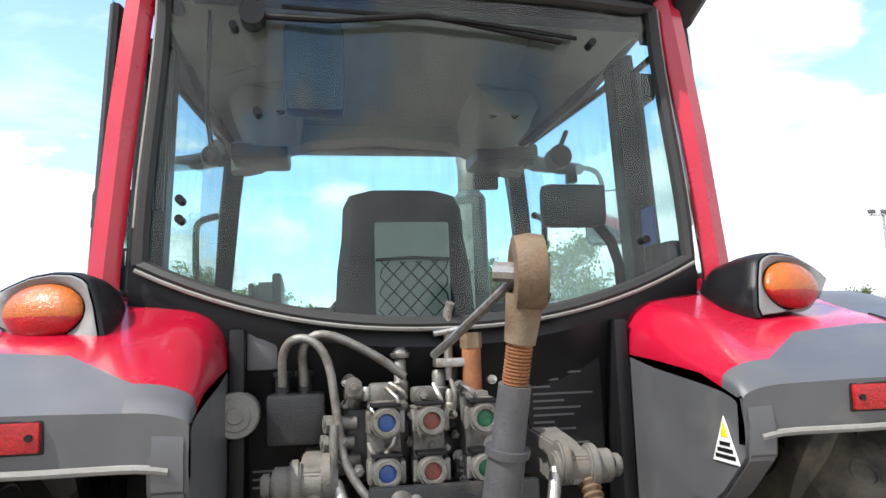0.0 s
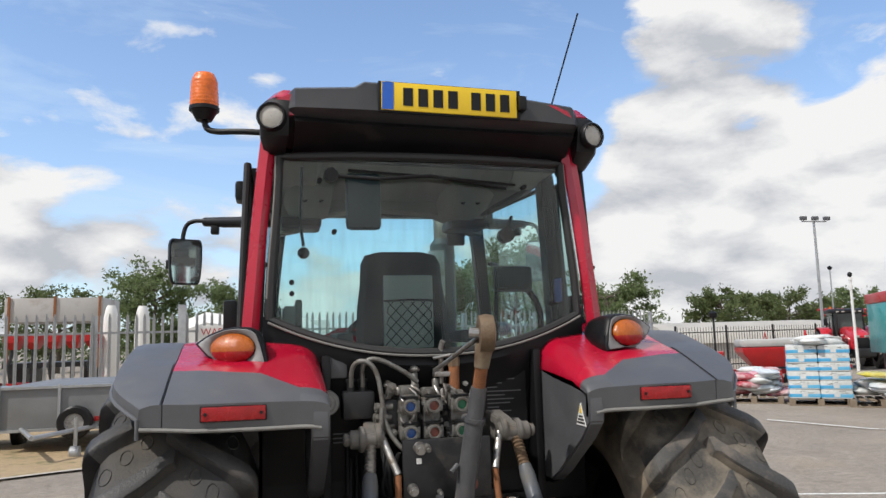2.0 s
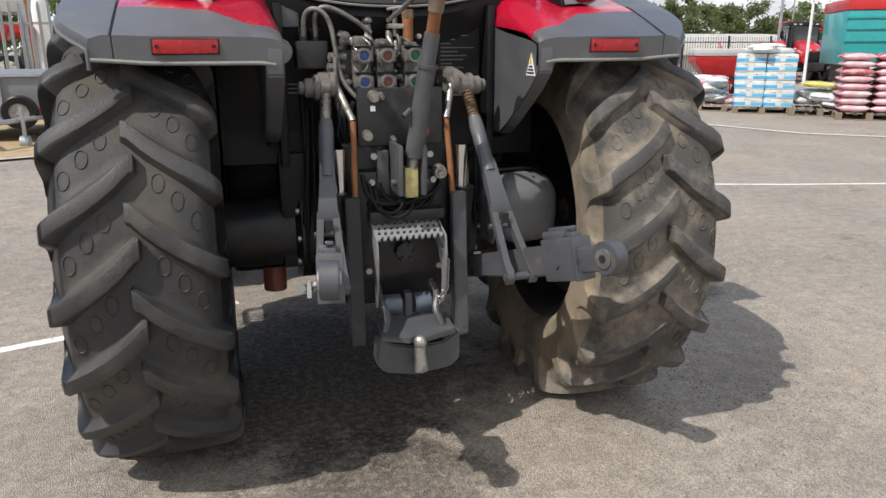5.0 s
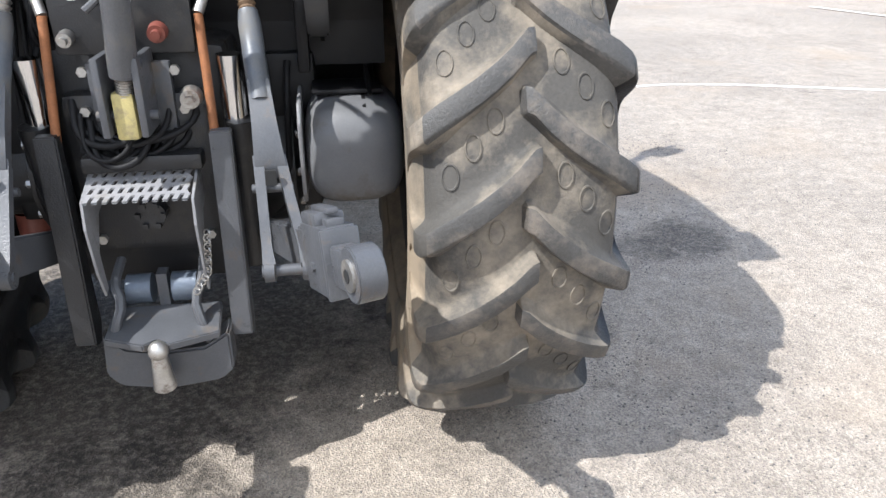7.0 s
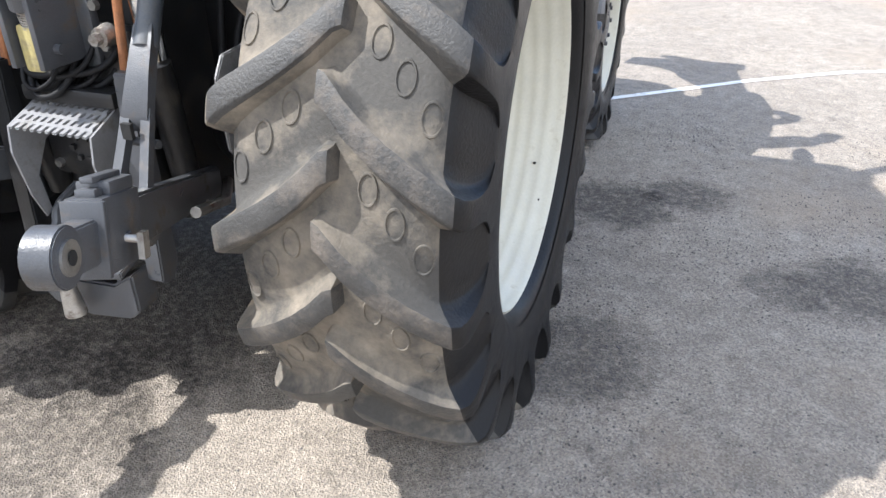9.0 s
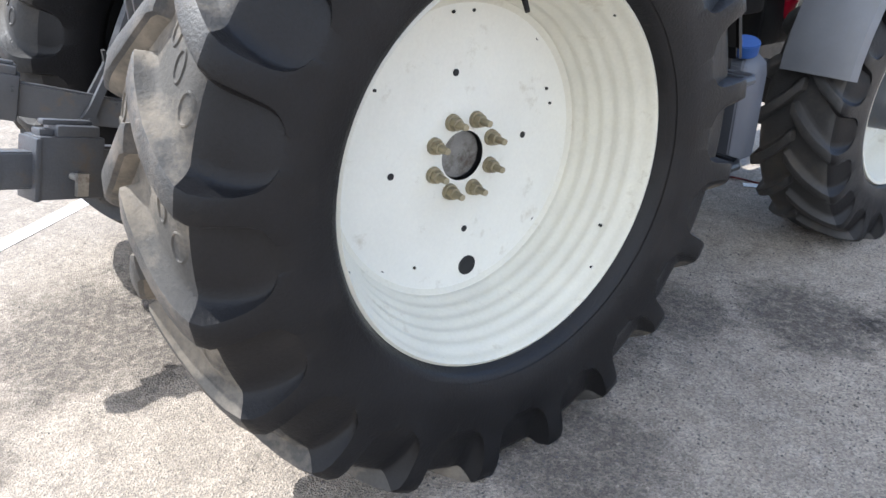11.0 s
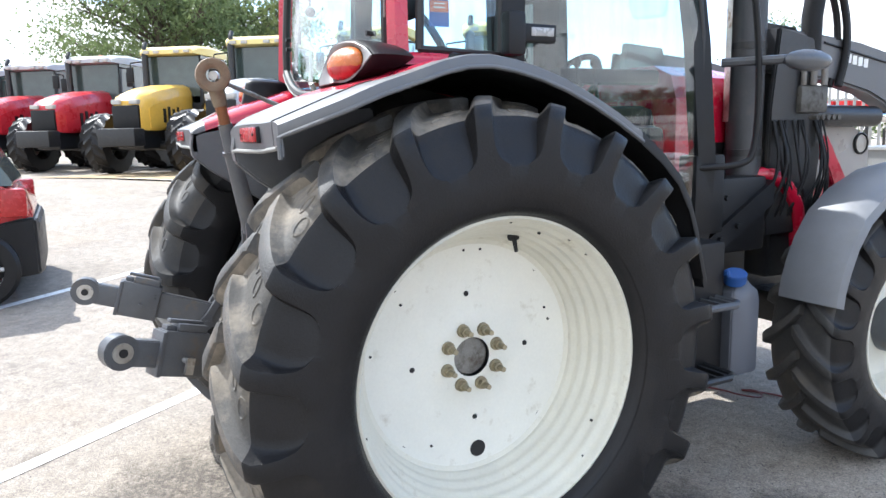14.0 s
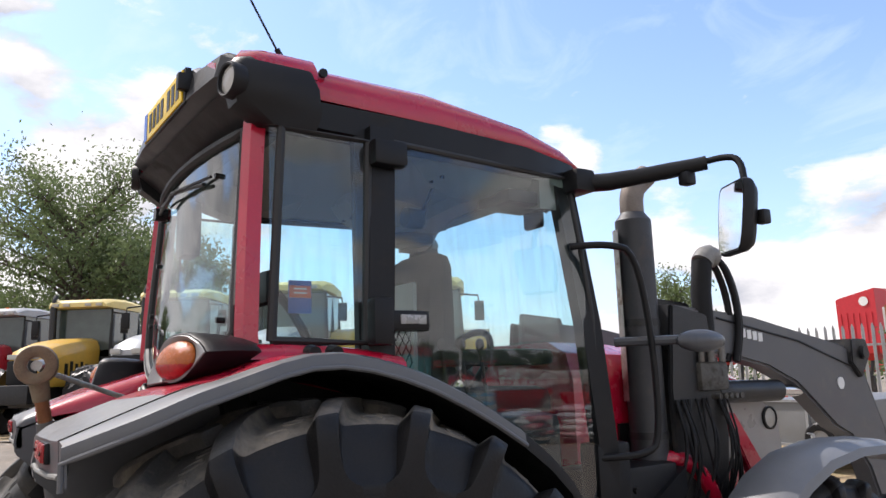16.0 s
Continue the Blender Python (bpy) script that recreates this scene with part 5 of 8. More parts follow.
# windscreen
ws = Build().loft([[(x, 1.18 + .03 * (1 - (x / .6) ** 2) - .04 * k, lerp(1.55, 2.30, k)) for k in (0, .5, 1)] for x in (-.56, -.3, 0, .3, .56)], closed=False)
part("windscreen", ws, M_GLASSC, tractor, "clear windscreen", clean=False)

# ---- three-point linkage and rear hydraulics ----
for s, tip in ((1, (.487, -.975, .826)), (-1, (-.355, -1.04, .855))):
    tip = Vector(tip)
    root = Vector((.235 * s, -.22, .60))
    d = (tip - root)
    ang = math.degrees(math.atan2(-d.x, d.y))
    b = Build()
    rings = []
    for k, hz in ((0, .04), (.25, .045), (.60, .054), (.80, .054)):
        p = root + d * k
        rings.append([(p.x - .016, p.y, p.z - hz), (p.x + .016, p.y, p.z - hz), (p.x + .016, p.y, p.z + hz), (p.x - .016, p.y, p.z + hz)])
    b.loft(rings)
    lk = part("lower_link", b, M_GMET, tractor, "grey painted lower link arm", bevel=.006)
    # telescopic end: sleeve with latch, then the eye
    u = d.normalized()
    up = Vector((0, 0, 1))
    rt = u.cross(up).normalized()
    upv = rt.cross(u)
    m = Matrix((rt, u, upv)).transposed().to_4x4()
    p = root + d * .80
    m.translation = p
    e = Build().box(-.034, .034, -.095, .052, -.064, .074, m, bev=.006)
    part("sleeve", e, M_GMET, lk, "grey extension sleeve")
    part("latch_block", Build().box(-.030, .032, -.085, .012, .070, .098, m, bev=.007), M_GMET, lk)
    part("latch_stop", Build().box(-.018, .018, .014, .044, .070, .088, m, bev=.004), M_GMET, lk)
    part("latch_lever", Build().box(-.012, .012, -.075, .035, .096, .108, m, bev=.004), M_GMET, lk)
    part("collar", Build().box(-.038, .038, .046, .060, -.066, .070, m, bev=.004), M_GMET, lk)
    for w in (.034, -.034):
        part("bolt", Build().cyl(tuple(m @ Vector((w * .95, -.03, -.01))), tuple(m @ Vector((w * 1.2, -.03, -.01))), .010, seg=6), M_GMET, lk)
    e = Build().box(-.024, .024, .0, .14, -.04, .04, m, bev=.006)
    me_ = Matrix(m)
    me_.translation = tip
    e.loft([[tuple(me_ @ Vector((w, .052 * math.cos(t), .052 * math.sin(t)))) for t in (2 * math.pi * k / 24 for k in range(24))] for w in (-.026, .026)])
    part("link_eye", e, M_GMET, lk, "rounded link eye", bevel=.003)
    for w0, w1, w2 in ((-.031, -.025, -.033), (.025, .031, .032)):
        part("ball_joint", Build().loft([[tuple(me_ @ Vector((w, .03 * math.cos(t), .03 * math.sin(t)))) for t in (2 * math.pi * k / 20 for k in range(20))] for w in (w0, w1)]), M_STEEL, lk, "bright ball joint")
        part("pin_hole", Build().loft([[tuple(me_ @ Vector((q, .013 * math.cos(t), .013 * math.sin(t)))) for t in (2 * math.pi * k / 16 for k in range(16))] for q in (w2, w2 + .001)]), M_DARK, lk)
    pn = Build().cyl(tuple(m @ Vector((-.03 * s, -.02, -.01))), tuple(m @ Vector((-.06 * s, -.03, -.015))), .008, seg=10)
    pn.box(-.062 * s - .006, -.062 * s + .006, -.04, -.015, -.05, .0, m)
    part("latch_pin", pn, M_STEEL, lk)
    # lift rod
    top, mid, low = Vector((.262 * s, -.275, 1.295)), Vector((.308 * s, -.54, .865)), Vector((.335 * s, -.655, .685))
    if s < 0:
        top, mid, low = Vector((-.245, -.275, 1.295)), Vector((-.285, -.50, .87)), Vector((-.295, -.62, .69))
    b = Build()
    run, rad = [top], [.016]
    for k in range(20):
        run.append(lerp(top, mid, .012 + .013 * k))
        rad.append(.021 if k % 2 else .016)
    b.tube(run, rad, 12)
    rod = part("lift_rod", b, M_OCHRE if s > 0 else M_STEEL, tractor, "threaded lift rod", angle=40)
    b = Build().tube([lerp(top, mid, .24), lerp(top, mid, .30), lerp(top, mid, .60), lerp(top, mid, .66)], [.022, .026, .026, .027], 14)
    part("rod_tube", b, mat("blue grey painted steel", (.075, .085, .10), .35, 0, .25, 12, 220, .1, dirt=(.13, .125, .115), dirt_at=.55, dirt_scale=8), rod, "blue-grey lift rod tube", angle=50)
    def bar(bd, run, half, deep):
        # flat bar of rectangular section along a run of points
        bd.loft([[(p.x - w, p.y, p.z - q), (p.x + w, p.y, p.z - q), (p.x + w, p.y - q * .6, p.z + q), (p.x - w, p.y - q * .6, p.z + q)] for p, w, q in ((r, half[i], deep[i]) for i, r in enumerate(run))])

    b = Build()
    bar(b, [lerp(top, mid, .56), lerp(top, mid, .60), lerp(top, mid, .80), lerp(top, mid, .98)], [.018, .024, .028, .034], [.012, .018, .02, .018])
    for dx in (-.030, .030):
        o = Vector((dx, 0, 0))
        bar(b, [lerp(top, mid, .93) + o * .8, lerp(mid, low, .25) + o, lerp(mid, low, .8) + o * 1.3, low + o * 1.35], [.012, .011, .011, .014], [.014, .014, .016, .022])
        b.cyl(low + o * 1.0, low + o * 1.75, .026, seg=14)
    b.cyl(low + Vector((-.058, 0, 0)), low + Vector((.058, 0, 0)), .013, seg=12)
    b.cyl(mid + Vector((-.046, 0, -.03)), mid + Vector((.046, 0, -.03)), .010, seg=10)
    part("rod_fork", b, M_GMET, rod, "grey forked rod end", angle=50)
    part("fork_slot", Build().box(mid.x - .012, mid.x + .012, mid.y - .036, mid.y - .026, mid.z - .012, mid.z + .022), M_DARK, rod)
    # lift arm on the rockshaft
    b = Build()
    rings = []
    for k, w, h in ((0, .035, .06), (.5, .03, .05), (.85, .026, .04), (1.08, .02, .025)):
        p = Vector((.20 * s, .0, 1.33)).lerp(Vector((.245 * s, -.275, 1.30)), k)
        rings.append([(p.x - w, p.y, p.z - h), (p.x + w, p.y, p.z - h), (p.x + w, p.y, p.z + h), (p.x - w, p.y, p.z + h)])
    b.loft(rings)
    b.cyl((.20 * s, -.27, 1.30), (.315 * s, -.27, 1.30), .032, seg=18)
    b.cyl((.315 * s, -.27, 1.30), (.335 * s, -.27, 1.30), .022, seg=14)
    b.cyl((.21 * s, -.27, 1.31), (.23 * s, -.27, 1.31), .042, seg=18)
    b.cyl((.265 * s, -.27, 1.30), (.285 * s, -.27, 1.30), .043, seg=18)
    part("lift_arm", b, M_PIN, tractor, "weathered lift arm with a pin", bevel=.004)
    # lift cylinder with its rod
    x = .175 * s
    part("lift_cylinder", Build().cyl((x + .055 * s, -.36, .95), (x + .04 * s, -.30, .55), .036, seg=18), M_BLKMET, tractor)
    part("cylinder_rod", Build().cyl((x + .045 * s, -.345, .94), (x + .045 * s, -.35, 1.10), .03, seg=18), M_CHROME, tractor, "chrome cylinder rod")
    part("stay_rod", Build().cyl((x, -.40, .92), (x - .01 * s, -.35, 1.19), .0105, seg=12), M_RUST, tractor, "rusty stay rod")
    part("stay_rod", Build().cyl((x - .01 * s, -.35, 1.19), (x + .03 * s, -.28, 1.30), .0125, seg=12), M_STEEL, tractor)
    # drop plates of the hitch frame
    b = Build().prism([(-.395, .94), (-.43, .94), (-.47, .42), (-.43, .40), (-.40, .45)], "x", *sorted((.165 * s, .215 * s)))
    part("drop_plate", b, M_GMET if s > 0 else M_BLKMET, tractor, "flat hitch drop plate", bevel=.004)
    part("check_chain", Build().tube([(.24 * s, -.18, .58), (.33 * s, -.32, .60), (.38 * s, -.5, .66)], .014, 8), M_STEEL, tractor)

# PTO guard, pickup hitch
guard = Build()
th = .005
for y0, y1, z0, z1 in ((-.33, -.492, .868, .803),):
    nx, ny = 10, 5
    for iy in range(ny + 1):
        ya, yb = lerp(y0, y1, (iy) / (ny + 1)), lerp(y0, y1, (iy + .34) / (ny + 1))
        za, zb_ = lerp(z0, z1, (iy) / (ny + 1)), lerp(z0, z1, (iy + .34) / (ny + 1))
        guard.add([(-.118, ya, za), (.108, ya, za), (.112, yb, zb_), (-.122, yb, zb_), (-.118, ya, za - th), (.108, ya, za - th), (.112, yb, zb_ - th), (-.122, yb, zb_ - th)],
                  [(0, 1, 2, 3), (7, 6, 5, 4), (0, 4, 5, 1), (1, 5, 6, 2), (2, 6, 7, 3), (3, 7, 4, 0)])
        yc = lerp(y0, y1, (iy + 1) / (ny + 1))
        zc = lerp(z0, z1, (iy + 1) / (ny + 1))
        for ix in range(nx + 1):
            xa = lerp(-.12, .11, ix / (nx + .5)) + (.004 if iy % 2 else 0)
            guard.add([(xa, yb, zb_), (xa + .012, yb, zb_), (xa + .006, yc, zc), (xa - .006, yc, zc), (xa, yb, zb_ - th), (xa + .012, yb, zb_ - th), (xa + .006, yc, zc - th), (xa - .006, yc, zc - th)],
                      [(0, 1, 2, 3), (7, 6, 5, 4), (0, 3, 7, 4), (1, 5, 6, 2)])
pg = part("pto_guard", guard, M_GUARD, tractor, "slotted grey power shaft guard", smooth=False)
for s in (1, -1):
    w = Build()
    x = .118 * s
    w.prism([(-.33, .868), (-.492, .803), (-.503, .74), (-.485, .62), (-.46, .55), (-.44, .56), (-.45, .66), (-.40, .74), (-.35, .76)], "x", *sorted((x, x + .006 * s)))
    part("guard_side", w, M_GUARD, pg, smooth=False)
b = Build().cyl((0, -.28, .73), (0, -.40, .73), .034, seg=20)
b.cyl((0, -.28, .73), (0, -.33, .73), .075, seg=24)
pto = part("pto_shaft", b, M_BLKMET, tractor, "splined power take-off shaft")
for k in range(6):
    a = 2 * math.pi * k / 6
    part("spline", Build().box(-.006 + .03 * math.cos(a), .006 + .03 * math.cos(a), -.41, -.33, .724 + .03 * math.sin(a), .736 + .03 * math.sin(a)), M_BLKMET, pto, smooth=False)
part("pto_plate", Build().box(-.10, .10, -.325, -.30, .60, .80, bev=.01), M_BLKMET, tractor)
b = Build()
b.prism([(-.13, .47), (-.14, .36), (-.11, .325), (0, .305), (.13, .32), (.165, .35), (.165, .46), (.10, .42), (0, .415), (-.08, .43)], "y", -.52, -.44)
hitch = part("pickup_hitch", b, M_GMET, tractor, "grey pick-up hitch frame", bevel=.006)
part("hitch_plate", Build().loft([[(-.12, -.42, .495), (.14, -.42, .495), (.145, -.53, .47), (.03, -.565, .465), (.0, -.54, .465), (-.03, -.565, .465), (-.125, -.53, .47)], [(-.12, -.42, .475), (.14, -.42, .475), (.145, -.53, .45), (.03, -.565, .445), (.0, -.54, .445), (-.03, -.565, .445), (-.125, -.53, .45)]]), M_GMET, hitch, bevel=.003)
part("hitch_ball", Build().cyl((.005, -.565, .345), (.005, -.568, .44), .028, .018, 16).ball((.005, -.568, .45), .024, .024, .026, 14, 10), M_STEEL, hitch, "worn tow pin")
for s in (-1, 1):
    part("hitch_arm", Build().tube([(.10 * s, -.36, .60), (.105 * s, -.44, .57), (.085 * s, -.47, .53), (.10 * s, -.50, .49), (.12 * s, -.50, .40)], .012, 8, smooth=1), M_GMET, hitch)
    part("hitch_roller", Build().cyl((.025 * s, -.40, .535), (.085 * s, -.40, .535), .038, seg=20), mat("blue grey roller", (.10, .12, .15), .35, .3, .2), hitch)
part("frame_bar", Build().box(-.01, .015, -.42, -.38, .48, .58), M_GMET, hitch)
b = Build()
for i in range(14):
    a = .9 if i % 2 else -.9
    c = Vector((.135 - .012 * (i / 14) - .03 * step01(i, 8, 14), -.46 - .02 * (i / 14), .70 - .011 * i))
    b.tube([tuple(c + Vector((.008 * math.cos(t), .004 * math.sin(t + a), .009 * math.sin(t)))) for t in (2 * math.pi * k / 8 for k in range(9))], .0022, 4)
part("chain", b, M_STEEL, tractor, "steel safety chain")

# stowed top link
E1, E2 = Vector((.08, -.585, 1.641)), Vector((.005, -.455, .99))
def on(k):
    return E1.lerp(E2, k)
b = Build()
b.lathe([(-.018, .024), (-.026, .04), (-.022, .056), (0, .060), (.022, .056), (.026, .04), (.018, .024), (-.018, .024)], (0, 0, 0), "x", 24)
mm = Matrix.Translation(E1) @ Matrix.Rotation(radians(-8), 4, "Z")
b.v = [tuple(mm @ Vector(p)) for p in b.v]
b.tube([on(.05), on(.16)], [.030, .024], 14)
tl = part("top_link", b, M_OCHRE, tractor, "ochre top link eye with a worn ball end", angle=50)
b = Build()
b.tube([on(.14), on(.28)], .0175, 12)
for k in range(16):
    b.tube([on(.145 + .008 * k), on(.149 + .008 * k)], .0205, 12)
part("thread", b, M_RUST, tl, "rusty thread")
b = Build().tube([on(.255), on(.27), on(.40), on(.42), on(.86)], [.025, .025, .026, .029, .031], 18)
b.cyl(on(.4), on(.418), .034, seg=18)
b.cyl(on(.62) + Vector((-.036, 0, 0)), on(.62) + Vector((-.06, -.01, -.02)), .008, seg=8)
part("sleeve", b, mat("dark grey link paint", (.075, .076, .08), .42, 0, .25, 12, 220, .15, dirt=(.11, .10, .085), dirt_at=.58, dirt_scale=12), tl, "dark grey top link sleeve", angle=40)
b = Build().tube([on(.85), on(.95)], .0185, 12)
for k in range(9):
    b.tube([on(.86 + .009 * k), on(.864 + .009 * k)], .0215, 12)
part("thread", b, M_STEEL, tl)
c = on(1.0)
b = Build().box(c.x - .024, c.x + .024, c.y - .03, c.y + .022, c.z - .05, c.z + .055, bev=.01)
part("clevis_end", b, mat("yellow clevis", (.45, .38, .16), .5, .1, .2, 20, 200, .15, dirt=(.2, .17, .12), dirt_at=.6, dirt_scale=20), tl, "yellowish clevis end")
for s in (1, -1):
    bk_ = part("top_link_bracket", Build().box(.005 + s * .04 - .008, .005 + s * .04 + .008, -.50, -.35, .95, 1.12, bev=.004), M_GMET, tractor, "grey bracket plate for the top link")
    part("foot", Build().box(s * .07 - .02, s * .07 + .02, -.375, -.35, .93, 1.09, bev=.004), M_GMET, bk_)
part("hitch_pin", Build().cyl((-.06, -.455, .99), (.07, -.455, .99), .011, seg=10), M_GMET, tractor)
part("holder_rod", Build().tube([(.08, -.585, 1.64), (.03, -.57, 1.645)], .016, 10).tube([(.06, -.575, 1.63), (.0, -.35, 1.545), (-.02, -.28, 1.52)], .008, 8), M_STEEL, tractor)

# rear plate with sockets
b = Build().box(-.15, .15, -.355, -.335, 1.105, 1.30, bev=.006)
pl2 = part("socket_plate", b, M_BLKMET, tractor, "black plate with sockets and bolts")
for x, z, r, mt in ((-.095, 1.275, .02, M_STEEL), (-.12, 1.145, .018, M_STEEL), (.075, 1.155, .022, M_CAPRED), (-.07, 1.275, .012, M_ALU), (.09, 1.27, .012, M_STEEL), (-.03, 1.13, .009, M_STEEL)):
    part("socket", Build().cyl((x, -.355, z), (x, -.385, z - .004), r, r * .9, 16).cyl((x, -.385, z - .004), (x, -.40, z - .006), r * .55, r * .5, 12), mt, pl2)
part("tag", Build().box(-.105, -.088, -.357, -.3555, 1.222, 1.24), M_WHITE, pl2, smooth=False)

# valve block with couplers
M_DULL = mat("oily dull metal", (.095, .09, .08), .5, .4, .3, 24, 240, .25, dirt=(.05, .042, .034), dirt_at=.56, dirt_scale=20)
# black backing, so the shade in the gaps between fittings is in its colour
valve = part("valve_block", Build().box(-.185, .09, -.235, -.13, 1.29, 1.425, bev=.012), M_BLKMET, tractor, "black hydraulic valve block behind the couplers", angle=40)
for i, (x, mt) in enumerate(((-.115, M_CAPBLUE), (-.035, M_CAPRED), (.062, M_CAPGREEN))):
    c = Build().box(x - .03, x + .03, -.285, -.225, 1.285, 1.44 - .012 * (i == 1), bev=.008)
    c.box(x - .024, x + .024, -.265, -.20, 1.43, 1.47 - .01 * i, bev=.008)
    part("valve_body", c, M_ALU, valve, "grey cast valve body", angle=40)
    for j, z in enumerate((1.405, 1.318)):
        c = Build().lathe([(.27, .025), (.31, .025), (.31, .028), (.322, .028), (.322, .025), (.333, .023), (.333, .0165), (.322, .015)], (x, 0, z), "y", 20, 0, -1)
        cp = part("coupler", c, M_ALU, valve, "round hydraulic coupler", angle=40)
        part("coupler_cap", Build().lathe([(.318, .0165), (.326, .0155), (.328, .010), (.328, .001)], (x, 0, z), "y", 18, 0, -1), mt, cp)
        part("flap", Build().box(x - .027, x + .027, -.325, -.285, z + .026, z + .033, bev=.003), M_BLACK, cp)
        for q in (-1, 1):
            part("lug", Build().box(x + q * .029 - .005, x + q * .029 + .005, -.315, -.27, z - .02, z + .02, bev=.004), M_ALU, cp)
for x, y, z0, z1, r, mt in ((-.165, -.20, 1.425, 1.475, .017, M_ALU), (-.145, -.25, 1.44, 1.465, .012, M_STEEL), (-.075, -.19, 1.42, 1.515, .016, M_ALU), (-.075, -.19, 1.515, 1.535, .021, M_STEEL), (.0, -.20, 1.42, 1.49, .018, M_ALU), (.012, -.25, 1.40, 1.455, .011, M_STEEL), (.03, -.19, 1.42, 1.50, .013, M_DULL)):
    part("fitting", Build().lathe([(z0, r * .8), (z0 + .008, r), (lerp(z0, z1, .5), r), (lerp(z0, z1, .55), r * .75), (z1 - .006, r * .75), (z1, r * .5), (z1, .001)], (x, y, 0), "z", 12), mt, valve, angle=40)
for x, z in ((-.195, 1.40), (-.20, 1.365), (-.19, 1.33), (-.155, 1.45)):
    part("fitting", Build().cyl((x + .03, -.24, z), (x - .03, -.25, z + .004), .013, .011, 10).cyl((x - .015, -.247, z), (x - .028, -.25, z), .018, seg=6), M_ALU, valve, angle=40)
random.seed(17)
for i in range(46):
    x, z = random.uniform(-.20, .10), random.uniform(1.26, 1.49)
    r = random.uniform(.006, .012)
    y = random.uniform(-.30, -.235)
    f = Build().cyl((x, -.22, z), (x, y, z), r, r, 6).cyl((x, y, z), (x, y - .012, z + random.uniform(-.004, .004)), r * .62, r * .55, 10)
    if i % 3 == 0:
        f.cyl((x, y + .01, z), (x, y + .018, z), r * 1.45, r * 1.45, 12)
    part("bolt", f, (M_ALU, M_PIN, M_DULL, M_STEEL)[i % 4], valve, angle=40)
for i in range(14):
    x, z = random.uniform(-.19, .09), random.uniform(1.30, 1.46)
    q = random.uniform(.02, .05)
    part("link_rod", Build().tube([(x, -.30, z), (x + random.uniform(-.02, .02), -.315, z + q * .5), (x + random.uniform(-.03, .03), -.29, z + q)], .0042, 6, smooth=1), (M_STEEL, M_PIN)[i % 2], valve, angle=60)
for i in range(16):
    x = random.uniform(-.20, .12)
    part("hose", Build().tube([(x, -.26, 1.29), (x + random.uniform(-.03, .03), -.31, 1.22), (x + random.uniform(-.05, .05), -.30, 1.13), (x * .8, -.24, 1.06)], random.uniform(.006, .011), 8, smooth=2), M_HOSE, valve, angle=60)
b = Build().tube([(.02, -.2, 1.47), (.02, -.21, 1.60), (.025, -.22, 1.62)], .009, 10)
part("valve_stem", b, M_STEEL, valve)
part("stem_plate", Build().box(-.01, .05, -.235, -.19, 1.495, 1.512, bev=.004), M_STEEL, valve)
part("stem_arm", Build().tube([(-.01, -.215, 1.56), (.05, -.215, 1.57)], .006, 8), M_STEEL, valve)
part("return_pipe", Build().cyl((.062, -.225, 1.42), (.062, -.225, 1.53), .019, seg=14), M_RUST, valve)
part("return_cap", Build().cyl((.062, -.225, 1.53), (.062, -.225, 1.56), .022, seg=6), M_OCHRE, valve)
for pts in ([(-.30, -.20, 1.47), (-.30, -.22, 1.545), (-.26, -.23, 1.565), (-.215, -.24, 1.53), (-.20, -.26, 1.42), (-.19, -.27, 1.33), (-.14, -.30, 1.26), (-.10, -.3, 1.24)],
            [(-.26, -.20, 1.47), (-.265, -.22, 1.55), (-.22, -.23, 1.572), (-.12, -.23, 1.52), (-.07, -.22, 1.48)],
            [(-.15, -.27, 1.25), (-.17, -.26, 1.19), (-.16, -.24, 1.12)], [(-.205, -.27, 1.40), (-.21, -.28, 1.3), (-.20, -.28, 1.22)]):
    part("pipe", Build().tube(pts, .0085, 10, smooth=2), M_ALU, tractor, "bent steel hydraulic pipe", angle=60)
b = Build().box(-.33, -.22, -.22, -.10, 1.36, 1.455, bev=.01)
for x in (-.30, -.26):
    b.cyl((x, -.19, 1.455), (x, -.19, 1.49), .014, seg=12)
    b.cyl((x, -.19, 1.487), (x, -.19, 1.497), .018, seg=6)
part("trailer_brake_valve", b, M_BLKMET, tractor, "dark brake valve block")
b = Build().box(-.37, -.31, -.17, -.14, 1.50, 1.59, bev=.006)
part("junction_box", b, M_GREY, tractor, "small grey box")
b = Build().cyl((-.385, -.16, 1.42), (-.385, -.215, 1.42), .043, .043, 24)
b.lathe([(0, .043), (.006, .04), (.006, .03), (.010, .028), (.010, .016), (.014, .014), (.014, .001)], (-.385, -.215, 1.42), "y", 24, 0, -1)
part("filler_cap", b, M_TRIMLINE, tractor, "pale round filler cap")
random.seed(8)
lab = part("text_label", Build().box(.195, .355, -.146, -.143, 1.30, 1.53), M_BLACK, tractor, "black label with rows of fine pale print", smooth=False)
for k in range(15):
    w = random.uniform(.05, .13) if k % 5 else random.uniform(.03, .06)
    part("print_bar", Build().box(.205, .205 + w, -.1475, -.1462, 1.515 - k * .0145, 1.519 - k * .0145), M_GREY, lab, smooth=False)
for x0, x1, z in ((-.36, -.24, 1.305), (-.36, -.27, 1.29), (-.36, -.25, 1.275)):
    part("print_bar", Build().box(x0, x1, -.1475, -.1455, z, z + .004), M_GREY, tractor, smooth=False)
for s in (1, -1):
    b = Build().box(*sorted((.37 * s, .40 * s)), -.20, -.10, 1.02, 1.58, bev=.008)
    b.box(*sorted((.20 * s, .41 * s)), -.12, -.02, .62, 1.06, bev=.02)
    part("side_frame", b, M_BLACK, tractor)
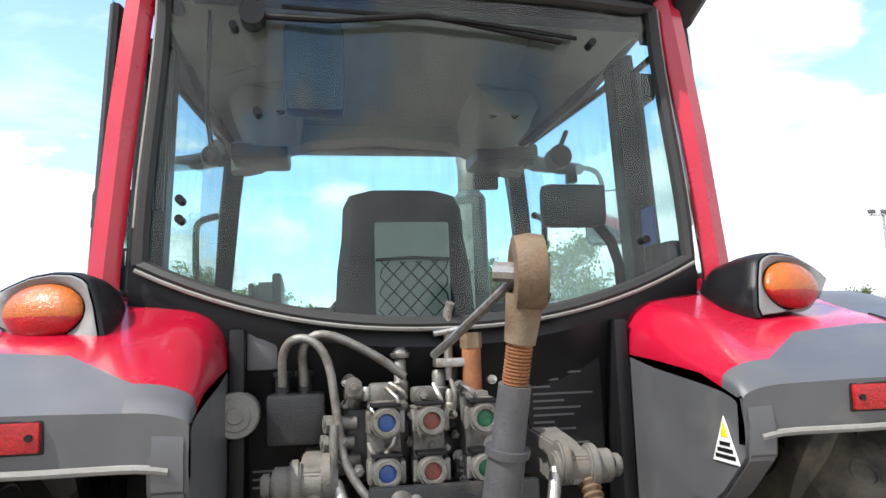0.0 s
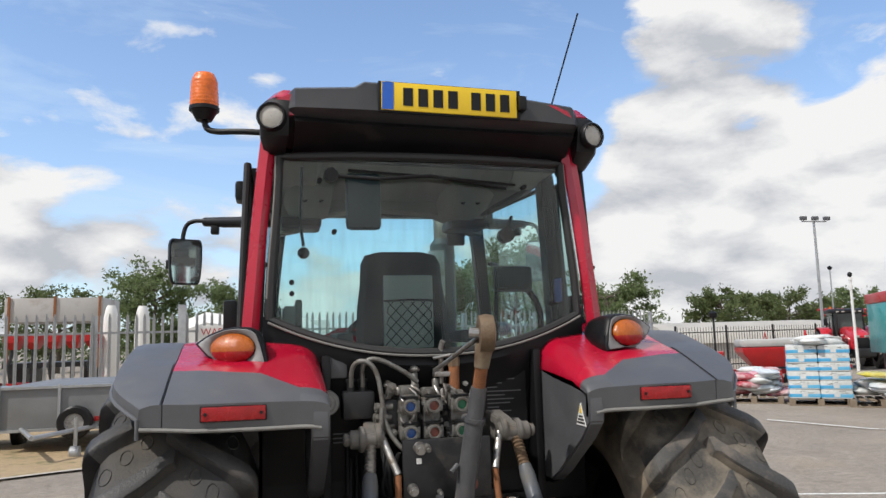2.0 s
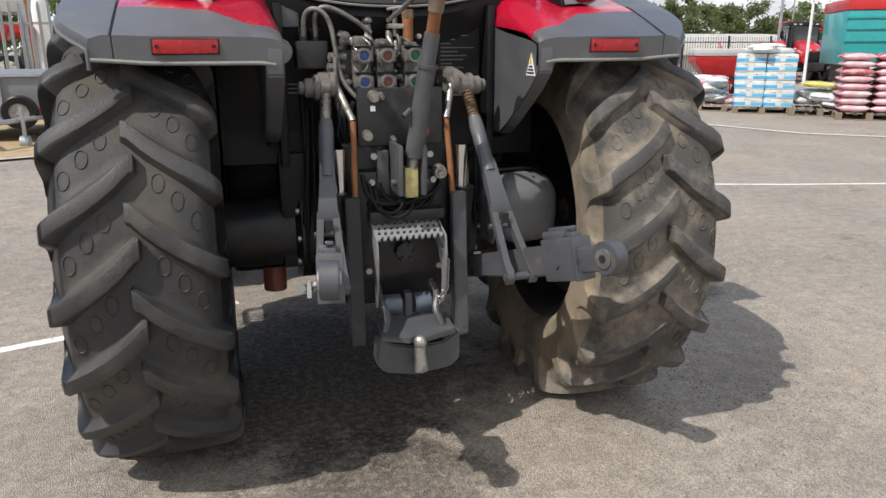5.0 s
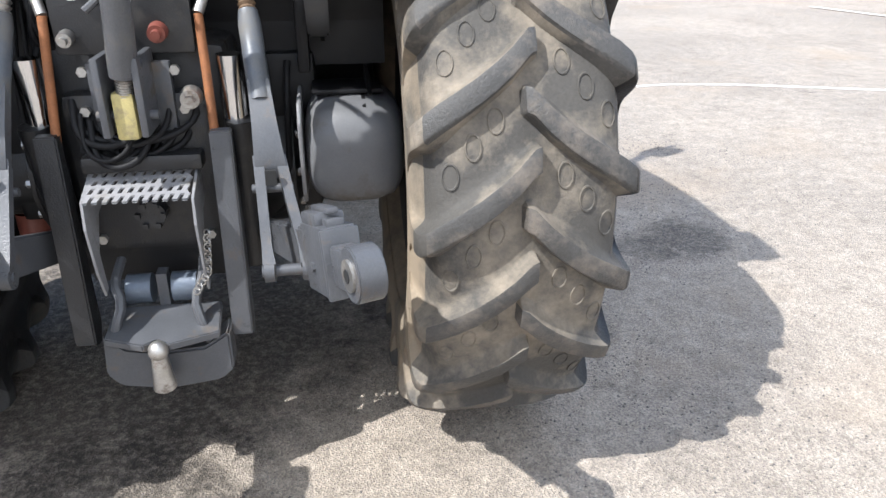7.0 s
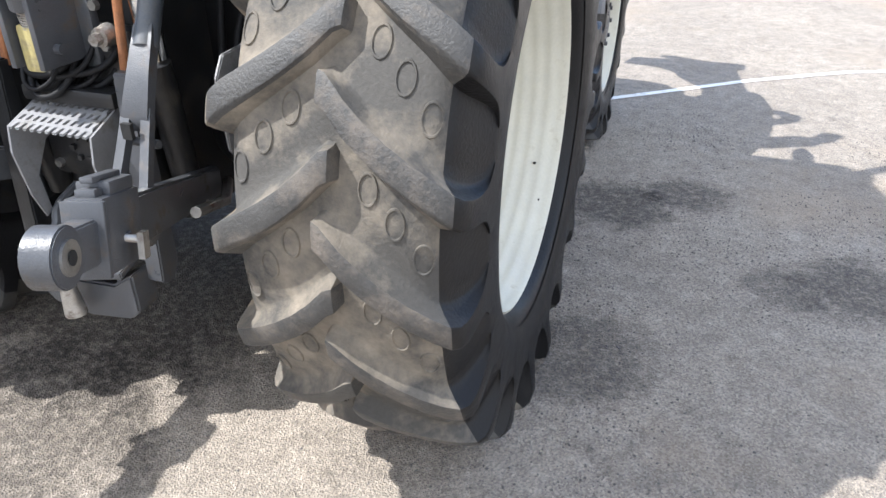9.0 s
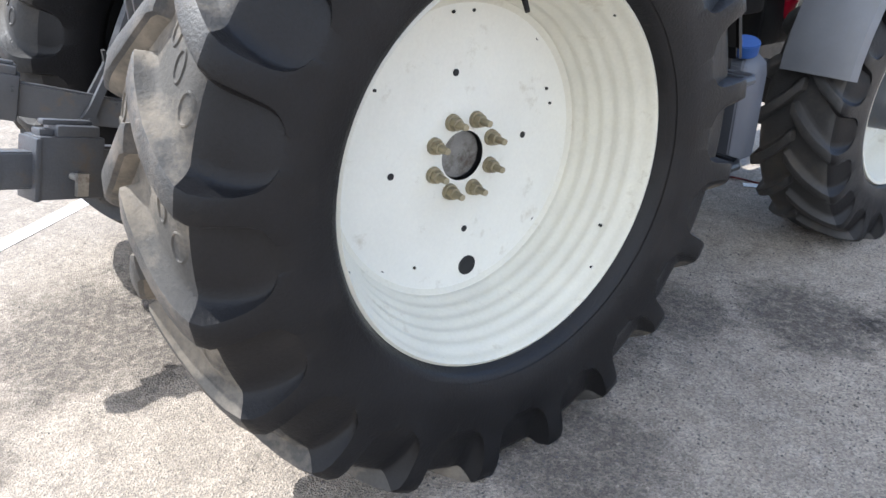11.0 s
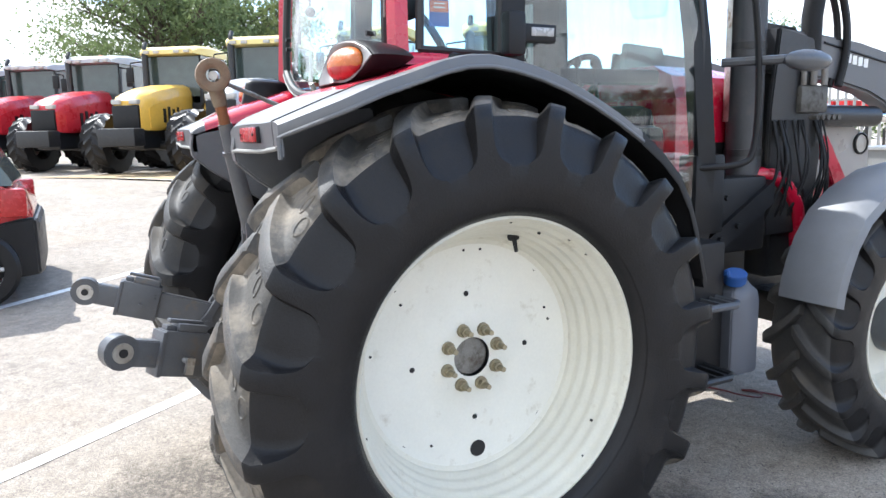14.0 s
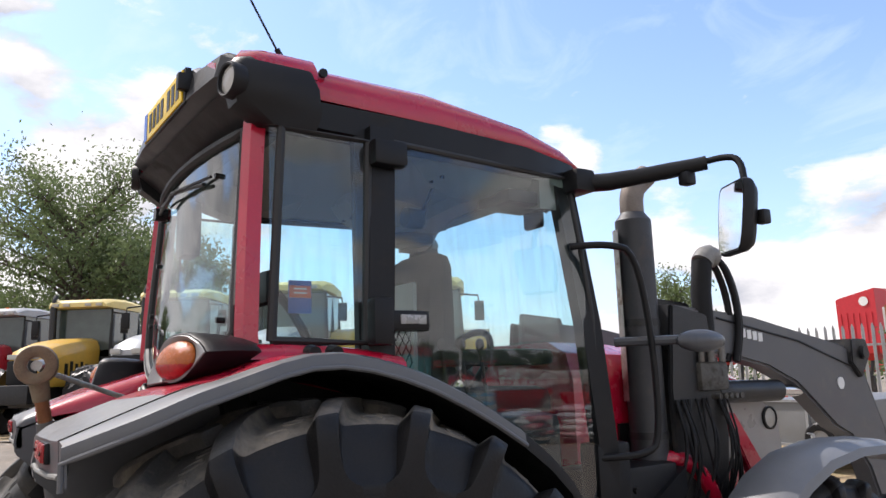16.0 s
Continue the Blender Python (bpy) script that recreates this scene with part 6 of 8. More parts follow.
part("small_sign", Build().box(.255, .325, -.148, -.145, 1.255, 1.285), M_WHITE, tractor, "small white-edged plate", smooth=False)
part("sign_face", Build().box(.259, .321, -.150, -.1482, 1.259, 1.281), M_BLACK, tractor, smooth=False)
# hoses and looms low down
random.seed(11)
b = Build()
for i in range(14):
    x0, x1 = random.uniform(-.14, -.02), random.uniform(.0, .14)
    z = random.uniform(.86, .93)
    y = random.uniform(-.43, -.37)
    b.tube([(x0, y + .05, z + .08), (x0 + .01, y, z), ((x0 + x1) / 2, y - .02, z - .02), (x1 - .01, y, z + .01), (x1, y + .05, z + .08)], random.uniform(.005, .009), 8, smooth=2)
for i in range(12):
    s = random.choice((-1, 1))
    x = s * random.uniform(.24, .36)
    b.tube([(x, -.14, random.uniform(1.0, 1.3)), (x + random.uniform(-.03, .03), -.20, random.uniform(.85, 1.0)), (x + random.uniform(-.05, .05), -.17, random.uniform(.6, .8)), (x * .7, -.1, .6)], random.uniform(.006, .011), 8, smooth=2)
part("hose_loom", b, M_HOSE, tractor, "tangle of black hoses and cables", angle=60)
b = Build().box(-.13, .14, -.42, -.36, .845, .885, bev=.01)
part("shelf_bracket", b, M_BLKMET, tractor)
part("bolt_end", Build().cyl((.13, -.37, 1.01), (.13, -.405, 1.008), .026, .022, 16).cyl((.13, -.405, 1.008), (.13, -.425, 1.006), .014, .014, 6), M_STEEL, tractor)
# grey tank beside the linkage
b = Build()
shell = []
for y, k, drop in ((-.08, 1, 0), (-.20, 1, 0), (-.27, .965, .0), (-.305, .90, .006), (-.328, .78, .012), (-.340, .60, .018), (-.345, .30, .02)):
    ring = []
    for n in range(28):
        a = 2 * math.pi * n / 28
        ca, sa = math.cos(a), math.sin(a)
        px = .505 + .132 * math.copysign(abs(ca) ** .62, ca) * (k if ca > 0 else k ** .5)
        pz = .832 + .138 * math.copysign(abs(sa) ** .62, sa) * k - drop
        # the outer end is cut away towards the floor
        ring.append((px, y, max(pz, .70 + .16 * max(0, px - .47))))
    shell.append(ring)
b.loft(shell)
part("side_tank", b, mat("grey tank plastic", (.125, .127, .132), .42, var=.14, scale=9, fine=300, bump=.1, dirt=(.10, .09, .075), dirt_at=.6, dirt_scale=8), tractor, "grey moulded tank with a rounded end beside the axle", angle=60)
part("tank_flange", Build().prism([(-.08, .70), (-.29, .70), (-.325, .74), (-.335, .92), (-.30, .965), (-.08, .975)], "x", .362, .372), M_GUARD, tractor, "pale flanged edge of the tank", bevel=.003)
part("tank_strap", Build().loft([[(x, p, q) for p, q in ((-.20, .9705), (-.262, .966), (-.300, .952), (-.326, .915), (-.338, .86), (-.342, .80), (-.337, .80), (-.333, .858), (-.321, .912), (-.297, .947), (-.26, .961), (-.20, .965))] for x in (.525, .534)]), M_BLACK, tractor, "thin black strap", angle=50)
part("tank_lip", Build().box(.40, .58, -.24, -.10, .972, .984, bev=.004).prism([(-.30, .98), (-.24, 1.015), (-.10, 1.02), (-.10, .98)], "x", .54, .55), M_BLACK, tractor, "black bracket lip over the tank")
part("red_tag", Build().box(0.370, 0.460, -.135, -.12, 0.535, 0.571, bev=.005), M_REDLENS, tractor, "small red reflector under the tank")
for s, z in ((-1, .55),):
    part("oil_filter", Build().cyl((s * .44, .02, z - .05), (s * .44, .02, z + .05), .045, seg=18), M_CAPRED if z < .9 else mat("dull red steel", (.25, .02, .02), .5), tractor, "dull red canister")

# ---- right and left flanks ----
for s in (1, -1):
    # exhaust only on the right, air intake on the left
    if s > 0:
        b = Build().cyl((.45, 1.59, 1.20), (.45, 1.59, 2.20), .076, .076, 28)
        b.cyl((.45, 1.59, 2.20), (.45, 1.59, 2.235), .076, .05, 28)
        ex = part("exhaust", b, mat("dark exhaust steel", (.045, .046, .05), .45, .2, .25, 6, 200, .12, dirt=(.10, .085, .075), dirt_at=.6, dirt_scale=6), tractor, "tall dark exhaust stack", angle=40)
        part("stack_pipe", Build().tube([(.45, 1.59, 2.22), (.45, 1.59, 2.31), (.455, 1.615, 2.36), (.46, 1.68, 2.41)], .050, 20, smooth=2), mat("heat-stained tail pipe", (.20, .17, .145), .55, .4, .3, 14, 200, .15), ex, "bent heat-stained tail pipe", angle=60)
        for z in (1.3, 1.75):
            part("clamp", Build().cyl((.45, 1.59, z), (.45, 1.59, z + .03), .080, seg=28), M_BLKMET, ex)
        part("heat_shield", Build().loft([[(.45 + .088 * math.cos(t), 1.59 + .088 * math.sin(t), z) for t in [radians(a) for a in range(-200, -80, 15)]] for z in (1.45, 2.16)], closed=False), M_STEEL, ex, "bare steel heat shield", clean=False)
    # step unit
    b = Build().box(*sorted((.60 * s, .78 * s)), .84, 1.14, .44, 1.0, bev=.015)
    su = part("step_box", b, M_BLACK, tractor, "black step housing")
    for z, y0, y1, xo in ((.785, .84, 1.10, .90), (.525, .80, 1.05, .93)):
        t = Build()
        t.tube([(.72 * s, y0, z), ((xo - .02) * s, y0, z), (xo * s, y0 + .03, z), (xo * s, y1 - .03, z), ((xo - .02) * s, y1, z), (.72 * s, y1, z)], .014, 8)
        for k in range(5):
            t.box(*sorted((.76 * s, (xo - .01) * s)), lerp(y0 + .03, y1 - .04, k / 4), lerp(y0 + .03, y1 - .04, k / 4) + .012, z - .006, z + .008)
        part("step", t, M_GMET if z > .6 else M_BLKMET, su, "slatted steel cab step")
    part("step_lamp", Build().box(*sorted((.80 * s, .86 * s)), .80, .87, .94, 1.0, bev=.01), M_CAPRED, su)
    fr = Build().box(*sorted((.36 * s, .58 * s)), 1.16, 1.60, .90, 1.22, bev=.02)
    fr.box(*sorted((.52 * s, .62 * s)), 1.14, 1.30, 1.0, 1.32, bev=.015)
    fr.prism([(1.20, .95), (1.62, 1.20), (1.62, 1.10), (1.25, .88)], "x", *sorted((.55 * s, .60 * s)))
    for y, z in ((1.26, 1.1), (1.33, 1.14), (1.4, 1.02), (1.3, .97)):
        fr.cyl((.60 * s, y, z), (.615 * s, y, z), .012, seg=6)
    part("battery_box", fr, M_BLACK, tractor, "black side box and bracket")
    # front fender
    P = [(1.505, .735), (1.515, .80), (1.54, .88), (1.585, .98), (1.66, 1.08), (1.78, 1.165), (1.96, 1.235), (2.18, 1.265), (2.40, 1.258), (2.60, 1.21), (2.70, 1.16)]
    ff = Build()
    rings = []
    for y, z in P:
        ry, rz = y - 2.05, z - .60
        ll = math.hypot(ry, rz)
        ny, nz = ry / ll, rz / ll
        rings.append([(s * .735, y, z), (s * .80, y + ny * .016, z + nz * .016), (s * .94, y + ny * .010, z + nz * .010), (s * .985, y - ny * .012, z - nz * .012), (s * .995, y - ny * .045, z - nz * .045), (s * .975, y - ny * .045, z - nz * .045), (s * .96, y - ny * .014, z - nz * .014), (s * .735, y - ny * .014, z - nz * .014)])
    ff.loft(rings)
    # paler than the rear fender's grey: sky and sun sheen put into the base colour
    part("front_fender", ff, mat("grey front fender plastic", (.150, .156, .168), .44, coat=.08, var=.14, scale=9, fine=420, bump=.1, dirt=(.15, .15, .145), dirt_at=.6, dirt_scale=5, dirt_rough=.5), tractor, "dark grey curved front fender", angle=45)
    part("fender_stay", Build().tube([(.55 * s, 2.05, .75), (.60 * s, 2.0, 1.1), (.78 * s, 2.0, 1.225)], .02, 8), M_BLACK, tractor)
# washer canister
b = Build()
rings = []
for z, k in ((.47, .9), (.485, 1), (.76, 1), (.80, .9), (.825, .55), (.84, .45)):
    rings.append([(.77 + .05 * k * cx, 1.225 + .075 * k * cy, z) for cx, cy in ((-1, -.8), (-.8, -1), (.8, -1), (1, -.8), (1, .8), (.8, 1), (-.8, 1), (-1, .8))])
b.loft(rings)
can = part("washer_bottle", b, M_CAN, tractor, "pale grey washer canister", bevel=.004)
b = Build().cyl((.78, 1.195, .835), (.79, 1.185, .875), .042, .044, 20)
b.box(.775, .80, 1.135, 1.15, .865, .89, bev=.004)
part("cap", b, M_CAPBLUE, can, "bright blue screw cap", bevel=.004)

# loader
for s in (1, -1):
    b = Build().prism([(1.62, .92), (1.95, .92), (2.02, 1.25), (2.0, 1.55), (1.92, 1.86), (1.66, 1.88), (1.62, 1.5)], "x", *sorted((.40 * s, .44 * s)))
    b.prism([(1.64, .95), (1.93, .95), (1.98, 1.3), (1.9, 1.80), (1.68, 1.84), (1.64, 1.5)], "x", *sorted((.52 * s, .545 * s)))
    b.box(*sorted((.38 * s, .52 * s)), 1.70, 1.95, .75, 1.0, bev=.02)
    part("loader_tower", b, M_BLKMET, tractor, "dark loader mounting tower", bevel=.006)
    arm = [(1.70, 1.845), (2.0, 1.825), (2.27, 1.80), (2.6, 1.74), (3.02, 1.665), (3.12, 1.62), (3.30, 1.25), (3.42, .80), (3.26, .72), (3.12, 1.05), (2.98, 1.22), (2.86, 1.27), (2.74, 1.36), (2.56, 1.49), (2.35, 1.57), (2.1, 1.62), (1.72, 1.66)]
    b = Build().prism(arm, "x", *sorted((.41 * s, .515 * s)))
    la = part("loader_arm", b, M_GREY, tractor, "dark grey cranked loader arm", bevel=.012)
    part("arm_seam", Build().tube([(.518 * s, 2.0, 1.79), (.518 * s, 2.6, 1.69), (.518 * s, 3.05, 1.56)], .005, 6), M_BLACK, la)
    kn = Build().prism([(3.03, 1.70), (3.17, 1.70), (3.20, 1.62), (3.10, 1.50), (3.02, 1.58)], "x", *sorted((.39 * s, .54 * s)))
    kn.cyl((.37 * s, 3.12, 1.63), (.56 * s, 3.12, 1.63), .035, seg=16)
    part("knuckle", kn, M_BLKMET, la, bevel=.006)
    part("tilt_ram", Build().cyl((.46 * s, 3.14, 1.6), (.46 * s, 3.42, 1.05), .04, seg=14), M_BLKMET, la)
    part("lift_ram", Build().cyl((.475 * s, 1.98, 1.47), (.475 * s, 2.45, 1.462), .05, seg=18), M_BLKMET, la, "black hydraulic ram")
    part("ram_rod", Build().cyl((.475 * s, 2.45, 1.462), (.475 * s, 2.62, 1.455), .028, seg=14), M_CHROME, la)
    # plain pale bars where the maker's lettering stands
    for k in range(4):
        part("name_bar", Build().box(*sorted((.516 * s, .5185 * s)), 2.165 + k * .041, 2.195 + k * .041, 1.705 - k * .006, 1.745 - k * .006), M_WHITE, la, smooth=False)
    part("round_badge", Build().cyl((.515 * s, 2.93, 1.48), (.519 * s, 2.93, 1.48), .03, seg=20), M_WHITE, la, "small round pale badge")
    part("red_brace", Build().prism([(2.03, 1.37), (2.09, 1.38), (2.30, 1.10), (2.28, 1.0), (2.21, 1.04)], "x", *sorted((.46 * s, .50 * s))), M_RED, tractor, "red loader frame brace", bevel=.006)
    part("red_pipe", Build().tube([(.48 * s, 1.60, 1.21), (.535 * s, 1.665, 1.225), (.55 * s, 1.75, 1.17), (.55 * s, 1.83, 1.08), (.54 * s, 1.86, .97), (.5 * s, 1.87, .86)], .034, 12, smooth=2), M_RED, tractor, "curved red pipe")
for k, (dx, dy) in enumerate(((0, 0), (.03, .02), (-.02, .03), (.015, .05))):
    part("loader_hose", Build().tube([(.50 + dx, 1.93 + dy * .3, 1.70), (.50 + dx, 1.925 + dy * .3, 1.95), (.50 + dx, 1.96, 2.06 - k * .004), (.50 + dx, 2.03 + dy, 2.05), (.50 + dx, 2.10 + dy, 1.92), (.50 + dx, 2.12 + dy, 1.75), (.50 + dx, 2.07 + dy, 1.60)], .015, 10, smooth=2), M_HOSE, tractor, "looped black loader hose", angle=60)
part("hose_sleeve", Build().tube([(.505, 1.925, 1.72), (.505, 1.925, 1.90), (.505, 1.95, 2.04)], .044, 12), M_HOSE, tractor)
part("hose_tape", Build().tube([(.505, 1.95, 2.035), (.505, 1.985, 2.075), (.505, 2.03, 2.06)], .048, 12, smooth=1), M_TRIMLINE, tractor, "grey tape round the hoses")
lv = part("loader_valve", Build().box(.50, .57, 1.80, 1.98, 1.48, 1.60, bev=.015), M_DULL, tractor, "aluminium loader valve block")
for k in range(5):
    part("fitting", Build().cyl((.56 + .02 * (k % 2), 1.82 + k * .035, 1.60), (.56 + .02 * (k % 2), 1.82 + k * .035, 1.69), .012, seg=10), M_PIN, lv)
    part("fitting", Build().cyl((.6, 1.82 + k * .035, 1.46), (.64, 1.82 + k * .035, 1.46), .012, seg=10), M_DULL, lv)
b = Build().ball((.80, 1.52, 1.675), .042, .13, .042, 16, 12)
b.tube([(.58, 1.30, 1.68), (.78, 1.42, 1.68)], .018, 8)
part("coupling_cover", b, M_GMET, tractor, "grey rounded coupling on an arm")
random.seed(21)
for i in range(16):
    y = random.uniform(1.65, 2.0)
    part("loader_hose", Build().tube([(.55, y, 1.45), (.58 + random.uniform(0, .05), y + random.uniform(-.05, .05), 1.25), (.56, y + random.uniform(-.1, .1), 1.05), (.45, y, .9)], random.uniform(.004, .008), 8, smooth=2), M_HOSE, tractor, angle=60)

# ---- palisade fence ----
PALE = Build()
w_, t_ = .065, .004
prof = [(-.034, .012), (-.020, -.006), (-.008, .006), (.008, .006), (.020, -.006), (.034, .012)]
tops = [2.30, 2.36, 2.40, 2.40, 2.36, 2.30]
PALE.add([(x, y, z) for (x, y), z0 in zip(prof, tops) for z in (.06, z0)], [(2 * i, 2 * i + 2, 2 * i + 3, 2 * i + 1) for i in range(5)])
PALE.add([(x, y + t_, z) for (x, y), z0 in zip(prof, tops) for z in (.06, z0)], [(2 * i, 2 * i + 1, 2 * i + 3, 2 * i + 2) for i in range(5)])
pale_me = PALE.mesh("pale", M_GALV, smooth=False, clean=False)
POST = Build().box(-.05, .05, -.03, .03, 0, 2.35, bev=.006)
post_me = POST.mesh("post", M_GALV)


def fence(x0, y0, x1, y1, label):
    f = thing("palisade_fence", label, "fence", "palisade fence runs", (x0, y0, 0))
    L = math.hypot(x1 - x0, y1 - y0)
    a = math.degrees(math.atan2(y1 - y0, x1 - x0))
    f.matrix_basis = pose(x0, y0, 0, 0, 0, a)
    for z in (.45, 1.95):
        part("rail", Build().box(0, L, .012, .05, z - .025, z + .025), M_GALV, f, smooth=False)
    n = int(L / .19)
    rnd = random.Random(int(L * 10))
    for i in range(n):
        o = new("pale", pale_me)
        o.parent = f
        o.location = (.1 + i * .19, -.012, rnd.uniform(-.02, .02))
        o.rotation_euler = (0, radians(rnd.uniform(-.6, .6)), 0)
    for i in range(int(L / 2.75) + 1):
        o = new("post", post_me)
        o.parent = f
        o.location = (i * 2.75, .085, 0)
    return f


fence(-15.5, 14.0, -2.7, 15.8, "galvanised palisade fence beyond the gravel strip")
fence(-2.7, 15.8, 13.0, 21.5, "galvanised palisade fence behind the tractor")
bf = thing("bar_fence", "low black steel bar fence behind stacked machinery", "fence")
bf.matrix_basis = pose(14.0, 21.9, 0, 0, 0, 15)
for z in (.3, 1.55):
    part("rail", Build().box(0, 22, -.02, .02, z - .02, z + .02), M_BLKMET, bf, smooth=False)
bar_me = Build().cyl((0, 0, .1), (0, 0, 1.75), .010, seg=6).mesh("bar", M_BLKMET)
for i in range(146):
    o = new("bar", bar_me)
    o.parent = bf
    o.location = (.05 + .15 * i, 0, 0)
for i in range(9):
    part("post", Build().box(i * 2.7 - .03, i * 2.7 + .03, .02, .08, 0, 1.8), M_BLKMET, bf, smooth=False)
sg = thing("notice_sign", "white sign with red capitals hung on the fence", "sign")
sg.matrix_basis = pose(-2.36, 15.80, 1.78, 0, 0, 20)
part("board", Build().box(0, 1.3, -.012, 0, 0, .30, bev=.004), M_WHITE, sg)
tx = bpy.data.curves.new("lettering", "FONT")
tx.body, tx.size, tx.extrude = "WAS", .24, .002
tx.materials.append(mat("red sign paint", (.45, .02, .02), .5))
to = new("lettering", tx)
to.parent = sg
to.matrix_basis = pose(.05, -.0145, .065, 90, 0, 0)
g_ = thing("gate_post", "thick galvanised gate post in the fence", "post", at=(-2.72, 15.66, 0))
part("shaft", Build().box(-.09, .09, -.09, .09, 0, 2.55, bev=.01), M_GALV, g_)
part("cap", Build().box(-.1, .1, -.1, .1, 2.55, 2.58, bev=.006), M_GALV, g_)

# ---- trees ----
def leaf_mat(name, col):
    """Leaves that let some light through, their tone varying from clump to clump."""
    m = mat(name, col, .55, var=.5, scale=1.1, fine=7, bump=0)
    nt = m.node_tree
    p = nt.nodes["Principled BSDF"]
    t = nt.nodes.new("ShaderNodeBsdfTranslucent")
    nt.links.new(p.inputs["Base Color"].links[0].from_socket, t.inputs[0])
    mx = node(nt, "ShaderNodeMixShader", Fac=.5)
    nt.links.new(p.outputs[0], mx.inputs[1])
    nt.links.new(t.outputs[0], mx.inputs[2])
    nt.links.new(mx.outputs[0], nt.nodes["Material Output"].inputs[0])
    return m


LEAFS = [leaf_mat("fresh leaves", (.160, .208, .084)), leaf_mat("dull leaves", (.135, .168, .062))]


def tree(x, y, h, w, n, seed, label, leaf=.16, fresh=0, base=0.0, sparse=0.0, twigs=26):
    rnd = random.Random(seed)
    t = thing("tree", label, "tree", "", (x, y, base))
    b = Build()
    tips = []
    b.tube([(0, 0, -.2), (.02 * h, .0, h * .2), (0, .02 * h, h * .42), (.03 * h, 0, h * .68), (.0, .0, h * .9)], [.034 * h, .028 * h, .022 * h, .014 * h, .006 * h], 8)
    for i in range(twigs):
        z0 = h * rnd.uniform(.18, .85)
        a = rnd.uniform(0, 6.28)
        reach = w / 2 * rnd.uniform(.5, 1.0) * math.sin(math.pi * min(1, .18 + .8 * z0 / h)) ** .7
        z1 = z0 + h * rnd.uniform(.05, .22)
        p0, p2 = Vector((0, 0, z0)), Vector((math.cos(a) * reach, math.sin(a) * reach, min(z1, h * 1.0)))
        p1 = p0.lerp(p2, .5) + Vector((0, 0, h * rnd.uniform(-.02, .05)))
        b.tube([p0, p1, p2], [.010 * h, .006 * h, .003 * h], 5)
        tips += [p2, p1.lerp(p2, .4), p1]
        for j in range(2):
            q = p2 + Vector((rnd.gauss(0, .08), rnd.gauss(0, .08), rnd.uniform(0, .1))) * h
            b.tube([p1.lerp(p2, .6), q], [.004 * h, .0015 * h], 4)
            tips.append(q)
    part("trunk", b, M_BARK, t, "brown trunk and limbs", angle=60)
    c = Build()
    for i in range(int(n * 2.7)):
        p = rnd.choice(tips)
        k = rnd.random()
        s = .040 * h * (1 + .5 * sparse) * (.5 + 1.0 * k)
        q = p + Vector((rnd.gauss(0, s), rnd.gauss(0, s), rnd.gauss(0, s * .8)))
        u = Vector((rnd.gauss(0, 1), rnd.gauss(0, 1), rnd.gauss(0, .7))).normalized()
        v = u.orthogonal().normalized()
        v = (Matrix.Rotation(rnd.uniform(0, 6.28), 3, u) @ v)
        wv = u.cross(v)
        l = leaf * rnd.uniform(.40, .80)
        c.add([tuple(q - v * l), tuple(q + wv * l * .45), tuple(q + v * l), tuple(q - wv * l * .45)], [(0, 1, 2, 3)], 0)
    crown = part("crown", c, LEAFS[1 - fresh], t, "leafy crown with gaps", smooth=False, clean=False)
    tagged(crown, kind="stuff")
    return t


tree(-27.0, 2.3, 8.3, 7.2, 14000, 1, "large leafy tree behind the parked tractors", .125, 1, .6, .7, 60)
tree(-29.0, 6.0, 6.4, 6.4, 4200, 2, "dense green tree behind the parked tractors", .17, 0, .5, .3, 34)
tree(-33.0, -5.5, 4.6, 6.0, 2600, 3, "leafy tree behind the parked tractors", .18, 1, .5, .4, 30)
tree(-36.0, -12.0, 4.0, 7.0, 2200, 4, "leafy tree at the yard's edge", .2, 0, .5, .3, 26)
tree(-7.6, 43.0, 5.7, 6.0, 3600, 5, "round green tree beyond the fence", .2, 1, 0, .2, 30)
tree(-3.6, 46.0, 5.4, 6.0, 3000, 6, "light green tree beyond the fence", .2, 1, 0, .2, 28)
tree(-14.5, 50.0, 5.2, 6.0, 2600, 7, "dull green tree beyond the fence", .2, 0, 0, .2, 26)
tree(-20.0, 52.0, 4.8, 7.0, 2200, 17, "dull green tree beyond the fence", .2, 0, 0, .2, 24)
tree(14.5, 42.0, 7.2, 7.0, 3000, 8, "green tree beyond the yard", .22, 0, 0, .2, 28)
tree(9.5, 40.0, 5.6, 6.0, 3600, 18, "bright green tree beyond the fence", .2, 1, 0, .2, 30)
tree(21.8, 44.0, 5.0, 8.0, 3600, 9, "light green tree beyond the fence", .22, 1, 0, .3, 30)
tree(32.0, 46.0, 4.3, 6.0, 2600, 10, "green tree beyond the yard", .22, 0, 0, .2, 26)
tree(41.0, 50.0, 4.6, 9.0, 3600, 11, "broad green tree beyond the sheds", .24, 0, 0, .2, 30)
tree(48.0, 50.0, 4.6, 8.0, 3200, 12, "broad green tree beyond the sheds", .24, 1, 0, .2, 28)
tree(58.0, 52.0, 5.6, 8.0, 2600, 13, "green tree beyond the sheds", .24, 0, 0, .2, 26)
tree(-20.2, 27.0, 5.6, 3.2, 1800, 14, "thin pale tree beyond the fence", .13, 1, 0, .9, 26)
tree(-23.5, 30.0, 4.6, 3.6, 1800, 15, "thin pale tree beyond the fence", .13, 1, 0, .9, 26)


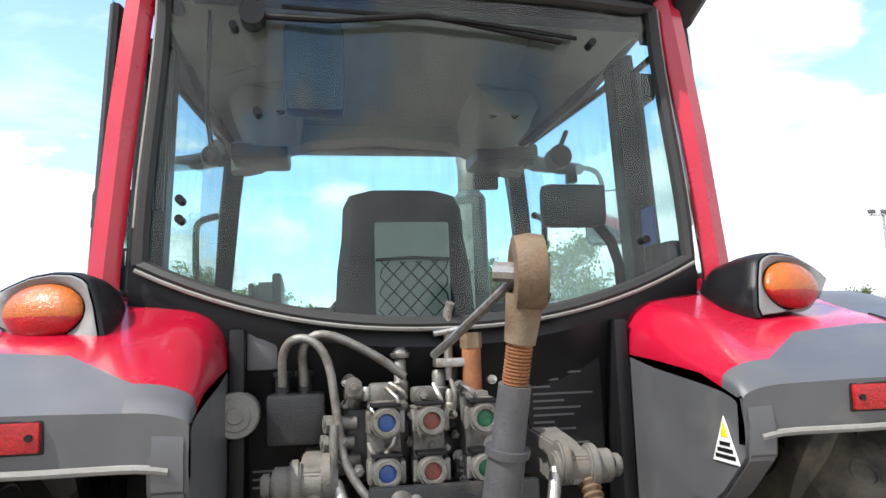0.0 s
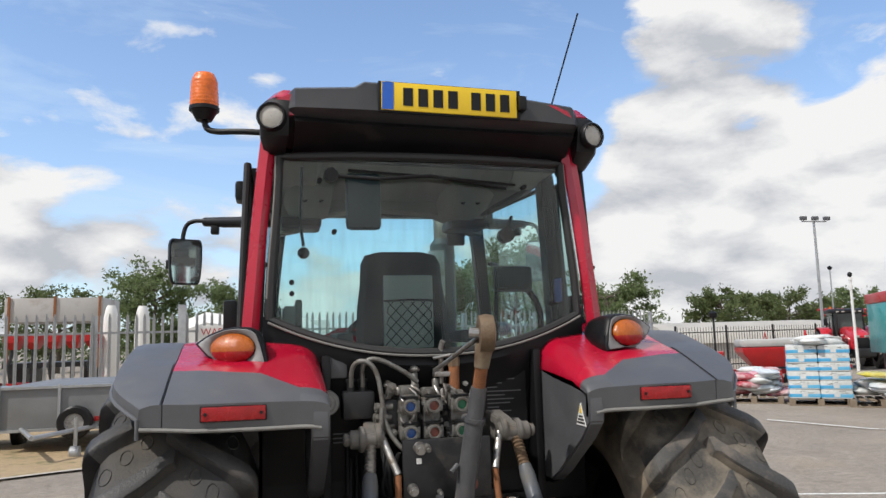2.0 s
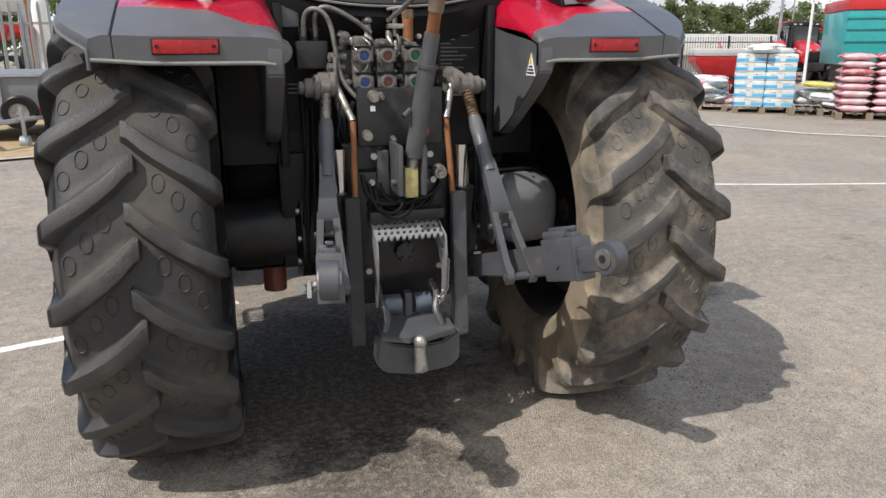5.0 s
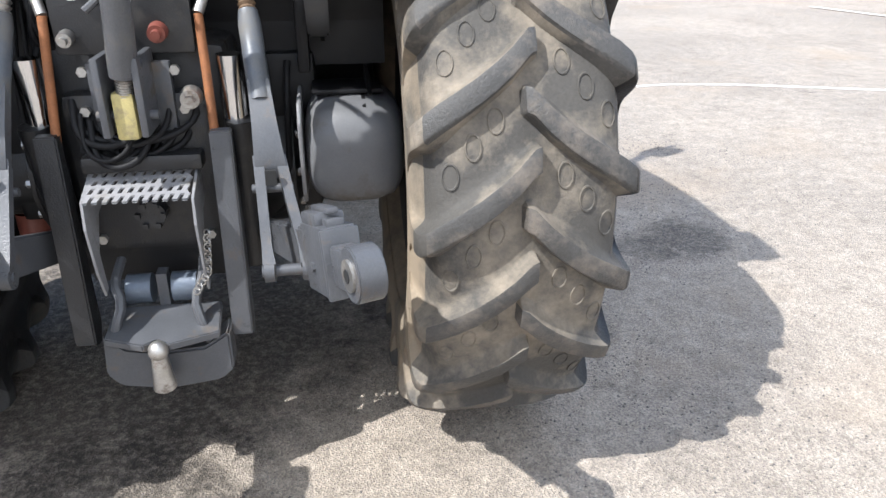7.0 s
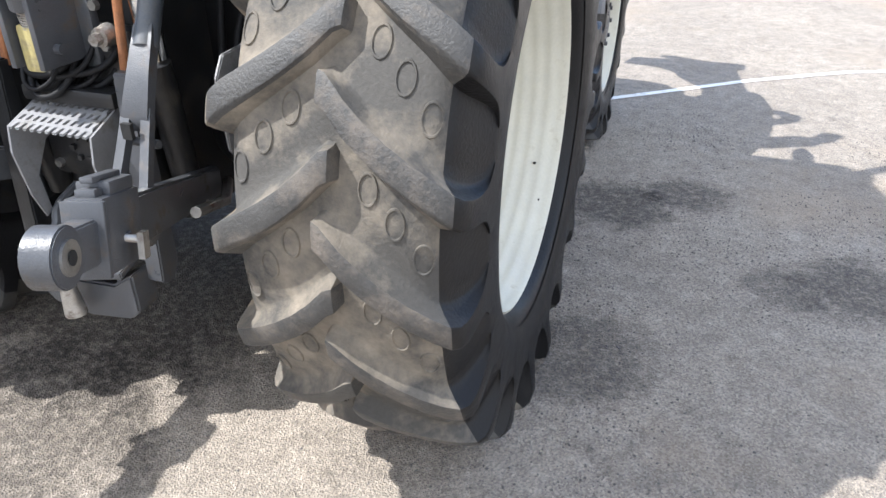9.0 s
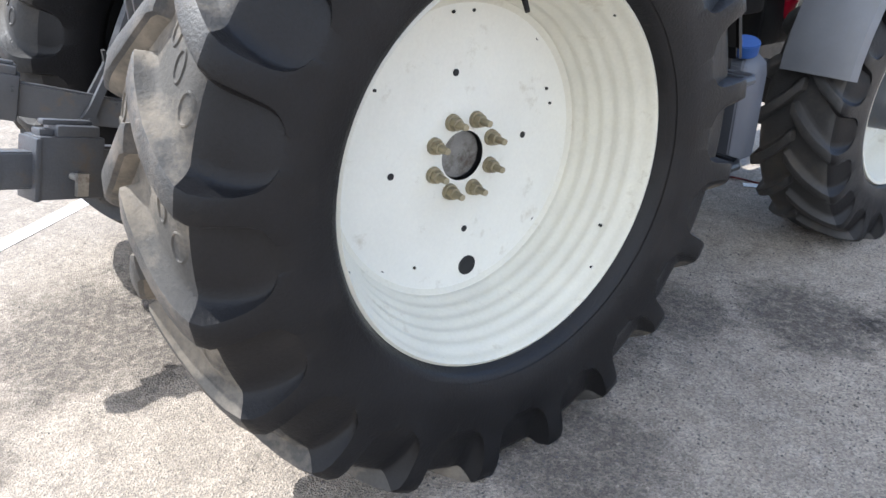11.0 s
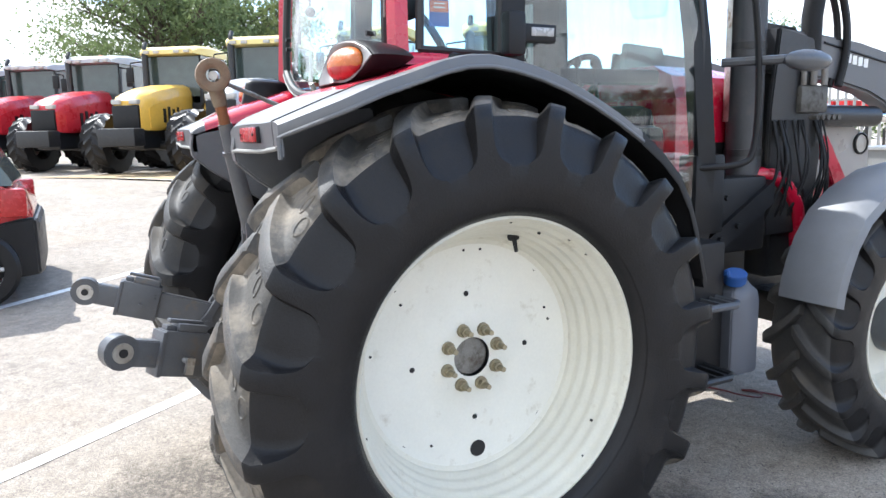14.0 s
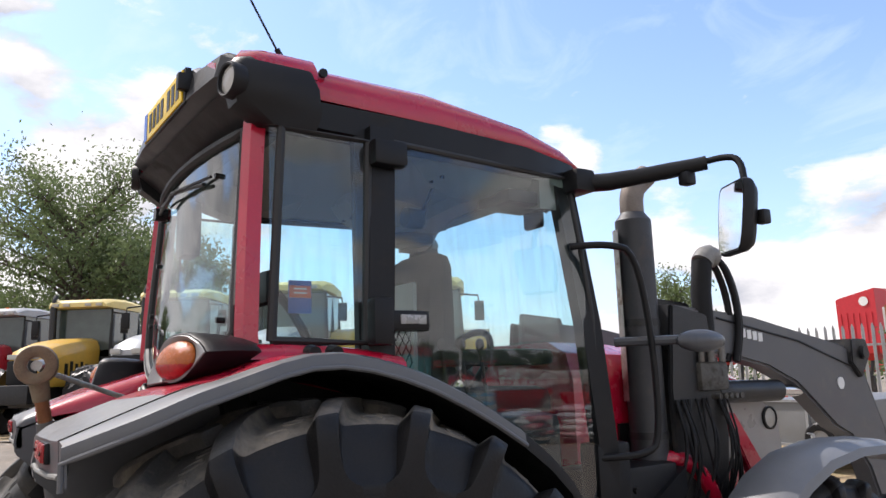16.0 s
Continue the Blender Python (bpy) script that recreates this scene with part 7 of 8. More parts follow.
def hedge(x0, y0, x1, y1, h, seed, n):
    rnd = random.Random(seed)
    c = Build()
    for i in range(n):
        k = rnd.random()
        hh = h * (.75 + .25 * math.sin(k * 37 + seed) * math.sin(k * 11))
        q = Vector((lerp(x0, x1, k) + rnd.gauss(0, .7), lerp(y0, y1, k) + rnd.gauss(0, .7), rnd.uniform(0, 1) ** .6 * hh))
        u = Vector((rnd.gauss(0, 1), rnd.gauss(0, 1), rnd.gauss(0, 1))).normalized()
        v = u.orthogonal().normalized()
        wv = u.cross(v)
        l = .20 * rnd.uniform(.6, 1.3)
        c.add([tuple(q - v * l), tuple(q + wv * l * .5), tuple(q + v * l), tuple(q - wv * l * .5)], [(0, 1, 2, 3)])
    solo("hedge", c, LEAFS[0], "uneven green hedge along the yard's far edge", "hedge", "stuff", smooth=False, clean=False)


hedge(-60, 58, 80, 66, 3.6, 3, 18000)
hedge(-45, -25, -48, 45, 3.4, 4, 11000)
hedge(80, 66, 60, 10, 3.4, 6, 8000)


# ---- parked tractors ----
def parked_tractor(x, y, yaw, paint, roof_m, hood_m, label, size=1.0):
    t = thing("parked_tractor", label, "tractor", "row of parked tractors", (0, 0, 0))
    z0 = rise(x, y)
    t.matrix_basis = pose(x, y, z0, 0, 0, yaw) @ Matrix.Scale(size, 4)
    hb = Build()
    rings = []
    for yy, w, zt, zb in ((.2, .42, 2.02, 1.1), (.9, .43, 1.98, 1.0), (1.7, .42, 1.86, .95), (2.2, .38, 1.72, .95), (2.36, .32, 1.58, .98)):
        rings.append([(-w, yy, zb), (-w, yy, zt - .2), (-w * .85, yy, zt - .06), (-w * .5, yy, zt), (w * .5, yy, zt), (w * .85, yy, zt - .06), (w, yy, zt - .2), (w, yy, zb)])
    hb.loft(rings)
    hood = part("hood", hb, hood_m, t, angle=40)
    part("side_panel", Build().loft([[(-w, y, .98), (-w, y, zt), (w, y, zt), (w, y, .98)] for y, w, zt in ((.25, .445, 1.74), (1.0, .452, 1.70), (1.75, .44, 1.58), (2.15, .40, 1.45))]), paint, t, "broad painted side panel", bevel=.02)
    gr = Build().box(-.30, .30, 2.28, 2.42, 1.0, 1.48, bev=.03)
    part("grille", gr, M_BLACK, hood, "black grille")
    for s in (1, -1):
        part("headlamp", Build().box(*sorted((.10 * s, .30 * s)), 2.30, 2.43, 1.50, 1.60, bev=.02), M_CLEAR, hood)
        for k in range(5):
            part("vent", Build().box(*sorted((.43 * s, .458 * s)), .75 + k * .2, .85 + k * .2, 1.12, 1.42 + .05 * (k % 2)), M_BLACK, hood, smooth=False)
    part("name_bar", Build().box(.452, .458, .55, 1.0, 1.58, 1.65), M_WHITE, hood, smooth=False)
    part("chassis", Build().box(-.3, .3, -1.2, 2.3, .55, 1.1, bev=.05), M_BLKMET, t)
    part("front_axle", Build().cyl((-.9, 1.55, .62), (.9, 1.55, .62), .1, seg=12), M_BLKMET, t)
    fw = Build().box(-.42, .42, 2.42, 2.85, .62, 1.0, bev=.05)
    fw.box(-.2, .2, 2.2, 2.5, .65, .9, bev=.03)
    part("front_weight", fw, M_BLKMET, t, "black front ballast block")
    for s in (1, -1):
        for nm, yy, R, hw, rr in (("rear_wheel", -.75, .95, .29, .52), ("front_wheel", 1.55, .68, .23, .36)):
            xc = .98 * s if nm[0] == "r" else .95 * s
            wb = Build()
            rings = []
            for d, q in [(-hw, rr), (-hw, R * .86)] + [(hw * .97 * u / 5, R) for u in range(-5, 6)] + [(hw, R * .86), (hw, rr)]:
                ring = []
                for k in range(108):
                    a = 2 * math.pi * k / 108
                    f = (a * 18 / (2 * math.pi) + abs(d) / hw * .8 + (.5 if d > 0 else 0)) % 1
                    rad = q if q < R else R * (1 if f < .38 else .95) * (1 - .02 * abs(d) / hw)
                    ring.append((xc + d, yy + math.cos(a) * rad, R + math.sin(a) * rad))
                rings.append(ring)
            wb.loft(rings, cap=False)
            wb.v = [(a, b_, max(c, 0)) for a, b_, c in wb.v]
            tw = part(nm, wb, M_WALL, t, "black lugged tyre", angle=30)
            part("rim", Build().lathe([(hw * .8, rr), (hw * .5, rr * .9), (hw * .1, rr * .8), (0, rr * .3), (hw * .4, rr * .25), (hw * .4, .01)], (xc, yy, R), "x", 24, 0, s), M_SILVER, tw)
        fb = Build()
        fb.loft([[(s * .68, -.75 + math.cos(a) * 1.06, .95 + math.sin(a) * 1.06), (s * 1.22, -.75 + math.cos(a) * 1.06, .95 + math.sin(a) * 1.06), (s * 1.22, -.75 + math.cos(a) * 1.02, .95 + math.sin(a) * 1.02), (s * .68, -.75 + math.cos(a) * 1.02, .95 + math.sin(a) * 1.02)] for a in [radians(q) for q in range(20, 165, 12)]])
        part("fender", fb, paint, t, angle=40)
        for yy, yt, nm in ((-1.15, -1.1, "rear_pillar"), (-.4, -.4, "middle_pillar"), (.30, .12, "front_pillar")):
            part(nm, Build().loft([[(s * (.72 if z < 2 else .66) - .035, y_ - .035, z), (s * (.72 if z < 2 else .66) + .035, y_ - .035, z), (s * (.72 if z < 2 else .66) + .035, y_ + .035, z), (s * (.72 if z < 2 else .66) - .035, y_ + .035, z)] for y_, z in ((yy, 1.55), (yt, 2.72))]), M_BLACK, t)
        part("side_glass", Build().box(*sorted((.69 * s, .70 * s)), -1.1, .2, 1.6, 2.7), M_FARGLASS, t, smooth=False)
        part("mirror", Build().box(*sorted((.95 * s, 1.12 * s)), .30, .36, 2.1, 2.45, bev=.02).tube([(.68 * s, .2, 2.6), (1.02 * s, .32, 2.55), (1.03 * s, .33, 2.4)], .018, 6), M_BLACK, t)
    part("windscreen", Build().box(-.66, .66, .20, .21, 1.75, 2.68), M_FARGLASS, t, smooth=False)
    part("rear_glass", Build().box(-.66, .66, -1.14, -1.13, 1.6, 2.68), M_FARGLASS, t, smooth=False)
    rb = Build()
    rings = []
    for yy, w, za, zb in ((-1.35, .66, 2.74, 2.82), (-1.2, .74, 2.70, 2.90), (-.3, .77, 2.70, 2.93), (.3, .74, 2.70, 2.90), (.48, .66, 2.72, 2.82)):
        rings.append([(-w, yy, za), (-w, yy, zb - .06), (-w * .9, yy, zb), (w * .9, yy, zb), (w, yy, zb - .06), (w, yy, za)])
    rb.loft(rings)
    rf_ = part("roof", rb, roof_m, t, angle=40)
    for s in (-.5, -.25, .25, .5):
        part("roof_lamp", Build().box(s - .07, s + .07, .46, .52, 2.73, 2.80, bev=.015), M_CLEAR, rf_)
    part("beacon", Build().cyl((.5, -.9, 2.9), (.5, -.9, 3.05), .06, .05, 14), M_BEACON, rf_, "orange beacon")
    part("exhaust", Build().cyl((.58, .42, 1.5), (.58, .42, 2.75), .075, seg=14).tube([(.58, .42, 2.75), (.58, .42, 2.9), (.58, .34, 3.0)], .05, 10), M_BLKMET, t)
    part("seat", Build().box(-.25, .25, -.75, -.3, 1.5, 2.25, bev=.06), M_SEAT, t)
    part("cab_base", Build().box(-.68, .68, -1.15, .25, 1.1, 1.6, bev=.03), M_BLACK, t)
    return t


M_FRED = mat("bright red paint", (.50, .02, .03), .3, var=.12, coat=.4)
M_FYEL = mat("mustard yellow paint", (.70, .42, .06), .4, var=.12, coat=.3)
M_FCREAM = mat("cream yellow roof", (.74, .60, .24), .5, var=.1)
M_FSIL = mat("silver grey hood", (.42, .43, .44), .35, .3, var=.1)
M_FGREY = mat("pale grey roof", (.42, .43, .44), .5, var=.12)
YAW = -125
parked_tractor(-13.7, 3.0, YAW, M_FYEL, M_FCREAM, M_FSIL, "mustard yellow tractor with a silver hood in a row")
parked_tractor(-16.2, 1.5, YAW, M_FYEL, M_FCREAM, M_FYEL, "mustard yellow tractor with a cream roof in a row")
parked_tractor(-18.9, -.1, YAW, M_FRED, M_FGREY, M_FRED, "red tractor with a grey roof in a row")
parked_tractor(-21.3, -1.6, YAW, M_FRED, M_FGREY, M_FRED, "red tractor with a grey roof in a row")
parked_tractor(-23.8, -3.1, YAW, M_FRED, M_FGREY, M_FRED, "red tractor with a grey roof in a row")
parked_tractor(-11.2, 4.6, YAW, M_FYEL, M_FCREAM, M_FSIL, "mustard yellow tractor with a silver hood in a row")
parked_tractor(-8.9, 6.2, YAW, M_FYEL, M_FCREAM, M_FSIL, "mustard yellow tractor with a silver hood in a row")
parked_tractor(21.75, 22.2, 152, M_FRED, M_BLACK, M_FRED, "red tractor with a dark cab behind stacked bags", 0.80)

# ---- red car ----
car = thing("car", "small red hatchback parked on the yard", "car")
cz = rise(-4.4, -3)
car.matrix_basis = pose(-4.08, -1.36, cz, 0, 0, 0)
b = Build()
rings = []
for y, w, zl, zm, zt in ((0, .70, .35, .62, .72), (-.06, .78, .25, .60, .90), (-.3, .83, .22, .60, 1.02), (-.8, .84, .2, .6, 1.05), (-2.6, .84, .2, .6, .98), (-3.3, .82, .22, .58, .86), (-3.75, .74, .3, .55, .70), (-3.82, .6, .38, .5, .6)):
    rings.append([(-.84 - w, y, zl), (-.84 - w, y, zm), (-.84 - w * .93, y, zt), (-.84 + w * .93, y, zt), (-.84 + w, y, zm), (-.84 + w, y, zl)])
b.loft(rings)
cb = part("body", b, mat("red car paint", (.42, .015, .02), .2, var=.06, coat=.8, bump=0), car, angle=40)
b = Build()
rings = []
for y, w, zt in ((-.12, .70, 1.0), (-.35, .66, 1.42), (-1.2, .66, 1.5), (-2.0, .66, 1.46), (-2.75, .72, .98)):
    rings.append([(-.84 - w * 1.1, y, .97), (-.84 - w, y, zt), (-.84 + w, y, zt), (-.84 + w * 1.1, y, .97)])
b.loft(rings)
part("cabin", b, M_FARGLASS, car, "dark glazed cabin", angle=40)
part("roof", Build().box(-.84 - .6, -.84 + .6, -1.95, -.4, 1.47, 1.53, bev=.03), cb.data.materials[0], car)
bmp = Build()
bmp.loft([[(-.84 - w, y, .22), (-.84 - w, y, zt), (-.84 + w, y, zt), (-.84 + w, y, .22)] for y, w, zt in ((.05, .62, .66), (.02, .74, .70), (-.08, .80, .70), (-.30, .855, .66), (-.62, .858, .40), (-.8, .858, .36), (-2.5, .858, .36), (-2.62, .858, .6), (-3.3, .84, .6), (-3.7, .77, .5))])
part("cladding", bmp, M_BLACK, car, "black bumper and sill cladding", bevel=.02)
for s in (-.84 + .80, -.84 - .80):
    part("tail_lamp", Build().box(s - .08, s + .06, -.3, -.02, .72, .95, bev=.03), M_REDLENS, car)
    for y in (-.42, -2.95):
        w = Build().lathe([(-.1, .19), (-.1, .28), (-.07, .31), (.07, .31), (.1, .28), (.1, .19)], (s, y, .31), "x", 28)
        wh = part("wheel", w, M_WALL, car, "black tyre with a silver rim")
        r = Build().lathe([(.08, .21), (.05, .19), (-.02, .18)], (s, y, .31), "x", 28, 0, 1 if s > -.84 else -1)
        o = .088 if s > -.84 else -.088
        for k in range(5):
            a = 2 * math.pi * k / 5
            r.tube([(s + o, y, .31), (s + o, y + math.cos(a) * .19, .31 + math.sin(a) * .19)], .02, 6)
        part("rim", r, M_SILVER, wh)

# ---- trailer by the fence ----
tr = thing("box_trailer", "grey steel box trailer with a spare wheel", "trailer", at=(-3.84, 9.39, 0))
M_TRSHEET = mat("dull grey trailer sheet", (.20, .205, .21), .5, .3, var=.15, scale=3, fine=60)
b = Build().box(-.78, .90, .3, 3.2, .38, 1.06, bev=.01)
part("body", b, M_TRSHEET, tr)
for z in (.40, 1.04):
    part("edge_rail", Build().box(-.80, .92, .26, .30, z - .02, z + .02), M_GALV, tr, smooth=False)
for x in (-.79, .05, .91):
    part("corner_post", Build().box(x - .02, x + .02, .255, .30, .36, 1.08), M_GALV, tr, smooth=False)


def small_wheel(parent, c, r, axis="y", nm="wheel"):
    w = Build().lathe([(-.07, r * .55), (-.07, r * .9), (-.05, r), (.05, r), (.07, r * .9), (.07, r * .55)], c, axis, 28)
    o = part(nm, w, M_WALL, parent, "black tyre")
    part("rim", Build().lathe([(-.06, r * .57), (-.03, r * .5), (-.03, r * .2), (-.05, r * .15), (-.05, .005)], c, axis, 24).lathe([(.06, r * .57), (.03, r * .5), (.03, r * .2), (.05, r * .15), (.05, .005)], c, axis, 24), M_SILVER, o)


small_wheel(tr, (.30, .19, .50), .25, nm="spare_wheel")
for x in (-.92, 1.04):
    small_wheel(tr, (x, 1.7, .3), .3, "x")
part("drawbar", Build().tube([(-.5, .35, .42), (.05, -1.0, .42)], .035, 6).tube([(.6, .35, .42), (.05, -1.0, .42)], .035, 6), M_GALV, tr)
b = Build().cyl((.42, -.25, .2), (.42, -.25, .62), .028, seg=10)
b.cyl((.36, -.25, .1), (.48, -.25, .1), .1, seg=16)
b.tube([(.42, -.25, .62), (.42, -.38, .64)], .012, 6)
part("jockey_stand", b, M_GALV, tr, "galvanised jockey wheel")
for x in (.55, .72):
    part("reflector", Build().box(x, x + .07, .28, .295, .5, .57, bev=.005), M_REDLENS, tr)
t2 = thing("flat_trailer", "pale blue-grey trailer side with dark wheels", "trailer", at=(-6.0, 10.0, 0))
part("body", Build().box(-1.6, 1.1, 0, 1.6, .42, 1.0, bev=.01), mat("pale blue grey sheet", (.27, .31, .34), .5, .2, var=.2, scale=2), t2)
for i in range(7):
    part("rib", Build().box(-1.6 + i * .42, -1.56 + i * .42, -.02, .0, .42, 1.0), M_GALV, t2, smooth=False)
for x in (-.9, .0):
    small_wheel(t2, (x, .1, .30), .30)

# ---- behind the fence ----
lor = thing("curtain_trailer", "long pale grey lorry trailer beyond the fence", "trailer", at=(-7.3, 21.0, 0))
M_PALE = mat("pale grey sheet", (.45, .44, .42), .6, var=.12, scale=1.5, fine=30, dirt=(.30, .24, .20), dirt_at=.6, dirt_scale=1)
part("body", Build().box(-1.4, 1.45, 1.2, 3.6, 2.45, 3.2, bev=.02), M_PALE, lor)
for x in (-1.3, .0, 1.3):
    part("stanchion", Build().box(x, x + .07, 1.15, 1.2, 1.0, 3.25), M_RUST, lor, smooth=False)
part("deck", Build().box(-1.4, 1.45, 1.2, 3.6, 1.05, 1.2), M_BLKMET, lor, smooth=False)
for x in (-1.2, .9):
    part("leg", Build().box(x, x + .4, 1.3, 3.4, 0, 1.1), M_BLKMET, lor, smooth=False)
rc_ = thing("red_barn", "tall red sheet barn far beyond the fence", "barn", at=(-64.5, 121.0, 0))
M_CRED = mat("red barn cladding", (.50, .02, .03), .45, var=.12, scale=2, fine=40)
part("body", Build().prism([(0, .15), (6.4, .15), (6.4, 13.4), (.6, 12.2), (0, 11.9)], "y", 0, 4), M_CRED, rc_)
for i in range(6):
    part("rib", Build().box(.3 + i * 1.0, .7 + i * 1.0, -.12, 0, .3, 9.6), M_CRED, rc_, smooth=False)
part("round_mark", Build().cyl((4.6, -.15, 11.4), (4.6, -.125, 11.4), .75, seg=24), M_WHITE, rc_, "plain round pale mark", smooth=False)
part("skid", Build().box(0, 6.4, .1, 3.9, 0, .15), M_BLKMET, rc_, smooth=False)
M_IRED = mat("implement red", (.46, .018, .02), .4, var=.2, scale=3, coat=.2)
for k, x0 in enumerate((-12.6, -10.0, -7.4)):
    im = thing("seed_drill", "red seed drill with a row of hoppers behind the fence", "farm machine", "red seed drills", (x0, 17.9, 0))
    part("frame", Build().box(-.1, 2.4, .2, .32, .62, .76).box(-.1, 2.4, .9, 1.02, .62, .76).box(0, .12, .2, 1.0, .62, .76).box(2.2, 2.32, .2, 1.0, .62, .76), M_IRED, im, smooth=False)
    for i in range(5):
        part("hopper", Build().loft([[(i * .48 + .12, .40, 1.62), (i * .48 + .30, .40, 1.62), (i * .48 + .30, .70, 1.62), (i * .48 + .12, .70, 1.62)], [(i * .48 + .03, .25, 1.80), (i * .48 + .38, .25, 1.80), (i * .48 + .38, .85, 1.80), (i * .48 + .03, .85, 1.80)], [(i * .48 + .03, .25, 2.02), (i * .48 + .38, .25, 2.02), (i * .48 + .38, .85, 2.02), (i * .48 + .03, .85, 2.02)]]), M_IRED, im, bevel=.01)
        part("feed_tube", Build().tube([(i * .48 + .2, .5, 1.64), (i * .48 + .12 + .1 * (i % 2), .42, 1.2), (i * .48 + .22, .36, .7)], .05, 8), M_BLKMET, im)
        part("coulter", Build().box(i * .48 + .18, i * .48 + .26, .3, .4, .0, 1.25).cyl((i * .48 + .2, .25, .28), (i * .48 + .24, .25, .28), .27, seg=18), M_BLKMET, im)
van = thing("white_van", "white van partly hidden by the fence", "van", at=(-2.6, 21.5, 0))
part("body", Build().box(-.2, 3.8, 0, 1.9, .4, 2.35, bev=.12), M_WHITE, van)
part("window", Build().box(2.6, 3.5, -.012, .0, 1.5, 2.05), M_FARGLASS, van, smooth=False)
for x in (.6, 3.0):
    small_wheel(van, (x, .1, .34), .34)
for x, z in ((-4.9, 2.75), (-4.1, 2.72)):
    bk = thing("white_wrapped_post", "white wrapped upright standing beyond the fence", "post", "white wrapped uprights", (x, 18.6, 0))
    part("wrap", Build().loft([[(r * math.cos(t), r * math.sin(t), zz) for t in [2 * math.pi * k / 12 for k in range(12)]] for zz, r in ((0, .2), (1.8, .2), (z - .35, .19), (z - .1, .14), (z, .1))]), M_WHITE, bk)

# ---- stacked goods ----


def plastic(name, col, stripe=None):
    return mat(name, col, .28, var=.12, scale=3, fine=25, bump=.12, coat=.3, dirt=stripe, dirt_at=.52, dirt_scale=2.2, dirt_rough=.3)


M_BAGW = plastic("white printed bag", (.66, .68, .69), (.48, .55, .60))
M_BAGB = plastic("blue printed bag", (.05, .33, .60), (.14, .44, .66))
M_BAGR = plastic("red printed bag", (.42, .06, .08), (.62, .52, .52))
M_BAGP = plastic("pink printed bag", (.60, .28, .32), (.66, .55, .55))
M_BAGY = plastic("yellow bag", (.60, .52, .06), (.62, .6, .3))
M_BAGG = plastic("pale bag", (.66, .67, .65), (.50, .53, .52))


def bag_mesh(name, mt, L=.6, W=.42, H=.13, seed=0):
    rnd = random.Random(seed)
    b = Build()
    rings = []
    n = 12
    for i in range(7):
        u = -1 + 2 * i / 6
        k = (1 - abs(u) ** 4) ** .5 if abs(u) < 1 else .08
        rings.append([(u * L / 2, W / 2 * (.8 + .2 * k) * math.copysign(abs(math.cos(t)) ** .6, math.cos(t)), H / 2 + H / 2 * max(k, .1) * math.copysign(abs(math.sin(t)) ** .7, math.sin(t)) + rnd.uniform(-.006, .006)) for t in (2 * math.pi * j / n for j in range(n))])
    b.loft(rings)
    return b.mesh(name, mt, angle=60)


def pallet(x, y, yaw):
    p = thing("pallet", "grey wooden pallet under stacked bags", "pallet", "pallets of bags")
    p.matrix_basis = pose(x, y, rise(x, y), 0, 0, yaw)
    for i in range(7):
        part("deck_board", Build().box(-.6 + i * .18, -.48 + i * .18, -.5, .5, .125, .147), M_WOOD, p, smooth=False)
    for yy in (-.5, -.05, .4):
        part("bottom_board", Build().box(-.6, .6, yy, yy + .1, 0, .022), M_WOOD, p, smooth=False)
        for xx in (-.6, -.06, .48):
            part("block", Build().box(xx, xx + .12, yy, yy + .1, .022, .125), M_WOOD, p, smooth=False)
    return p


def stack(x, y, yaw, layers, mats, label, jitter=.015, nx=2, ny=2, wrap=None, H=.125):
    """Bags laid in courses on a pallet."""
    pallet(x, y, yaw)
    s = thing("bag_stack", label, "bag stack", "stacks of bags")
    z0 = rise(x, y) + .15
    s.matrix_basis = pose(x, y, z0, 0, 0, yaw)
    rnd = random.Random(int(x * 100) + layers)
    mes = [bag_mesh("bag", mt, 1.18 / nx, .98 / ny, H, k) for k, mt in enumerate(mats)]
    for l in range(layers):
        for i in range(nx):
            for j in range(ny):
                o = new("bag", mes[(l + i + (rnd.random() < .3)) % len(mes)])
                o.parent = s
                o.matrix_basis = pose(-.6 + 1.2 * (i + .5) / nx + rnd.gauss(0, jitter), -.5 + (j + .5) / ny + rnd.gauss(0, jitter), l * H * .97, 0, 0, rnd.gauss(0, 40 * jitter) + (180 if rnd.random() < .5 else 0))
    return s


fy = -37.0


def block_mesh(seed):
    """A tight plastic sack in a wrapped block: white, with blue bands and dark print."""
    rnd = random.Random(seed)
    b = Build().box(-.295, .295, -.245, .245, 0, .186, bev=.028)
    b.box(-.2965, .2965, -.2465, .2465, .022, .105, slot=1, bev=.012)
    for sgn in (-1, 1):
        for k in range(3):
            x = rnd.uniform(-.24, .1)
            b.box(x, x + rnd.uniform(.06, .14), sgn * .2452 - .001, sgn * .2452 + .001, .116 + .018 * k, .126 + .018 * k, slot=2)
        b.box(-.05, .06, sgn * .2475 - .001, sgn * .2475 + .001, .04, .15, slot=0)
        b.box(sgn * .2955 - .001, sgn * .2955 + .001, -.12, .1, .115, .14, slot=2)
    return b.mesh("sack", [M_BAGG, M_BAGB, M_GREY], angle=40)


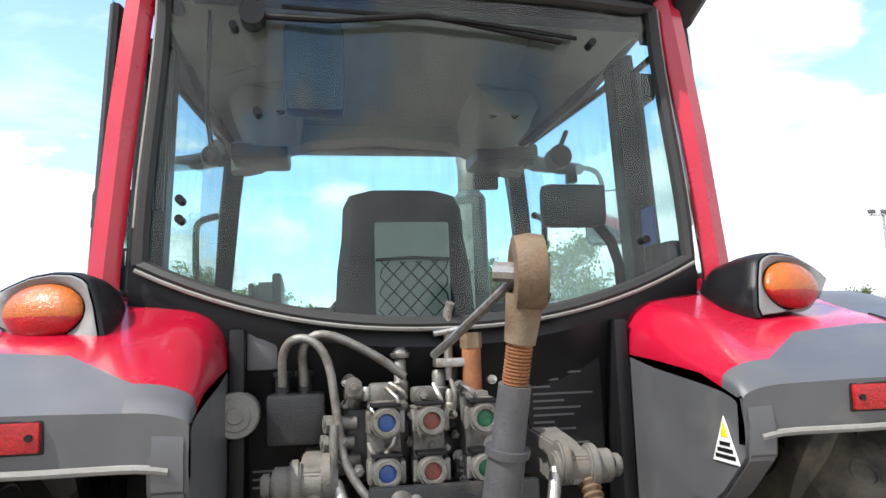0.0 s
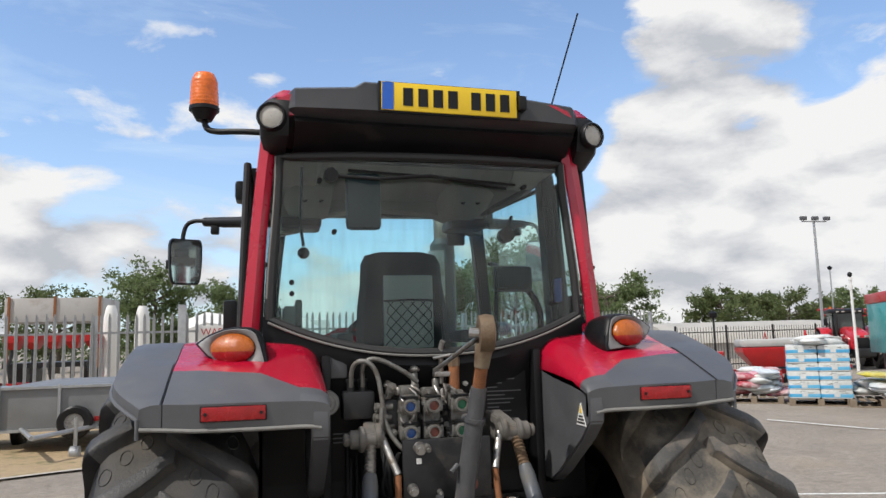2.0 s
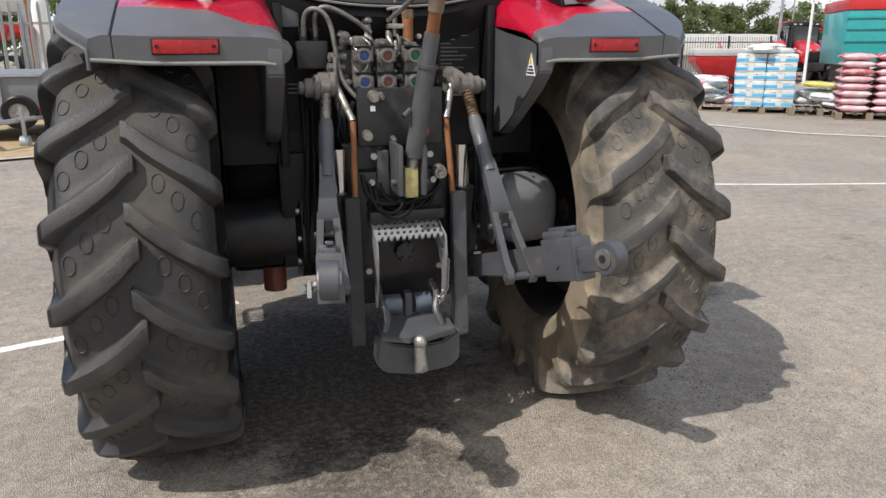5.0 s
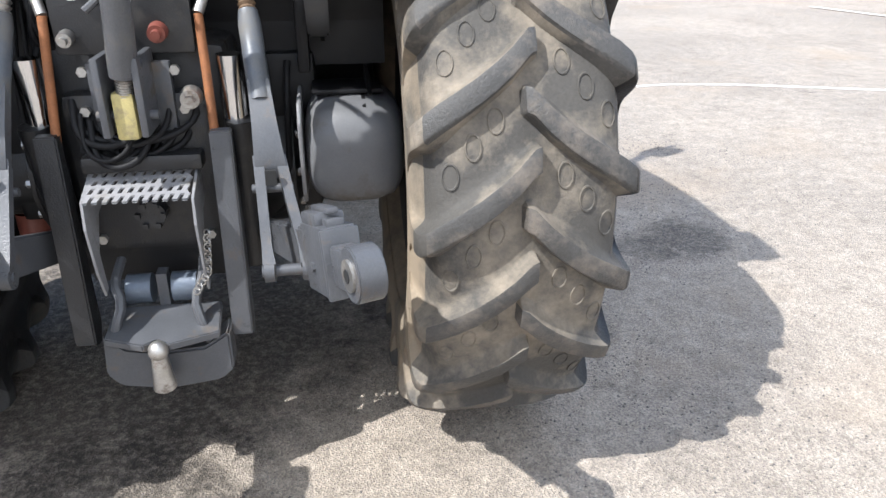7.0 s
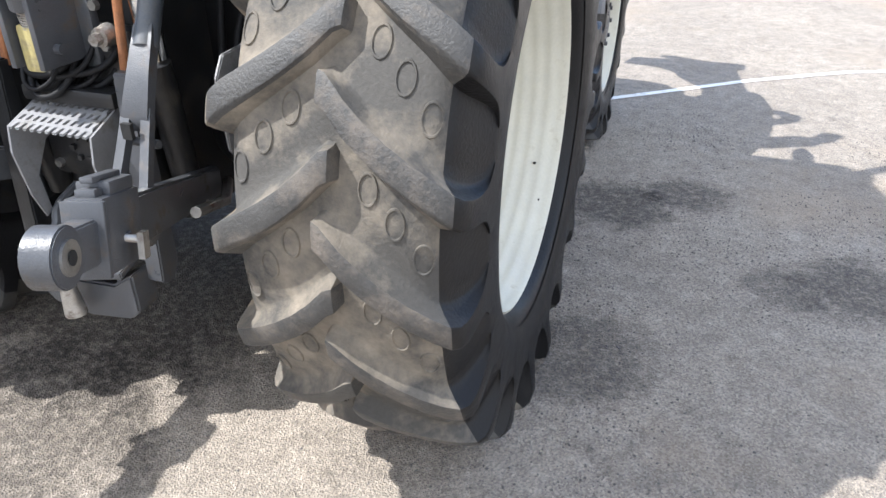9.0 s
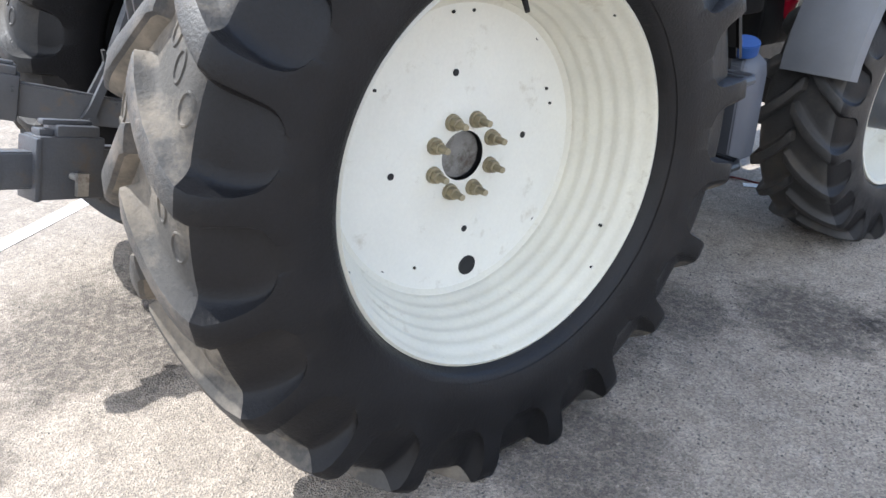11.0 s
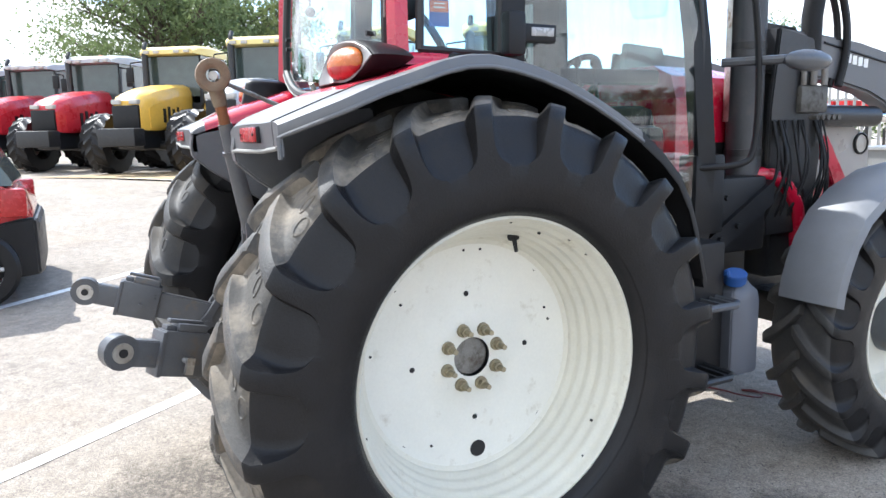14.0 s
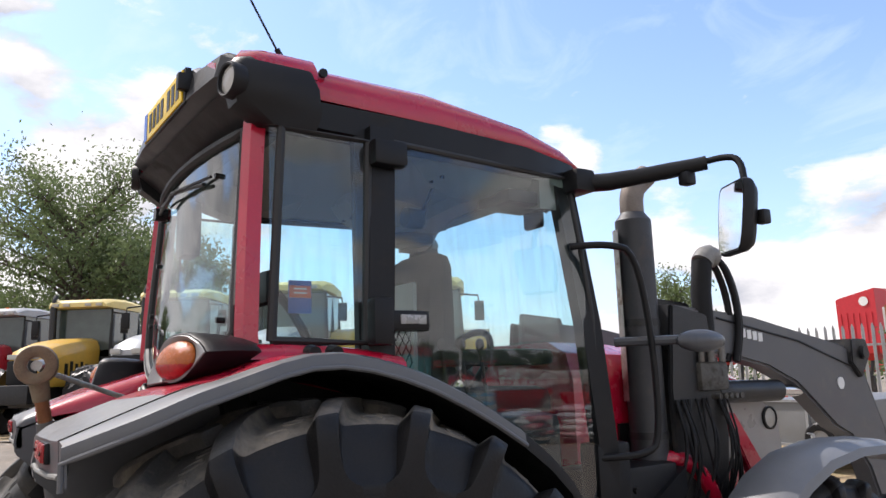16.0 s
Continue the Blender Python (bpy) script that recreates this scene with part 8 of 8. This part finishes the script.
pallet(10.8, 10.9, fy)
blk = thing("bag_stack", "tall shrink-wrapped block of white and blue sacks on a pallet", "bag stack", "stacks of bags")
blk.matrix_basis = pose(10.8, 10.9, .148, 0, 0, fy)
BM = [block_mesh(k) for k in range(4)]
rnd = random.Random(4)
for l in range(6):
    for i in range(2):
        for j in range(2):
            o = part("sack", BM[(l + i * 2 + j) % 4], None, blk)
            o.matrix_basis = pose(-.3 + .6 * i + rnd.gauss(0, .006), -.25 + .5 * j + rnd.gauss(0, .006), l * .184, rnd.gauss(0, .7), rnd.gauss(0, .7), 180 * rnd.randint(0, 1) + rnd.gauss(0, .8))
for k in range(6):
    q = thing("loose_bag", "crumpled white plastic bag lying on a wrapped block", "bag", "loose top bags")
    q.matrix_basis = pose(10.8 + .30 * math.sin(k * 2.1), 10.9 + .28 * math.cos(k * 1.7), .148 + 6 * .184 + (.07 if k > 3 else 0), 5 * (k % 2), 4, fy + 35 * k)
    o = new("sack", bag_mesh("sack", M_BAGG, .62, .42, .14, k))
    o.parent = q


def heap(x, y, yaw, n, mats, label, spread=.5, top=.55):
    """Slumped sacks thrown on a pallet, highest in the middle."""
    pallet(x, y, yaw)
    s = thing("bag_stack", label, "bag stack", "stacks of bags")
    s.matrix_basis = pose(x, y, .148, 0, 0, yaw)
    r = random.Random(n * 7 + int(x * 10))
    mes = [bag_mesh("bag", mt, .62, .42, .15, k) for k, mt in enumerate(mats)]
    for k in range(n):
        f = k / n
        o = part("bag", mes[r.randrange(len(mes))], None, s)
        o.matrix_basis = pose(r.uniform(-spread, spread) * (1 - .55 * f), r.uniform(-.4, .4) * (1 - .5 * f), f * top, r.gauss(0, 7), r.gauss(0, 7), r.uniform(0, 360) if k % 2 else r.gauss(0, 12))


heap(10.0, 12.0, fy, 26, [M_BAGR, M_BAGP, M_BAGW, M_BAGR, M_BAGG], "slumped heap of red and white printed bags on a pallet", .62, .50)
stack(9.1, 12.9, fy, 5, [M_BAGG, M_BAGW, M_BAGP], "stack of pale and pink bags on a pallet", .03, H=.14)
heap(11.55, 10.05, fy, 16, [M_BAGG, M_BAGG, M_BAGW], "low heap of pale bags on a pallet", .45, .26)
stack(11.75, 9.0, fy, 8, [M_BAGP, M_BAGP, M_BAGR], "tall stack of pink printed bags", .012, H=.145)
stack(12.55, 8.05, fy, 8, [M_BAGP, M_BAGR], "tall stack of pink and red bags", .015, H=.145)
lb = thing("loose_bag", "bright yellow bag lying on a low heap", "bag")
lb.matrix_basis = pose(11.5, 10.0, .148 + .42, 2, 3, fy + 10)
o = new("sack", bag_mesh("sack", M_BAGY, .8, .5, .12, 4))
o.parent = lb

# machines behind the bags
for k, (x, y, s) in enumerate(((10.6, 15.2, .74), (12.6, 14.9, .8), (8.6, 16.4, .74), (15.2, 16.4, .8))):
    im = thing("red_implement", "red farm implement with a hopper behind the bags", "farm machine", "red implements")
    im.matrix_basis = pose(x, y, 0, 0, 0, fy + 15 * k) @ Matrix.Scale(s, 4)
    part("frame", Build().box(-1.1, 1.1, -.08, .08, .5, .66).box(-1.1, -.95, -.8, .8, .5, .64).box(.95, 1.1, -.8, .8, .5, .64).box(-.08, .08, -1.2, .9, .52, .64), M_IRED, im, smooth=False)
    part("hopper", Build().loft([[(-.55, -.35, .75), (.55, -.35, .75), (.55, .35, .75), (-.55, .35, .75)], [(-.95, -.6, 1.25), (.95, -.6, 1.25), (.95, .6, 1.25), (-.95, .6, 1.25)], [(-.95, -.6, 1.42), (.95, -.6, 1.42), (.95, .6, 1.42), (-.95, .6, 1.42)]]), M_IRED, im, bevel=.02)
    if k % 2:
        part("cover", Build().box(-.98, .98, -.62, .62, 1.42, 1.68, bev=.1), M_PALE, im, "pale grey hopper cover")
    for i in range(6):
        part("tine", Build().tube([(-1.0 + i * .4, -.5, .6), (-1.0 + i * .4, -.75, .45), (-1.0 + i * .4, -.6, .0)], .03, 6), M_IRED if i % 2 else M_BLKMET, im)
    part("mast", Build().tube([(-.3, .1, .6), (0, .2, 1.9), (.3, .1, .6)], .045, 6), M_IRED, im)
    for sx in (-1.2, 1.2):
        small_wheel(im, (sx, .3, .35), .35, "x")
te = thing("teal_trailer", "teal and red tipping trailer with warning stripes", "trailer")
te.matrix_basis = pose(14.8, 10.2, 0, 0, 0, fy + 6)
M_TEAL = mat("teal paint", (.02, .30, .30), .35, var=.12, coat=.3)
part("body", Build().box(-2.2, 2.2, -1.1, 1.1, 1.0, 2.15, bev=.04), M_TEAL, te)
part("upper_band", Build().box(-2.22, 2.22, -1.12, 1.12, 2.15, 2.38, bev=.02), M_IRED, te, "red upper band")
for z in (1.25, 1.5, 1.75, 1.98):
    part("rib", Build().box(-2.23, 2.23, -1.13, -1.1, z, z + .05), M_TEAL, te, smooth=False)
for i in range(8):
    part("warning_stripe", Build().loft([[(-2.1 + i * .5, -1.13, .80), (-1.85 + i * .5, -1.13, .80), (-1.7 + i * .5, -1.13, .96), (-1.95 + i * .5, -1.13, .96)], [(-2.1 + i * .5, -1.11, .80), (-1.85 + i * .5, -1.11, .80), (-1.7 + i * .5, -1.11, .96), (-1.95 + i * .5, -1.11, .96)]]), M_REDLENS, te, smooth=False)
part("bar", Build().box(-2.2, 2.2, -1.108, -1.08, .79, .97), M_WHITE, te, smooth=False)
part("underframe", Build().box(-2, 2, -.8, .8, .6, 1.0), M_BLKMET, te, smooth=False)
for x in (-1.2, .2):
    small_wheel(te, (x, -.95, .5), .5)
    small_wheel(te, (x, .95, .5), .5)

# ---- sheds and masts ----
sh_ = thing("low_shed", "low pale barrel-roofed shed beyond the fence", "shed", at=(27.0, 34, -.9))
part("wall", Build().box(-6.3, 5, 0, 6, 0, 1.8), M_PALE, sh_, smooth=False)
part("roof", Build().loft([[(-6.5, 3 + 3.3 * math.cos(a), 1.8 + 1.2 * math.sin(a)) for a in [math.pi * k / 10 for k in range(11)]], [(5.2, 3 + 3.3 * math.cos(a), 1.8 + 1.2 * math.sin(a)) for a in [math.pi * k / 10 for k in range(11)]]]), mat("weathered roof sheet", (.42, .40, .36), .7, var=.15, scale=1), sh_)
s2 = thing("white_cover", "white sheeted load standing beyond the fence", "covered load", at=(-1.6, 19.2, 0))
part("sheet", Build().loft([[(x, 0, .1), (x, -.05, z - .3), (x, .3, z), (x, 1.4, z - .05), (x, 1.9, z - .4), (x, 1.9, .1)] for x, z in ((-1.6, 2.3), (-.9, 2.55), (-.2, 2.45), (.6, 2.5), (1.3, 2.3), (1.9, 2.35), (2.4, 2.0))]), M_WHITE, s2, angle=40)


def mast(x, y, h, n, label, r=.05):
    m = thing("light_mast", label, "light mast", "light masts", (x, y, 0))
    part("pole", Build().cyl((0, 0, 0), (0, 0, h), r * 1.5, r, 12), M_GALV, m)
    part("crossbar", Build().box(-.62, .62, -.03, .03, h - .02, h + .03), M_GALV, m, smooth=False)
    for i in range(n):
        xx = -.6 + 1.2 * i / max(1, n - 1)
        lp = part("floodlight", Build().box(xx - .15, xx + .15, -.16, -.02, h + .05, h + .22, bev=.03), M_GREY, m, "grey floodlight")
        part("bracket", Build().tube([(xx - .12, -.08, h + .1), (xx, -.02, h), (xx + .12, -.08, h + .1)], .012, 6), M_GALV, lp)
    return m


mast(22.75, 24.7, 6.28, 3, "tall galvanised mast with three floodlights")
cm = thing("camera_mast", "white mast with a dark dome camera", "camera mast", at=(20.1, 20.0, 0))
part("pole", Build().cyl((0, 0, 0), (0, 0, 3.35), .055, .045, 12), M_WHITE, cm)
part("collar", Build().cyl((0, 0, 3.0), (0, 0, 3.12), .075, .075, 14), M_WHITE, cm)
part("collar", Build().cyl((0, 0, 3.3), (0, 0, 3.42), .07, .06, 14), M_WHITE, cm)
part("dome", Build().ball((0, 0, 3.52), .085, .085, .10, 14, 10), M_BLACK, cm, "dark dome camera")
for x, y, h, lab_ in ((27.97, 30.0, 4.6, "slim grey mast with a small dark lamp"), (11.72, 16.0, 1.95, "short black lamp post among the implements"), (14.5, 30.0, 4.7, "slim dark mast with one lamp")):
    lp_ = thing("lamp_post", lab_, "lamp post", "", (x, y, 0))
    part("pole", Build().cyl((0, 0, 0), (0, 0, h), .04, .03, 10), M_GALV if h < 4.65 and h > 3 else M_BLKMET, lp_)
    part("lamp", Build().lathe([(0, .03), (.04, .10), (.16, .12), (.20, .05), (.24, .001)], (0, 0, h), "z", 14), M_BLACK, lp_, "dark lamp head")
bo = thing("folded_boom", "red folded sprayer boom standing behind the tractor", "farm machine", at=(26.0, 25.5, 0))
for z, y0 in ((2.15, 0), (2.4, .2), (2.4, -.2)):
    part("beam", Build().tube([(-2.6, y0, z), (3.2, y0, z - .12)], .05, 8), M_IRED, bo)
for i in range(14):
    x = -2.5 + .4 * i
    part("lattice", Build().tube([(x, 0, 2.14), (x + .2, .2 if i % 2 else -.2, 2.38), (x + .4, 0, 2.13)], .022, 6), M_IRED, bo)
for x in (-1.6, 1.8):
    part("stand", Build().box(x - .08, x + .08, -.5, .5, 0, .1).box(x - .05, x + .05, -.05, .05, .1, 2.2), M_BLKMET, bo, smooth=False)
